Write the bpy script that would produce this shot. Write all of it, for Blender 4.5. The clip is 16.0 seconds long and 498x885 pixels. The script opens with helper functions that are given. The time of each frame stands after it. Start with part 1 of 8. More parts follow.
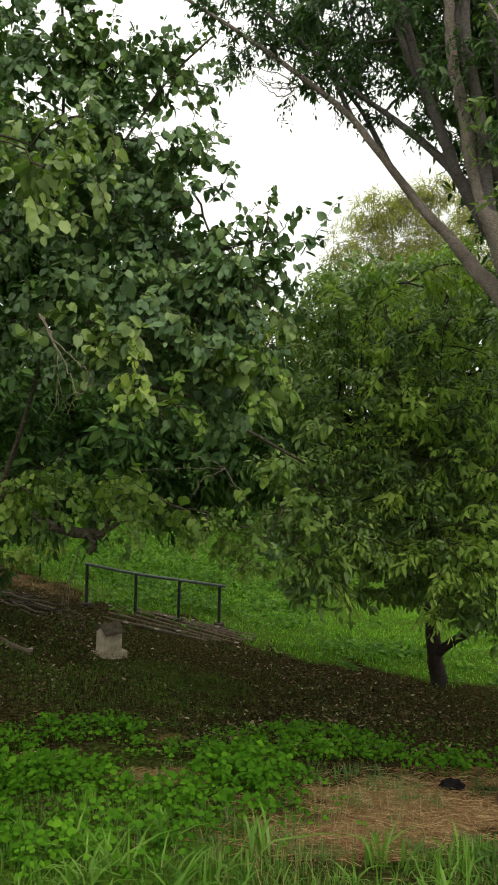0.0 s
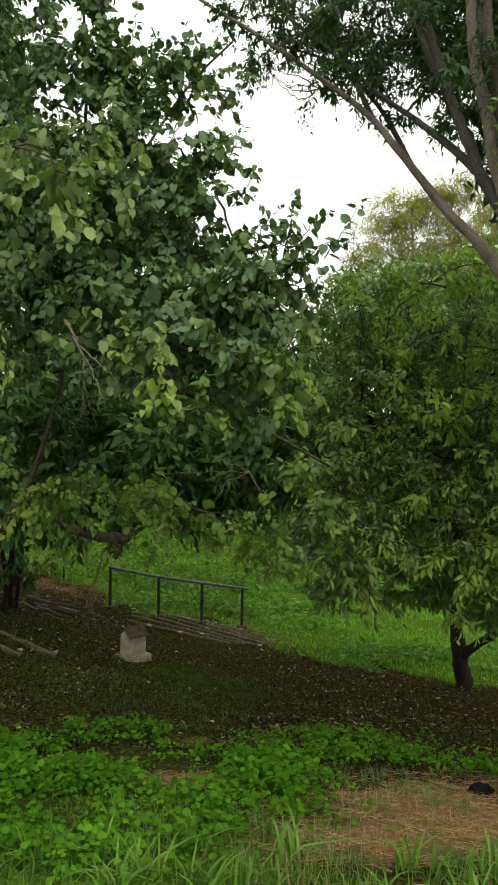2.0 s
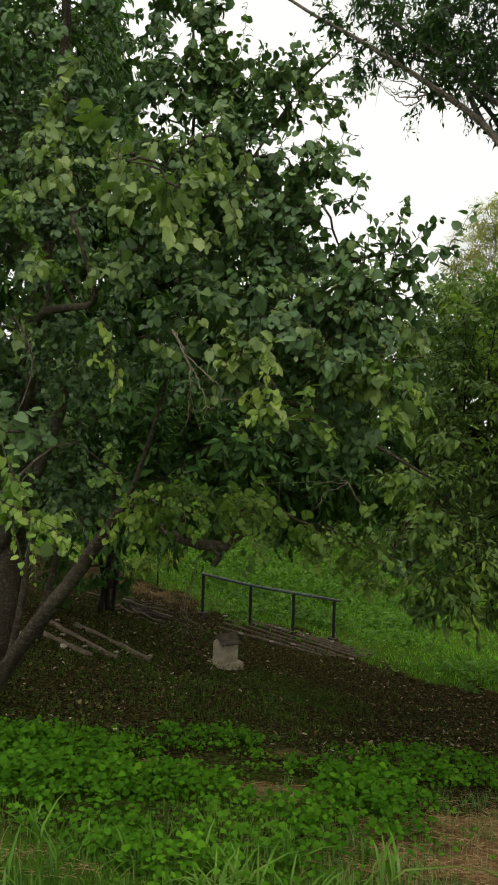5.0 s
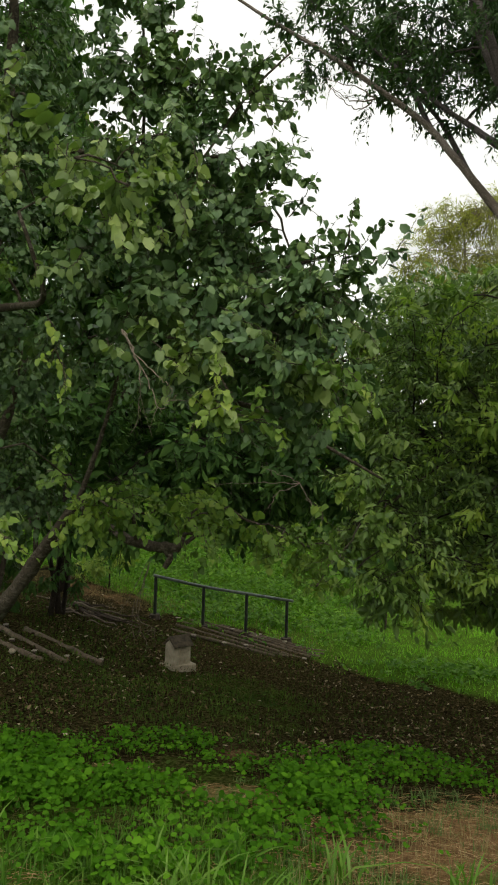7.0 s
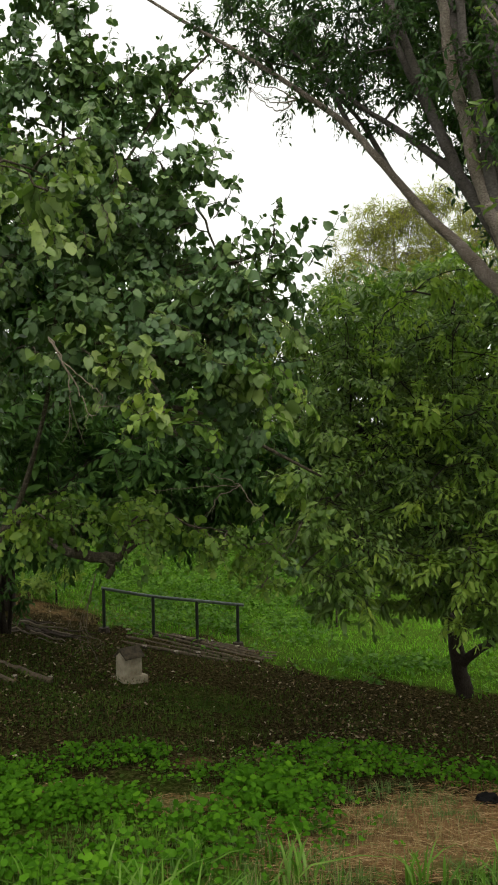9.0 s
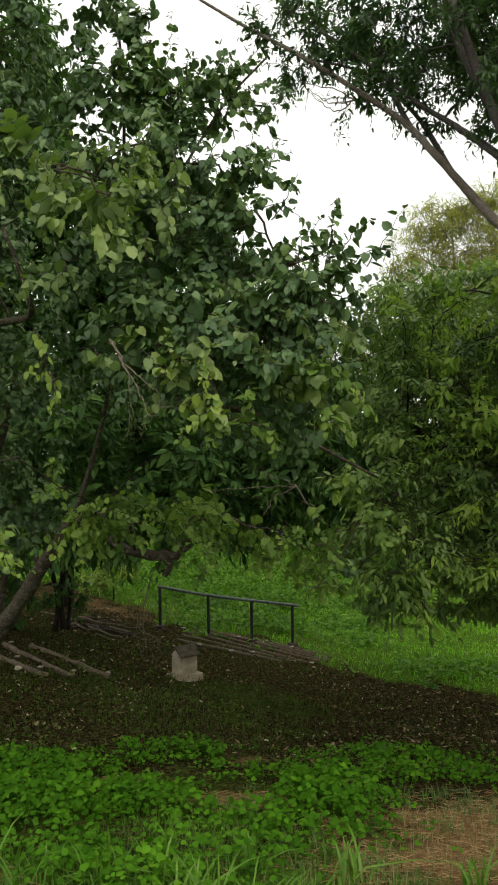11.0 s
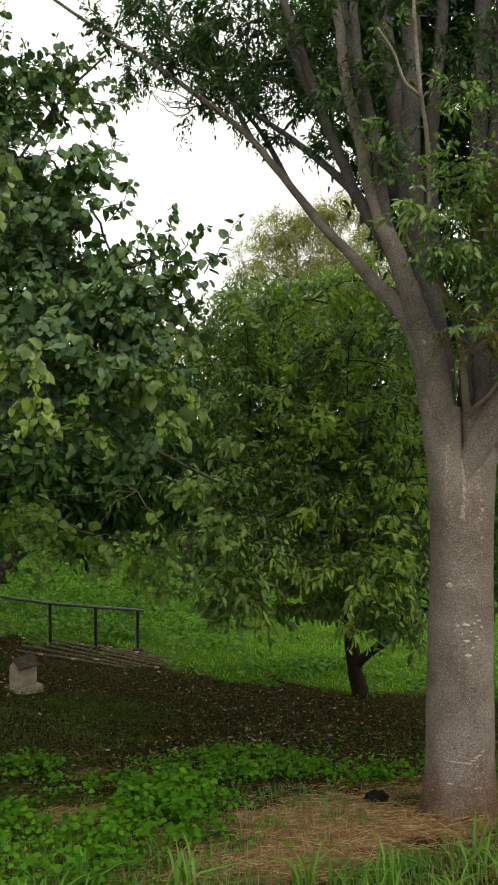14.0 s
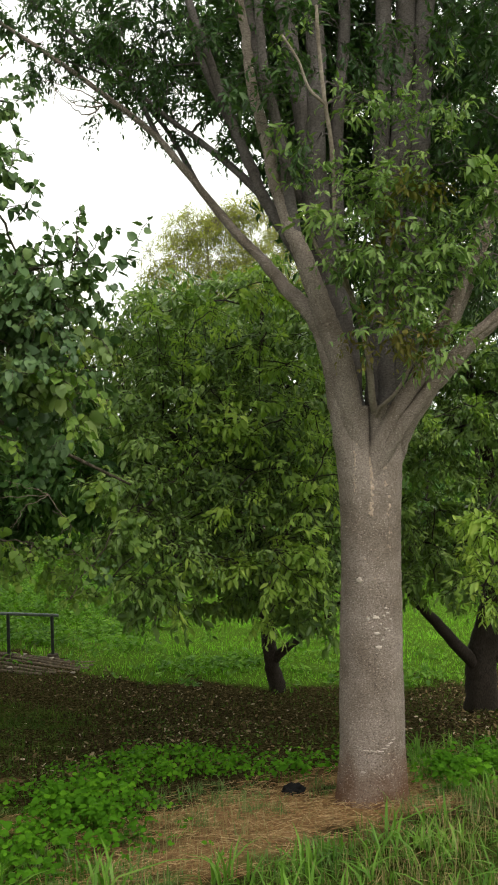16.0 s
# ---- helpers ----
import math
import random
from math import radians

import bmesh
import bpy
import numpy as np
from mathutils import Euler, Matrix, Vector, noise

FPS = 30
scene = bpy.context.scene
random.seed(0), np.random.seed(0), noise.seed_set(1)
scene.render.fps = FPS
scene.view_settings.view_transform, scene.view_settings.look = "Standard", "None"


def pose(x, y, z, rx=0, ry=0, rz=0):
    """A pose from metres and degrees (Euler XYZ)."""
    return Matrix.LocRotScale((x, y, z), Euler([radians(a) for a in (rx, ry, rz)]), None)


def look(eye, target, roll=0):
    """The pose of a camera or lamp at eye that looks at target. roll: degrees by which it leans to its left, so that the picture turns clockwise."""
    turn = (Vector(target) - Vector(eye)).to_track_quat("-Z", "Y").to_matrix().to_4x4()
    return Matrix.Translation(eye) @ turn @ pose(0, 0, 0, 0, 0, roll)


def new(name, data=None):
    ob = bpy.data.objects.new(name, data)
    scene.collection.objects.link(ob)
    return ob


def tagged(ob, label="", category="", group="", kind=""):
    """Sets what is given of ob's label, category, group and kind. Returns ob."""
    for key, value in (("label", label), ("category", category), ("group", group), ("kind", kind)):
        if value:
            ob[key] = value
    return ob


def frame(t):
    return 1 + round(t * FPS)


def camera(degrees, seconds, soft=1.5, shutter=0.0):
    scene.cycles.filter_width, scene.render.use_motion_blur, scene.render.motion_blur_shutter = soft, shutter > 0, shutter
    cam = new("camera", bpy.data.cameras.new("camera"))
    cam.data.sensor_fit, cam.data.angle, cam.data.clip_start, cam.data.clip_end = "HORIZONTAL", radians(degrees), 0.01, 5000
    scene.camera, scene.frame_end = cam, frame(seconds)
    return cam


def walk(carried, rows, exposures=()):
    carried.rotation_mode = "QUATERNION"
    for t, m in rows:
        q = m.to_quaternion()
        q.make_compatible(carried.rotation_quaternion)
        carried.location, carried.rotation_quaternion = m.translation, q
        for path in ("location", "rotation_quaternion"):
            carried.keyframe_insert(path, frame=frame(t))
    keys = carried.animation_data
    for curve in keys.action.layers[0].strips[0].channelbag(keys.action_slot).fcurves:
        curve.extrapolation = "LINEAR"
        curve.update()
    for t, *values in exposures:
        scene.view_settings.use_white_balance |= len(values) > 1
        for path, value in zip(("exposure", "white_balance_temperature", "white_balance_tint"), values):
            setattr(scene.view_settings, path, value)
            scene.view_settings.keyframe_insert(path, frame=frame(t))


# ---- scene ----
# camera: a hand-held phone panning on top of a grassy bank
cam = camera(35.68, 16.0, soft=2.0)
PATH = [
    (0.0, 0.000, -0.000, 1.600, -0.61, 1.49, 0.00),
    (0.5, 0.013, 0.007, 1.591, -0.60, 1.18, -0.25),
    (1.0, -0.008, -0.000, 1.602, -0.57, 1.08, -0.24),
    (1.5, -0.028, 0.004, 1.605, -0.56, 1.00, -0.02),
    (2.0, -0.037, 0.002, 1.611, -0.50, 0.97, 1.46),
    (2.5, -0.094, -0.004, 1.618, -0.54, 1.59, 5.90),
    (3.0, -0.107, 0.003, 1.615, -0.14, 1.74, 8.41),
    (5.5, -0.124, 0.032, 1.615, 0.06, 2.03, 7.93),
    (6.0, -0.115, 0.031, 1.613, 0.16, 1.85, 6.10),
    (6.5, -0.116, 0.037, 1.617, 0.16, 1.91, 5.12),
    (7.0, -0.107, 0.043, 1.614, 0.20, 1.80, 4.72),
    (7.5, -0.071, 0.067, 1.599, 0.48, 1.09, 2.11),
    (8.0, -0.021, 0.075, 1.578, 0.63, -1.18, 0.11),
    (8.5, -0.009, 0.067, 1.584, 0.59, -1.70, 0.25),
    (9.0, -0.047, 0.070, 1.586, 0.67, -1.14, 0.65),
    (9.5, -0.057, 0.070, 1.584, 0.75, -0.94, 4.11),
    (9.7, -0.065, 0.062, 1.586, 0.79, -0.95, 5.35),
    (11.8, -0.054, 0.043, 1.586, 0.80, -0.39, 2.64),
    (12.0, -0.052, 0.043, 1.589, 0.82, -0.32, 1.81),
    (12.5, -0.036, 0.048, 1.588, 0.78, -0.17, 1.29),
    (13.0, -0.014, 0.070, 1.596, 0.90, -0.18, -3.10),
    (13.5, 0.005, 0.068, 1.601, 0.86, -0.39, -4.44),
    (14.0, 0.029, 0.065, 1.605, 0.81, -0.76, -6.34),
    (14.5, 0.044, 0.058, 1.598, 0.68, -1.73, -10.23),
    (15.0, 0.054, 0.045, 1.616, 0.62, -2.22, -11.02),
    (15.5, 0.049, 0.031, 1.622, 0.56, -2.34, -12.15),
    (16.0, 0.043, 0.018, 1.625, 0.55, -1.76, -12.59),
]
walk(cam, [(t, pose(x, y, z, 90 + tilt, 0, turn) @ pose(0, 0, 0, 0, 0, lean)) for t, x, y, z, tilt, lean, turn in PATH],
     exposures=[(0.0, -0.07), (2.0, -0.06), (2.6, -0.12), (3.1, -0.27), (5.5, -0.42), (7.0, -0.37), (8.0, -0.26), (9.5, -0.26), (12.5, -0.26), (13.5, -0.30), (14.5, -0.08), (16.0, 0.09)])

# overcast sky: a thick white cloud layer over the blue
world = bpy.data.worlds.new("overcast_sky")
scene.world = world
world.use_nodes = True
wn, wl = world.node_tree.nodes, world.node_tree.links
sky = wn.new("ShaderNodeTexSky")
sky.sky_type = "NISHITA"
sky.sun_disc = False
sky.sun_elevation = radians(52)
sky.sun_rotation = radians(150)
sky.dust_density = 4.0
cloud = wn.new("ShaderNodeMix")
cloud.data_type = "RGBA"
cloud.inputs[0].default_value = 0.82
cloud.inputs[7].default_value = (16.6, 16.5, 15.5, 1)
wl.new(sky.outputs[0], cloud.inputs[6])
wl.new(cloud.outputs[2], wn["Background"].inputs[0])
wn["Background"].inputs[1].default_value = 0.1

sun = new("sun", bpy.data.lights.new("sun", "SUN"))
sun.data.energy, sun.data.angle, sun.data.color = 1.7, radians(40), (1.0, 0.96, 0.86)
sun.matrix_world = look((5, -10, 13), (0, 0, 0))


# ---- materials ----
def material(name, rough=0.7, spec=0.3):
    m = bpy.data.materials.new(name)
    m.use_nodes = True
    b = m.node_tree.nodes["Principled BSDF"]
    b.inputs["Roughness"].default_value = rough
    b.inputs["Specular IOR Level"].default_value = spec
    return m, m.node_tree.nodes, m.node_tree.links, b


def ramp(nodes, stops):
    r = nodes.new("ShaderNodeValToRGB")
    while len(r.color_ramp.elements) < len(stops):
        r.color_ramp.elements.new(0.5)
    for e, (p, c) in zip(r.color_ramp.elements, stops):
        e.position, e.color = p, (*c, 1)
    return r


def noise_tex(nodes, links, scale, detail=4.0, vec=None, rough=0.55):
    n = nodes.new("ShaderNodeTexNoise")
    n.inputs["Scale"].default_value, n.inputs["Detail"].default_value, n.inputs["Roughness"].default_value = scale, detail, rough
    if vec:
        links.new(vec, n.inputs["Vector"])
    return n


def coords(nodes, links, scale=(1, 1, 1)):
    c = nodes.new("ShaderNodeTexCoord")
    mp = nodes.new("ShaderNodeMapping")
    mp.inputs["Scale"].default_value = scale
    links.new(c.outputs["Object"], mp.inputs["Vector"])
    return mp.outputs["Vector"]


def mix_rgb(nodes, links, a, b, fac, mode="MIX"):
    m = nodes.new("ShaderNodeMix")
    m.data_type, m.blend_type = "RGBA", mode
    for sock, v in ((0, fac), (6, a), (7, b)):
        if isinstance(v, bpy.types.NodeSocket):
            links.new(v, m.inputs[sock])
        else:
            m.inputs[sock].default_value = v if sock == 0 else (*v, 1)
    return m.outputs[2]


def bump(nodes, links, height, bsdf, strength, dist):
    b = nodes.new("ShaderNodeBump")
    b.inputs["Strength"].default_value, b.inputs["Distance"].default_value = strength, dist
    links.new(height, b.inputs["Height"])
    links.new(b.outputs[0], bsdf.inputs["Normal"])


def leaf_material(name, dark, mid, light, gloss=0.45, through_part=0.35, spec=0.35):
    """Leaves: each one its own tint, drifting over the crown, with light passing through the blade."""
    m, n, l, b = material(name, gloss, spec)
    geo = n.new("ShaderNodeNewGeometry")
    r = ramp(n, [(0.0, dark), (0.55, mid), (1.0, light)])
    drift = noise_tex(n, l, 1.6, 2.0, coords(n, l))
    add = n.new("ShaderNodeMath")
    add.operation = "MULTIPLY_ADD"
    add.inputs[1].default_value = 0.6
    l.new(geo.outputs["Random Per Island"], add.inputs[0])
    sub = n.new("ShaderNodeMath")
    sub.operation = "MULTIPLY_ADD"
    sub.inputs[1].default_value, sub.inputs[2].default_value = 1.4, -0.5
    l.new(drift.outputs[0], sub.inputs[0])
    l.new(sub.outputs[0], add.inputs[2])
    l.new(add.outputs[0], r.inputs[0])
    fine = noise_tex(n, l, 60, 3.0, coords(n, l))
    col = mix_rgb(n, l, r.outputs[0], (0.5, 0.5, 0.5), fine.outputs[0], "OVERLAY")
    col = mix_rgb(n, l, r.outputs[0], col, 0.5)
    l.new(col, b.inputs["Base Color"])
    t = n.new("ShaderNodeBsdfTranslucent")
    warm = mix_rgb(n, l, col, (0.85, 1.0, 0.42), 1.0, "MULTIPLY")
    l.new(warm, t.inputs[0])
    mx = n.new("ShaderNodeMixShader")
    mx.inputs[0].default_value = through_part
    l.new(b.outputs[0], mx.inputs[1])
    l.new(t.outputs[0], mx.inputs[2])
    l.new(mx.outputs[0], n["Material Output"].inputs[0])
    return m


def bark_material(name, dark, light, ring=(6, 6, 22), patches=0.0, earth=None, spread=0.66, pores=False):
    m, n, l, b = material(name, 0.9, 0.15)
    v = coords(n, l)
    big = noise_tex(n, l, 3.0, 4.0, v)
    fine = noise_tex(n, l, 5.0, 8.0, coords(n, l, ring), 0.7)
    grain = noise_tex(n, l, 90.0, 4.0, v)
    c = ramp(n, [(0.3, dark), (0.7, light)])
    l.new(fine.outputs[0], c.inputs[0])
    stain = ramp(n, [(0.35, (0.55, 0.52, 0.47)), (0.65, (1.0, 1.0, 1.0))])
    l.new(big.outputs[0], stain.inputs[0])
    col = mix_rgb(n, l, c.outputs[0], stain.outputs[0], 0.8, "MULTIPLY")
    if patches:
        spot = noise_tex(n, l, 14.0, 5.0, coords(n, l, (1, 1, 2.2)), 0.65)
        pr = ramp(n, [(spread, (0, 0, 0)), (spread + 0.05, (1, 1, 1))])
        l.new(spot.outputs[0], pr.inputs[0])
        sc = n.new("ShaderNodeMath")
        sc.operation = "MULTIPLY"
        sc.inputs[1].default_value = patches
        l.new(pr.outputs[0], sc.inputs[0])
        col = mix_rgb(n, l, col, (0.52, 0.46, 0.38), sc.outputs[0])
    if earth is not None:
        # red soil splashed on the foot
        xyz = n.new("ShaderNodeSeparateXYZ")
        l.new(v, xyz.inputs[0])
        up = n.new("ShaderNodeMath")
        up.operation = "MULTIPLY_ADD"
        up.inputs[1].default_value = 0.7
        l.new(big.outputs[0], up.inputs[0])
        l.new(xyz.outputs[2], up.inputs[2])
        er = ramp(n, [(0.0, (1, 1, 1)), (1.0, (0, 0, 0))])
        mr = n.new("ShaderNodeMapRange")
        mr.inputs[1].default_value, mr.inputs[2].default_value = earth - 0.05, earth + 0.35
        l.new(up.outputs[0], mr.inputs[0])
        l.new(mr.outputs[0], er.inputs[0])
        sc2 = n.new("ShaderNodeMath")
        sc2.operation = "MULTIPLY"
        sc2.inputs[1].default_value = 0.85
        l.new(er.outputs[0], sc2.inputs[0])
        col = mix_rgb(n, l, col, (0.135, 0.062, 0.028), sc2.outputs[0])
    h = n.new("ShaderNodeMath")
    l.new(fine.outputs[0], h.inputs[0])
    l.new(grain.outputs[0], h.inputs[1])
    rise = h.outputs[0]
    if pores:
        # pale corky pores and dark pits all over the bark
        for scale, tone, reach, amount in ((58.0, (0.62, 0.54, 0.46), 0.30, 0.75), (85.0, (0.045, 0.034, 0.028), 0.36, 0.8)):
            dots = n.new("ShaderNodeTexVoronoi")
            dots.inputs["Scale"].default_value = scale
            l.new(coords(n, l, (1, 1, 1.7)), dots.inputs["Vector"])
            dr = ramp(n, [(reach - 0.14, (amount, amount, amount)), (reach, (0, 0, 0))])
            l.new(dots.outputs["Distance"], dr.inputs[0])
            some = n.new("ShaderNodeMath")
            some.operation = "GREATER_THAN"
            some.inputs[1].default_value = 0.52
            l.new(dots.outputs["Color"], some.inputs[0])
            mul = n.new("ShaderNodeMath")
            mul.operation = "MULTIPLY"
            l.new(dr.outputs[0], mul.inputs[0])
            l.new(some.outputs[0], mul.inputs[1])
            col = mix_rgb(n, l, col, tone, mul.outputs[0])
            up = n.new("ShaderNodeMath")
            up.operation = "MULTIPLY_ADD"
            up.inputs[1].default_value = 0.5 if tone[0] > 0.3 else -0.6
            l.new(mul.outputs[0], up.inputs[0])
            l.new(rise, up.inputs[2])
            rise = up.outputs[0]
    l.new(col, b.inputs["Base Color"])
    bump(n, l, rise, b, 0.9, 0.014)
    return m


def island_material(name, stops, rough=0.85, through_part=0.0, spec=0.2):
    """Loose small things, each one its own tint."""
    m, n, l, b = material(name, rough, spec)
    geo = n.new("ShaderNodeNewGeometry")
    r = ramp(n, stops)
    l.new(geo.outputs["Random Per Island"], r.inputs[0])
    f = noise_tex(n, l, 45, 4.0, coords(n, l))
    col = mix_rgb(n, l, r.outputs[0], f.outputs[1], 0.25, "OVERLAY")
    l.new(col, b.inputs["Base Color"])
    if through_part:
        t = n.new("ShaderNodeBsdfTranslucent")
        l.new(col, t.inputs[0])
        mx = n.new("ShaderNodeMixShader")
        mx.inputs[0].default_value = through_part
        l.new(b.outputs[0], mx.inputs[1])
        l.new(t.outputs[0], mx.inputs[2])
        l.new(mx.outputs[0], n["Material Output"].inputs[0])
    return m


def rough_material(name, dark, light, scale, rough=0.85, depth=0.004, spec=0.25):
    m, n, l, b = material(name, rough, spec)
    v = coords(n, l)
    a, f = noise_tex(n, l, scale, 6.0, v, 0.65), noise_tex(n, l, scale * 9, 4.0, v)
    r = ramp(n, [(0.3, dark), (0.7, light)])
    l.new(a.outputs[0], r.inputs[0])
    col = mix_rgb(n, l, r.outputs[0], f.outputs[1], 0.25, "OVERLAY")
    l.new(col, b.inputs["Base Color"])
    bump(n, l, f.outputs[0], b, 0.5, depth)
    return m


def ground_material():
    m, n, l, b = material("ground_soil", 1.0, 0.0)
    v = coords(n, l)
    a, f, g = noise_tex(n, l, 2.2, 6.0, v, 0.65), noise_tex(n, l, 22.0, 6.0, v, 0.7), noise_tex(n, l, 110.0, 4.0, v)
    soil = ramp(n, [(0.36, (0.008, 0.0068, 0.0026)), (0.5, (0.036, 0.031, 0.012)), (0.66, (0.125, 0.098, 0.043))])
    straw = ramp(n, [(0.3, (0.105, 0.062, 0.028)), (0.7, (0.33, 0.205, 0.10))])
    grass = ramp(n, [(0.3, (0.040, 0.075, 0.010)), (0.7, (0.105, 0.20, 0.022))])
    for r in (soil, straw, grass):
        l.new(f.outputs[0], r.inputs[0])
    zones = []
    for zone in ("straw", "grass"):
        at = n.new("ShaderNodeAttribute")
        at.attribute_name = zone
        s = n.new("ShaderNodeMath")
        s.operation = "MULTIPLY_ADD"
        s.inputs[1].default_value = 1.6
        l.new(at.outputs["Fac"], s.inputs[0])
        sh = n.new("ShaderNodeMath")
        sh.operation = "MULTIPLY_ADD"
        sh.inputs[1].default_value, sh.inputs[2].default_value = 1.5, -1.05
        l.new(a.outputs[0], sh.inputs[0])
        l.new(sh.outputs[0], s.inputs[2])
        s.use_clamp = True
        zones.append(s.outputs[0])
    col = mix_rgb(n, l, soil.outputs[0], straw.outputs[0], zones[0])
    col = mix_rgb(n, l, col, grass.outputs[0], zones[1])
    col = mix_rgb(n, l, col, g.outputs[0], 0.5, "OVERLAY")
    l.new(col, b.inputs["Base Color"])
    h = n.new("ShaderNodeMath")
    l.new(f.outputs[0], h.inputs[0])
    l.new(g.outputs[0], h.inputs[1])
    bump(n, l, h.outputs[0], b, 0.9, 0.03)
    return m


HEART_LEAF = leaf_material("heart_leaf", (0.042, 0.088, 0.033), (0.096, 0.168, 0.058), (0.201, 0.293, 0.092), 0.45, 0.22, 0.32)
PALE_LEAF = leaf_material("pale_heart_leaf", (0.108, 0.173, 0.049), (0.180, 0.261, 0.073), (0.301, 0.381, 0.103), 0.45, 0.35, 0.4)
YOUNG_LEAF = leaf_material("young_leaf", (0.085, 0.155, 0.032), (0.15, 0.25, 0.045), (0.27, 0.37, 0.06), 0.55, 0.40, 0.25)
FRESH_LEAF = leaf_material("fresh_yellow_leaf", (0.156, 0.258, 0.054), (0.267, 0.377, 0.078), (0.423, 0.506, 0.108), 0.5, 0.45, 0.25)
LANCE_LEAF = leaf_material("lance_leaf", (0.072, 0.137, 0.031), (0.168, 0.274, 0.059), (0.327, 0.448, 0.099), 0.38, 0.38, 0.5)
LANCE_YOUNG = leaf_material("pale_lance_leaf", (0.195, 0.315, 0.053), (0.300, 0.443, 0.079), (0.444, 0.559, 0.105), 0.5, 0.45, 0.3)
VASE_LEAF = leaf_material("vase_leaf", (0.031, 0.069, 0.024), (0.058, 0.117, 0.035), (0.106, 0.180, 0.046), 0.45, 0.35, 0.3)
RUSTY_LEAF = leaf_material("rusty_leaf", (0.17, 0.125, 0.03), (0.17, 0.16, 0.032), (0.16, 0.19, 0.035), 0.6, 0.4, 0.2)
WILLOW_LEAF = leaf_material("narrow_leaf", (0.330, 0.335, 0.090), (0.470, 0.470, 0.130), (0.600, 0.580, 0.200), 0.55, 0.6, 0.2)
WOOD_LEAF = leaf_material("woodland_leaf", (0.032, 0.081, 0.023), (0.073, 0.154, 0.035), (0.130, 0.243, 0.049), 0.6, 0.35, 0.2)
BACK_LEAF = leaf_material("background_leaf", (0.115, 0.165, 0.035), (0.190, 0.260, 0.052), (0.290, 0.360, 0.080), 0.5, 0.42, 0.3)
WEED_LEAF = leaf_material("weed_leaf", (0.032, 0.104, 0.004), (0.070, 0.200, 0.008), (0.125, 0.295, 0.014), 0.6, 0.35, 0.09)
GRASS_BLADE = leaf_material("grass_blade", (0.045, 0.115, 0.012), (0.09, 0.195, 0.024), (0.20, 0.31, 0.06), 0.5, 0.38, 0.15)
PALE_BLADE = leaf_material("pale_grass_blade", (0.061, 0.121, 0.027), (0.118, 0.200, 0.057), (0.214, 0.304, 0.107), 0.6, 0.35, 0.15)
TALL_BLADE = leaf_material("tall_grass_blade", (0.059, 0.149, 0.013), (0.119, 0.253, 0.027), (0.214, 0.357, 0.065), 0.45, 0.4, 0.25)
SOIL_WEED = leaf_material("soil_weed", (0.034, 0.068, 0.012), (0.068, 0.114, 0.020), (0.122, 0.175, 0.032), 0.75, 0.3, 0.05)
LAWN_BLADE = leaf_material("lawn_blade", (0.147, 0.384, 0.019), (0.224, 0.537, 0.031), (0.342, 0.684, 0.053), 0.5, 0.4, 0.25)
HERB_LEAF = leaf_material("herb_leaf", (0.045, 0.125, 0.008), (0.105, 0.245, 0.014), (0.200, 0.375, 0.028), 0.5, 0.4, 0.25)
SMOOTH_BARK = bark_material("smooth_grey_bark", (0.115, 0.092, 0.072), (0.465, 0.388, 0.335), (14, 14, 22), 0.75, -0.76, pores=True)
# darker copy of the trunk bark: crown shade on the limbs is in the colour
SHADED_LIMB_BARK = bark_material("shaded_limb_bark", (0.058, 0.051, 0.048), (0.205, 0.181, 0.170), (10, 10, 14), 0.2)
SHOOT_BARK = bark_material("shoot_bark", (0.20, 0.165, 0.13), (0.40, 0.34, 0.28), (8, 8, 11))
ROUGH_BARK = bark_material("rough_brown_bark", (0.024, 0.020, 0.014), (0.13, 0.108, 0.075), (12, 12, 4), 0.14, None, 0.55)
DARK_BARK = bark_material("dark_bark", (0.010, 0.008, 0.006), (0.075, 0.060, 0.047), (14, 14, 5))
DEAD_WOOD = rough_material("dead_twig", (0.11, 0.085, 0.064), (0.26, 0.21, 0.16), 20)
SCAR = rough_material("bark_scar", (0.36, 0.30, 0.25), (0.58, 0.51, 0.44), 30)
CRACK = rough_material("bare_bark", (0.30, 0.21, 0.15), (0.56, 0.45, 0.36), 40)
GROUND = ground_material()
LITTER = island_material("leaf_litter", [(0.0, (0.016, 0.011, 0.005)), (0.5, (0.060, 0.044, 0.020)), (0.9, (0.20, 0.146, 0.072)), (0.998, (0.44, 0.37, 0.26))], 0.95, 0.0, 0.03)
STRAW = island_material("straw", [(0.0, (0.16, 0.085, 0.032)), (0.5, (0.32, 0.19, 0.080)), (1.0, (0.54, 0.39, 0.20))])
DRY_GRASS = island_material("dry_grass", [(0.0, (0.19, 0.16, 0.06)), (1.0, (0.40, 0.33, 0.15))], 0.8, 0.3)
CONCRETE = rough_material("weathered_concrete", (0.21, 0.175, 0.115), (0.49, 0.435, 0.32), 7)
ROOF_TILE = rough_material("mossy_roof", (0.040, 0.033, 0.022), (0.135, 0.108, 0.072), 14)
RAIL_PAINT = rough_material("dark_green_paint", (0.010, 0.013, 0.010), (0.028, 0.034, 0.026), 12, 0.6, 0.001, 0.4)
# lighter than the posts: the highlight along the top rail is in the colour
RAIL_TOP = rough_material("highlit_rail_paint", (0.055, 0.072, 0.060), (0.16, 0.19, 0.16), 12, 0.32, 0.001, 0.5)
TIMBER = rough_material("weathered_timber", (0.026, 0.019, 0.013), (0.085, 0.063, 0.045), 11)
LOG_WOOD = rough_material("weathered_log", (0.060, 0.046, 0.030), (0.20, 0.155, 0.105), 13)
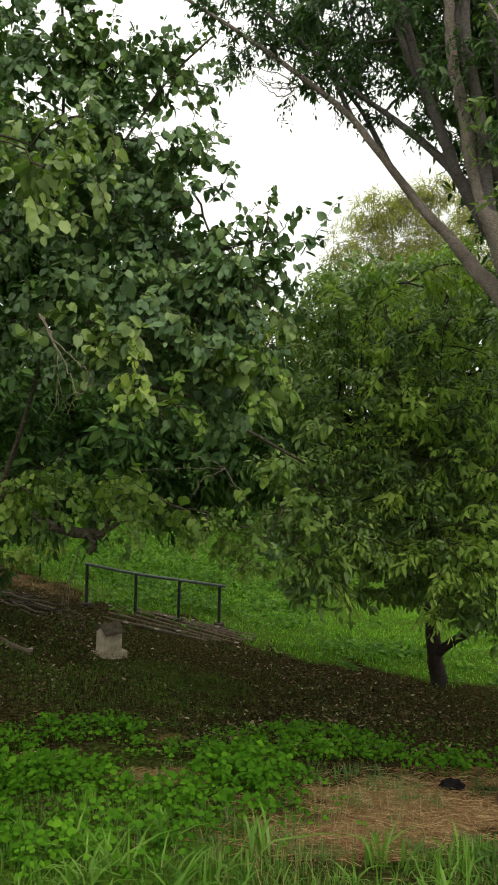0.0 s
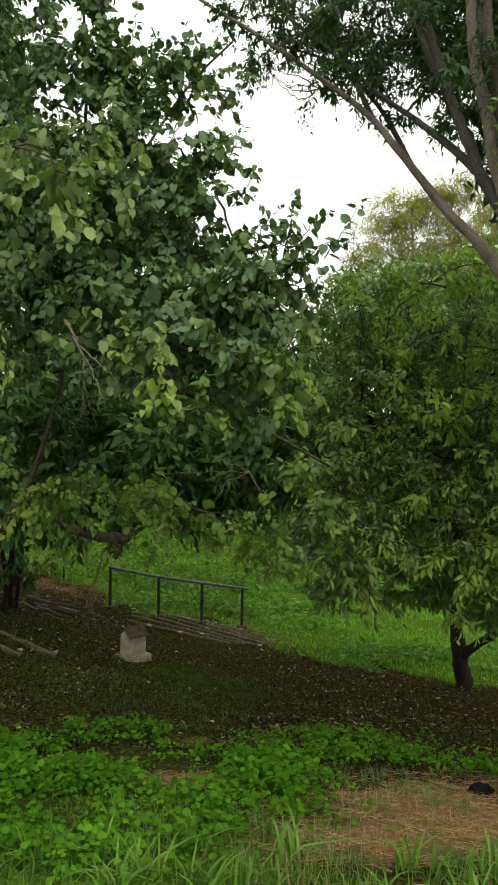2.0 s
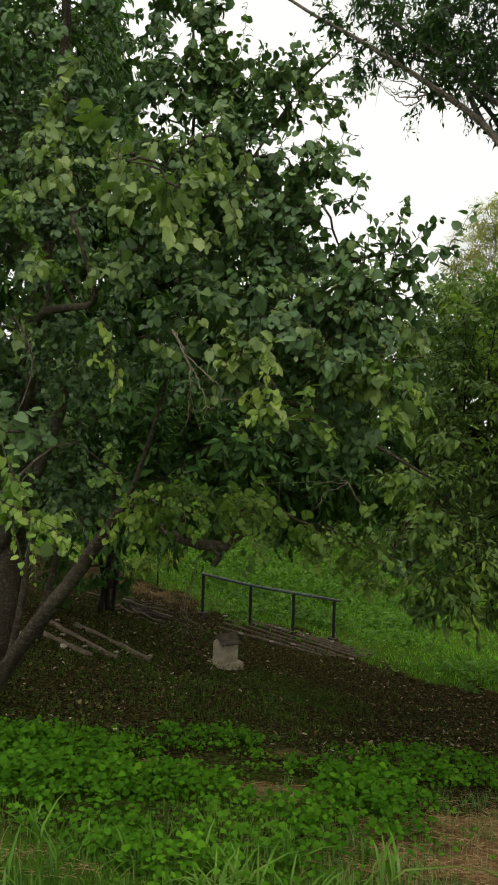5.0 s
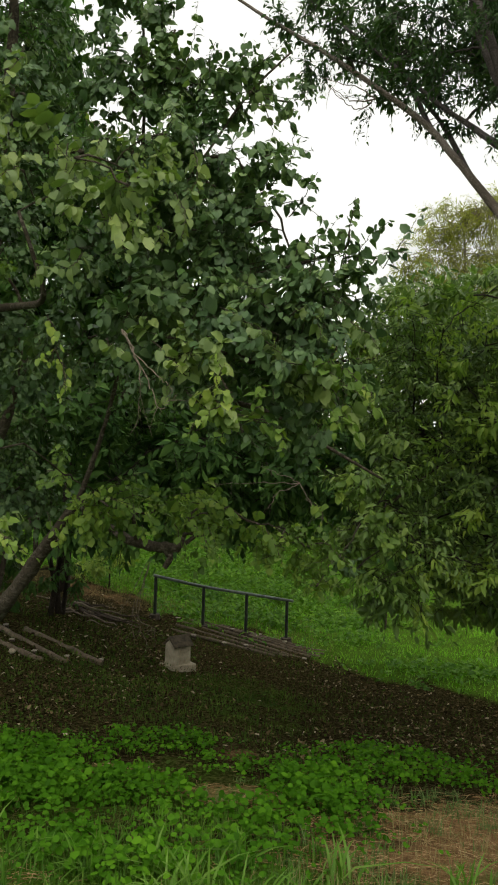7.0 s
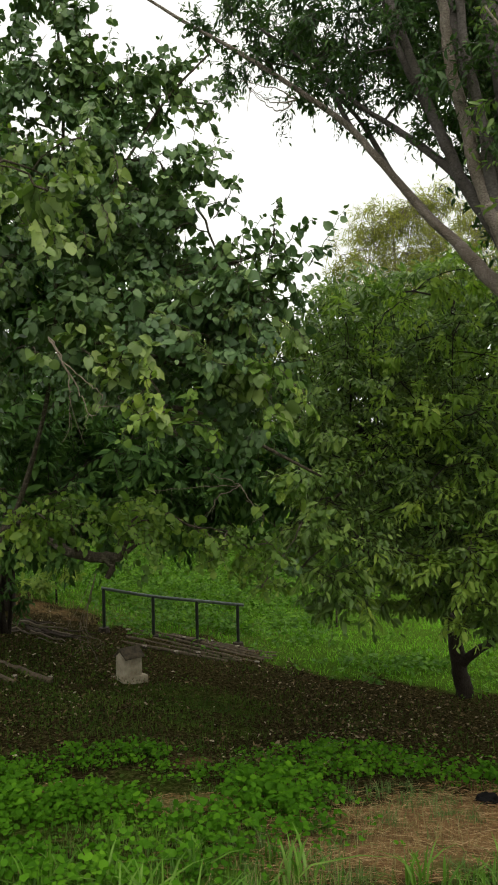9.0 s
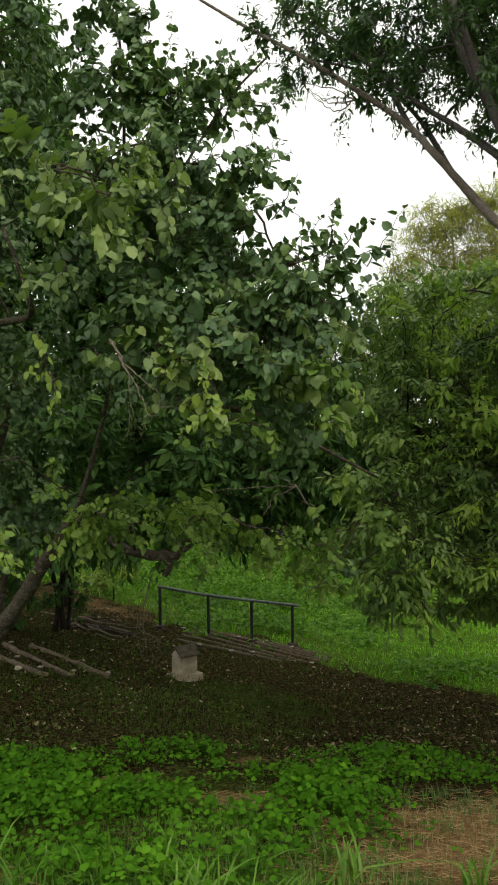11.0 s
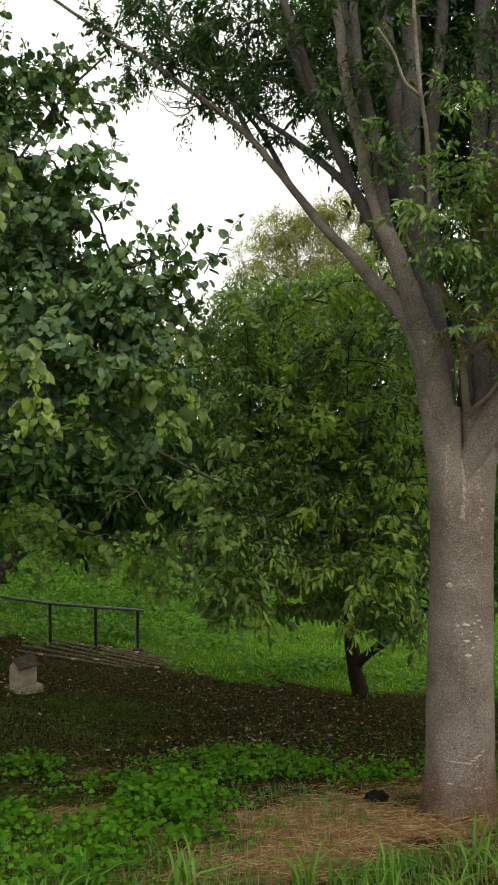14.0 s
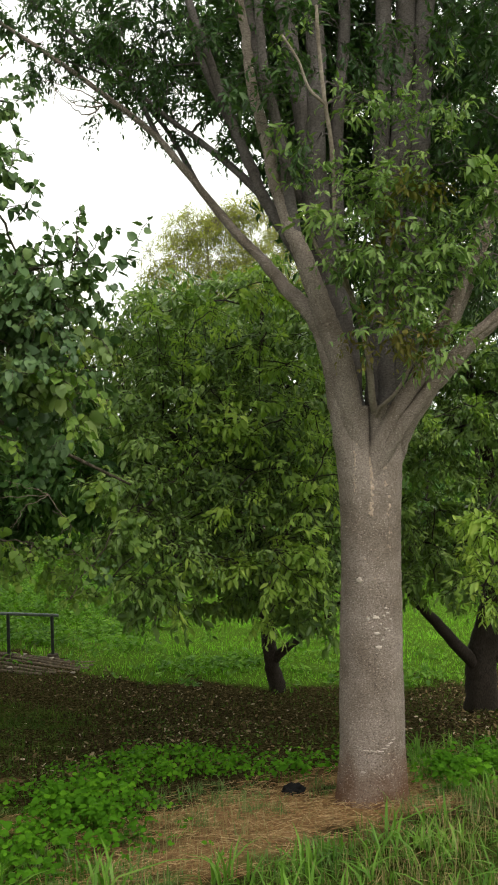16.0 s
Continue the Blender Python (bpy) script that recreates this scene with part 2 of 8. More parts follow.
CUT_END = rough_material("cut_stake_top", (0.19, 0.16, 0.12), (0.42, 0.37, 0.29), 25)
BLACK_PLASTIC = rough_material("black_plastic", (0.006, 0.006, 0.006), (0.013, 0.012, 0.012), 20, 0.85, 0.004, 0.1)


# ---- geometry helpers ----
def mesh_from(name, verts, faces, mat, smooth=False):
    """verts: (n, 3); faces: arrays of shape (k, corners), one per corner count."""
    me = bpy.data.meshes.new(name)
    verts = np.ascontiguousarray(verts, dtype=np.float32)
    me.vertices.add(len(verts))
    me.vertices.foreach_set("co", verts.ravel())
    loops = np.concatenate([np.asarray(f).ravel() for f in faces]).astype(np.int32)
    sizes = np.concatenate([np.full(len(f), np.asarray(f).shape[1]) for f in faces]).astype(np.int32)
    me.loops.add(len(loops))
    me.loops.foreach_set("vertex_index", loops)
    me.polygons.add(len(sizes))
    me.polygons.foreach_set("loop_start", np.concatenate([[0], np.cumsum(sizes)[:-1]]).astype(np.int32))
    if smooth:
        me.polygons.foreach_set("use_smooth", np.ones(len(sizes), dtype=bool))
    me.update(calc_edges=True)
    me.materials.append(mat)
    return me


def part(name, me, parent, label="", kind=""):
    ob = new(name, me)
    ob.parent = parent
    return tagged(ob, label, kind=kind)


def thing(name, label, category, group="", kind=""):
    ob = new(name)
    ob.empty_display_size = 0.2
    return tagged(ob, label, category, group, kind)


def mesh_of(bm, name, mat, smooth=False):
    me = bpy.data.meshes.new(name)
    bmesh.ops.recalc_face_normals(bm, faces=bm.faces)
    if smooth:
        for f in bm.faces:
            f.smooth = True
    bm.to_mesh(me)
    bm.free()
    me.materials.append(mat)
    return me


def unit(v):
    return v / np.maximum(np.linalg.norm(v, axis=-1, keepdims=True), 1e-9)


def smooth_path(points, n):
    """A Catmull-Rom curve through the points."""
    p = np.asarray(points, dtype=float)
    p = np.vstack([2 * p[0] - p[1], p, 2 * p[-1] - p[-2]])
    s = np.linspace(0, len(p) - 3 - 1e-6, n)
    i = s.astype(int)
    t = (s - i)[:, None]
    a, b, c, d = p[i], p[i + 1], p[i + 2], p[i + 3]
    return 0.5 * (2 * b + (c - a) * t + (2 * a - 5 * b + 4 * c - d) * t ** 2 + (3 * b - a - 3 * c + d) * t ** 3)


def tube(path, radii, sides, rng=None, rough=0.0):
    """Vertices and quads of a tapered tube along a path, with an uneven skin."""
    path = np.asarray(path, dtype=float)
    k = len(path)
    tan = unit(np.gradient(path, axis=0))
    run = unit(path[min(3, k - 1)] - path[0])
    ref = np.repeat([[0.0, 1.0, 0.0] if abs(run[2]) > 0.9 else [0.0, 0.0, 1.0]], k, axis=0)
    a = unit(np.cross(tan, ref))
    b = np.cross(tan, a)
    ang = np.linspace(0, 2 * math.pi, sides, endpoint=False)
    r = np.asarray(radii, dtype=float)[:, None] * np.ones((1, sides))
    if rough and rng is not None:
        w = rng.normal(size=(k, sides))
        w = (w + np.roll(w, 1, 1) + np.roll(w, -1, 1) + np.roll(w, 1, 0) + np.roll(w, -1, 0)) / 2.5
        r = r * (1 + rough * w)
    v = path[:, None] + a[:, None] * (np.cos(ang)[None, :, None] * r[..., None]) + b[:, None] * (np.sin(ang)[None, :, None] * r[..., None])
    i, j = np.meshgrid(np.arange(k - 1), np.arange(sides), indexing="ij")
    j2 = (j + 1) % sides
    q = np.stack([i * sides + j, i * sides + j2, (i + 1) * sides + j2, (i + 1) * sides + j], -1).reshape(-1, 4)
    return v.reshape(-1, 3), q


def tubes_mesh(name, tubes, mat):
    verts, quads, off = [], [], 0
    for v, q in tubes:
        verts.append(v)
        quads.append(q + off)
        off += len(v)
    return mesh_from(name, np.vstack(verts), [np.vstack(quads)], mat, True)


def thin_twigs(name, starts, ends, radius, mat, sag=0.0):
    """Many three-sided twigs in one mesh; with sag, each has a bend in its middle."""
    n = len(starts)
    d = unit(ends - starts)
    a = unit(np.cross(d, np.array([0.31, 0.17, 0.93])))
    b = np.cross(d, a)
    rad = np.asarray(radius).reshape(-1, 1) * np.ones((n, 1))
    stations = [(starts, 1.0), (ends, 0.35)]
    if sag:
        mid = (starts + ends) / 2 + np.array([0, 0, 1.0]) * sag * np.linalg.norm(ends - starts, axis=1, keepdims=True)
        stations.insert(1, (mid, 0.75))
    rows = []
    for at, f in stations:
        for s in range(3):
            rows.append(at + (a * math.cos(s * 2.094) + b * math.sin(s * 2.094)) * rad * f)
    v = np.stack(rows, 1)
    t = np.array([[k * 3 + s, k * 3 + (s + 1) % 3, k * 3 + 3 + (s + 1) % 3, k * 3 + 3 + s] for k in range(len(stations) - 1) for s in range(3)])
    q = (np.arange(n)[:, None, None] * len(rows) + t[None]).reshape(-1, 4)
    return mesh_from(name, v.reshape(-1, 3), [q], mat, True)


# leaf outlines: along the midrib, across, out of the blade
HEART = np.array([[0, 0, 0], [0.33, 0, -0.03], [0.66, 0, -0.05], [1.0, 0, -0.20], [-0.07, 0.25, 0.06], [0.24, 0.46, 0.03], [0.66, 0.36, -0.03], [-0.07, -0.25, 0.06], [0.24, -0.46, 0.03], [0.66, -0.36, -0.03]])
LANCE = np.array([[0, 0, 0], [0.5, 0, -0.02], [1.0, 0, -0.14], [0.25, 0.19, 0.05], [0.62, 0.17, 0.02], [0.25, -0.19, 0.05], [0.62, -0.17, 0.02]])
OVAL = np.array([[0, 0, 0], [0.5, 0, -0.02], [1.0, 0, -0.10], [0.25, 0.22, 0.05], [0.65, 0.20, 0.02], [0.25, -0.22, 0.05], [0.65, -0.20, 0.02]])
SLIM = np.array([[0, 0, 0], [0.5, 0, -0.02], [1.0, 0, -0.12], [0.25, 0.17, 0.05], [0.62, 0.15, 0.02], [0.25, -0.17, 0.05], [0.62, -0.15, 0.02]])
NARROW = np.array([[0, 0, 0], [0.5, 0, -0.03], [1.0, 0, -0.2], [0.3, 0.06, 0.01], [0.65, 0.06, 0.0], [0.3, -0.06, 0.01], [0.65, -0.06, 0.0]])
ROUND = np.array([[0, 0, 0], [0.5, 0, 0.0], [1.0, 0, -0.08], [0.18, 0.42, 0.04], [0.68, 0.42, 0.0], [0.18, -0.42, 0.04], [0.68, -0.42, 0.0]])
LEAF_FACES = {
    7: (np.array([[0, 1, 4, 3], [0, 5, 6, 1]]), np.array([[1, 2, 4], [1, 6, 2]])),
    10: (np.array([[0, 1, 5, 4], [1, 2, 6, 5], [0, 7, 8, 1], [1, 8, 9, 2]]), np.array([[2, 3, 6], [2, 9, 3]])),
}


def leaves_mesh(name, pos, axis, face, size, outline, mat, rng):
    """One blade per row of pos, along axis, its upper side turned towards face."""
    n = len(pos)
    axis = unit(axis)
    side = unit(np.cross(face, axis))
    up = np.cross(axis, side)
    size = np.asarray(size).reshape(-1, 1, 1)
    shape = np.repeat(outline[None], n, 0).copy()
    shape[:, :, 1] *= rng.uniform(0.8, 1.15, (n, 1))
    curl = rng.normal(0.0, 0.22, (n, 1))
    shape[:, :, 2] += curl * shape[:, :, 0] ** 2 + rng.normal(0.05, 0.22, (n, 1)) * np.abs(shape[:, :, 1])
    v = pos[:, None] + size * (shape[..., :1] * axis[:, None] + shape[..., 1:2] * side[:, None] + shape[..., 2:] * up[:, None])
    off = np.arange(n)[:, None, None] * len(outline)
    quads, tris = LEAF_FACES[len(outline)]
    return mesh_from(name, v.reshape(-1, 3), [(off + quads).reshape(-1, 4), (off + tris).reshape(-1, 3)], mat, True)


SPECIES = {
    # outline, leaf length, leaves per twig, twig length, hang, upward growth, face out
    "heart": (HEART, 0.082, 8, 0.19, 0.45, 0.15, 0.8),
    "lance": (LANCE, 0.100, 9, 0.25, 0.40, -0.05, 0.6),
    "vase": (SLIM, 0.074, 11, 0.26, 0.30, -0.02, 0.3),
    "narrow": (NARROW, 0.125, 12, 0.40, 0.38, 0.05, 0.5),
    "wood": (OVAL, 0.30, 9, 0.9, 0.4, 0.0, 0.6),
}


class Tree:
    """A tree grown from lobes of foliage: each lobe is joined to the nearest wood by a limb of its own."""

    def __init__(self, name, label, species, seed, bark, leaf, category="tree", group="", scale=1.0):
        self.ob = thing(name, label, category, group)
        self.rng = np.random.default_rng(seed)
        self.kind, self.bark, self.leaf = species, bark, leaf
        self.nodes, self.node_r, self.scale = [], [], scale
        self.twigs, self.leaves = [], {}
        self.fine = []

    def wood(self, name, points, r0, r1, sides=12, rough=0.03, mat=None, steps=None, taper=1.0):
        n = steps or max(6, int(4 * len(points)))
        p = smooth_path(points, n)
        if self.nodes and name not in ("trunk", "stem"):
            nd = np.array(self.nodes)
            k = int(np.argmin(np.linalg.norm(nd - p[0], axis=1)))
            if np.linalg.norm(nd[k] - p[0]) < 0.22:
                p += (nd[k] - p[0]) * np.clip(1 - np.linspace(0, 3.0, n), 0, 1)[:, None] ** 1.5
                r0 = min(r0, self.node_r[k] * 0.92)
                r1 = min(r1, r0)
        step = np.linalg.norm(np.diff(p, axis=0), axis=1).mean()
        p[1:-1] += self.rng.normal(0, 1.0, (n - 2, 3)) * min(0.06 * step, 0.1 * r1)
        r = r0 + (r1 - r0) * np.linspace(0, 1, n) ** taper
        closed, rad = np.vstack([p[:1], p, p[-1:]]), np.concatenate([[0.002], r, [0.002]])
        part(name, tubes_mesh(name, [tube(closed, rad, sides, self.rng, rough)], mat or self.bark), self.ob)
        self.nodes += list(p)
        self.node_r += list(r)

    def lobe(self, x, y, z, r, flat=0.85, amount=1.0, leaf=None, limb=True, thin=0.02, group_size=5, leaf_size=1.0, tiers=0):
        rng = self.rng
        c = np.array([x, y, z])
        if limb and self.nodes:
            nd = np.array(self.nodes)
            k = int(np.argmin(np.linalg.norm(nd - c, axis=1) + 0.9 * np.maximum(nd[:, 2] - c[2], 0)))
            a = nd[k]
            length = np.linalg.norm(c - a)
            if length > 0.25:
                m = a + (c - a) * 0.5 + np.array([0, 0, 0.12 * length]) + rng.normal(0, 0.05 * length, 3)
                p = smooth_path([a, m, c], max(6, int(length * 5)))
                p[1:-1] += rng.normal(0, 0.012, (len(p) - 2, 3))
                r0 = min(self.node_r[k] * 0.5, thin + 0.010 * length)
                rad = np.linspace(r0, thin * 0.45, len(p))
                part("limb", tubes_mesh("limb", [tube(p, rad, 7, rng, 0.04)], self.bark), self.ob)
                self.nodes += list(p)
                self.node_r += list(rad)
        outline, size, per, reach, hang, grow, out_face = SPECIES[self.kind]
        size, reach = size * self.scale * leaf_size, reach * self.scale ** 0.5
        count = max(6, int(amount * 6.0 * r * r / (size * size * (outline[:, 1].max() * 1.4)) / per))
        knots = max(3, count // group_size)
        d = unit(rng.normal(size=(knots, 3)))
        knot = c + d * (rng.random((knots, 1)) ** 0.45) * np.array([r, r, r * flat]) * 0.86
        if tiers:
            # boughs in layers, each sagging towards its rim
            step = 2 * r * flat / tiers
            wide = np.linalg.norm(knot[:, :2] - c[:2], axis=1) / r
            layer = np.round((knot[:, 2] - c[2]) / step + rng.normal(0, 0.35, knots))
            knot[:, 2] = c[2] + layer * step - 0.30 * r * wide ** 2 + rng.normal(0, 0.03, knots)
        level = np.array([1.25, 1.25, 0.65]) if tiers else np.ones(3)
        # the twigs of one knot fan out together and arch over; the leaves of a knot share a size
        heading = unit(unit(knot - c) * 0.8 * level + rng.normal(size=(knots, 3)) * 0.5 * level + np.array([0, 0, grow]))
        bulk = np.exp(rng.normal(0, 0.20, knots))
        which = rng.integers(0, knots, count)
        start = knot[which] + rng.normal(size=(count, 3)) * (0.055 * r + 0.03) * level
        way = unit(heading[which] + rng.normal(size=(count, 3)) * 0.42 * level)
        reach = reach * rng.uniform(0.55, 1.35, (count, 1))
        droop = rng.uniform(0.1, 0.6, (count, 1)) * (0.3 + hang)
        self.twigs.append((start, start + way * reach - np.array([0, 0, 1.0]) * droop * reach))
        self.fine.append((c + (knot - c) * rng.uniform(0.1, 0.6, (knots, 1)) + rng.normal(0, 0.08 * r, (knots, 3)), knot))
        t = np.tile(np.linspace(0.12, 1.0, per), count)[:, None] + rng.normal(0, 0.04, (count * per, 1))
        w = np.repeat(way, per, 0)
        rr = np.repeat(reach, per, 0)
        pos = np.repeat(start, per, 0) + w * rr * t - np.array([0, 0, 1.0]) * np.repeat(droop, per, 0) * rr * t ** 2
        w = unit(w - np.array([0, 0, 2.0]) * np.repeat(droop, per, 0) * t)
        side = unit(np.cross(w, rng.normal(size=w.shape) * 0.35 + np.array([0, 0, 1.0])))
        side *= np.tile(np.where(np.arange(per) % 2, 1.0, -1.0), count)[:, None]
        hung = np.clip(rng.normal(hang, 0.22, (len(w), 1)), 0.05, 0.95)
        axis = unit(w * 0.55 + side * 0.7 + rng.normal(size=w.shape) * 0.3)
        axis = unit(axis * (1.1 - hung) + np.array([0, 0, -1.0]) * hung + rng.normal(size=w.shape) * 0.15)
        pos = pos + axis * size * 0.22
        face = np.repeat(unit(start - c), per, 0) * out_face + np.array([0, 0, 0.8]) + rng.normal(size=w.shape) * 0.4
        s = size * rng.uniform(0.6, 1.2, count * per) * np.repeat(bulk[which], per) * (1.12 - 0.4 * t[:, 0] ** 2)
        self.leaves.setdefault((leaf or self.leaf).name, []).append((pos, axis, face, s, outline))

    def spray(self, points, count, leaf=None, leaf_size=1.0, thick=0.004, hang=None, mat=None):
        """One shoot with leaves set alternately along it, smaller towards the tip."""
        rng = self.rng
        outline, size, _, _, droop, _, out_face = SPECIES[self.kind]
        hang = droop if hang is None else hang
        size = size * self.scale * leaf_size
        n = max(10, 5 * len(points))
        p = smooth_path(points, n)
        p[1:] += rng.normal(0, 0.006, (n - 1, 3))
        part("shoot", tubes_mesh("shoot", [tube(p, np.linspace(thick, thick * 0.35, n), 6)], mat or self.bark), self.ob)
        u = np.sort(np.clip(np.linspace(0.12, 1.0, count) + rng.normal(0, 0.5 / count, count), 0.05, 1.0))
        k = u * (n - 1)
        at = np.stack([np.interp(k, np.arange(n), p[:, m]) for m in range(3)], -1)
        tan = np.gradient(p, axis=0)
        w = unit(np.stack([np.interp(k, np.arange(n), tan[:, m]) for m in range(3)], -1))
        side = unit(np.cross(w, rng.normal(size=w.shape) * 0.5 + np.array([0, 0.25, 1.0])))
        side *= np.where(np.arange(count) % 2, 1.0, -1.0)[:, None]
        hung = np.clip(rng.normal(hang, 0.25, (count, 1)), 0.0, 0.95)
        axis = unit((w * 0.45 + side * 0.8) * (1.1 - hung) + np.array([0, 0, -1.0]) * hung + rng.normal(size=w.shape) * 0.2)
        stalk = at + unit(side + w * 0.5) * size * 0.3 + np.array([0, 0, -0.1]) * size
        self.twigs.append((at, stalk))
        face = np.array([0, -0.35, 0.8]) + rng.normal(size=w.shape) * 0.5
        s = size * rng.uniform(0.7, 1.2, count) * (1.1 - 0.5 * u ** 2)
        self.leaves.setdefault((leaf or self.leaf).name, []).append((stalk, axis, face, s, outline))

    def grow(self, twig_radius=0.0035):
        st, en = (np.vstack([t[k] for t in self.twigs]) for k in (0, 1))
        part("fine_wood", thin_twigs("fine_wood", st, en, np.full(len(st), twig_radius), self.bark), self.ob, kind="stuff")
        if self.fine:
            st, en = (np.vstack([t[k] for t in self.fine]) for k in (0, 1))
            part("fine_wood", thin_twigs("fine_wood", st, en, np.full(len(st), twig_radius * 1.5), self.bark), self.ob, kind="stuff")
        for mat, sets in self.leaves.items():
            pos, axis, face, s = (np.concatenate([q[k] for q in sets]) for k in range(4))
            # every tint but the main one: fresh, pale, rusty and sunlight-coloured leaves
            name = "crown" if mat == self.leaf.name else "young_or_sunlit_leaves"
            part(name, leaves_mesh(name, pos, axis, face, s, sets[0][4], bpy.data.materials[mat], self.rng), self.ob, "" if name == "crown" else "paler fresh leaves")


# ---- ground ----
def ease(v, a, b):
    k = np.clip((v - a) / (b - a), 0, 1)
    return k * k * (3 - 2 * k)


def height(x, y):
    """The bank falls away from the path, then flattens into an orchard that dips to one side."""
    x, y = np.asarray(x, dtype=float), np.asarray(y, dtype=float)
    b = np.interp(y, [-400, -5, 0, 3, 6.5, 9, 12, 15, 17, 20, 40, 600], [0.3, 0, 0, -0.5, -1.35, -1.95, -2.5, -2.7, -2.75, -3.0, -3.3, -3.3])
    return b - ease(y, 7, 13) * np.where(x < 0, 0.18 * np.maximum(x, -6), 0.05 * np.minimum(x, 6))


def zones(x, y):
    """How much straw and how much grass covers the soil."""
    wob = 0.5 * np.sin(x * 2.1 + 0.7 * np.sin(y * 1.9)) + 0.35 * np.sin(y * 3.3 + x)
    straw = np.exp(-(((x - 1.1) / 1.3) ** 2 + ((y - 5.5) / 0.8) ** 2) ** 2) + np.exp(-(((x - 2.4) / 1.6) ** 2 + ((y - 6.3) / 1.1) ** 2) ** 2)
    straw = straw + 1.4 * np.exp(-(((x +0.69) / 0.50) ** 2 + ((y - 6.60) / 0.36) ** 2) ** 2) + 0.9 * np.exp(-(((x +0.80) / 0.35) ** 2 + ((y - 8.65) / 0.36) ** 2) ** 2) + 0.8 * np.exp(-(((x +2.03) / 0.26) ** 2 + ((y - 7.32) / 0.26) ** 2) ** 2)
    straw = straw + 0.9 * np.exp(-(((x - 0.75) / 0.9) ** 2 + ((y - 4.85) / 0.42) ** 2) ** 2) + 0.6 * np.exp(-(((x + 0.3) / 0.6) ** 2 + ((y - 4.85) / 0.25) ** 2) ** 2) + 0.5 * np.exp(-(((x + 1.9) / 0.5) ** 2 + ((y - 4.2) / 0.3) ** 2) ** 2)
    straw = straw + 0.6 * np.exp(-(((x + 4.5) / 1.9) ** 2 + ((y - 17.9) / 1.2) ** 2) ** 2)
    near = 1 - ease(y + 0.25 * wob, 4.3, 5.6)
    edge = np.interp(x, [-9, -6.5, -4.2, -3.4, -0.6, 0.0, 1.4, 3.5, 4.5, 9], [22.5, 20.5, 18.2, 17.0, 17.1, 16.1, 15.0, 14.3, 14.0, 13.7])
    ragged = 0.5 * wob + 0.35 * np.sin(4.7 * x + 2.0 * np.sin(1.7 * y)) + 0.25 * np.sin(9.3 * x + 3.1 * y)
    lawn = ease(y + ragged, edge - 0.7, edge + 0.7)
    patch = np.exp(-(((x + 1.3) / 1.7) ** 2 + ((y - 12.4) / 1.0) ** 2) ** 2) + 0.8 * np.exp(-(((x + 0.9) / 1.1) ** 2 + ((y - 10.6) / 0.9) ** 2) ** 2)
    weeds = np.exp(-(((x + 2.2) / 2.6) ** 2 + ((y - 6.6) / 1.5) ** 2) ** 2)
    right = ease(x, 3.0, 4.0) * (1 - ease(y, 6.5, 8.0)) * 0.7
    speck = np.sin(5.3 * x + 2.1 * np.sin(3.9 * y)) * np.sin(6.1 * y + 1.6 * np.sin(4.7 * x))
    straw = straw * (0.72 + 0.28 * wob + 0.45 * speck)
    return np.clip(straw, 0, 1), np.clip(np.maximum.reduce([near * (0.85 - 0.5 * ease(x, -0.3, 0.7)), lawn, 0.5 * weeds, right, 0.30 * patch]), 0, 1), lawn


def build_ground():
    xs = np.concatenate([np.linspace(-500, -14, 18)[:-1], np.arange(-14, 16, 0.14), np.linspace(16, 500, 18)])
    ys = np.concatenate([np.linspace(-400, -2, 14)[:-1], np.arange(-2, 2.5, 0.3), np.arange(2.5, 26, 0.12), np.linspace(26, 600, 26)])
    x, y = np.meshgrid(xs, ys, indexing="ij")
    z = height(x, y)
    fine = (np.abs(x) < 20) & (y > 1) & (y < 30)
    lumps = 0.030 * np.sin(3.1 * x + 1.3 * np.sin(2.3 * y)) * np.sin(2.7 * y + 0.8 * x) + 0.012 * np.sin(9.1 * x + 2 * np.sin(5 * y)) * np.sin(8.3 * y)
    rng = np.random.default_rng(3)
    z = z + np.where(fine, lumps + rng.normal(0, 0.007, x.shape), 0)
    nx, ny = x.shape
    i, j = np.meshgrid(np.arange(nx - 1), np.arange(ny - 1), indexing="ij")
    q = np.stack([i * ny + j, (i + 1) * ny + j, (i + 1) * ny + j + 1, i * ny + j + 1], -1).reshape(-1, 4)
    me = mesh_from("ground", np.stack([x, y, z], -1).reshape(-1, 3), [q], GROUND, True)
    straw, grass, _ = zones(x, y)
    for zone, vals in (("straw", straw), ("grass", grass)):
        me.attributes.new(zone, "FLOAT", "POINT").data.foreach_set("value", vals.ravel().astype(np.float32))
    tagged(new("ground", me), "grassy bank falling to bare leaf-strewn orchard soil and lawn", "ground", kind="structure")


build_ground()


def scatter(rng, n, x0, x1, y0, y1, keep):
    x, y = rng.uniform(x0, x1, n), rng.uniform(y0, y1, n)
    ok = rng.random(n) < keep(x, y)
    x, y = x[ok], y[ok]
    return np.stack([x, y, height(x, y)], -1)


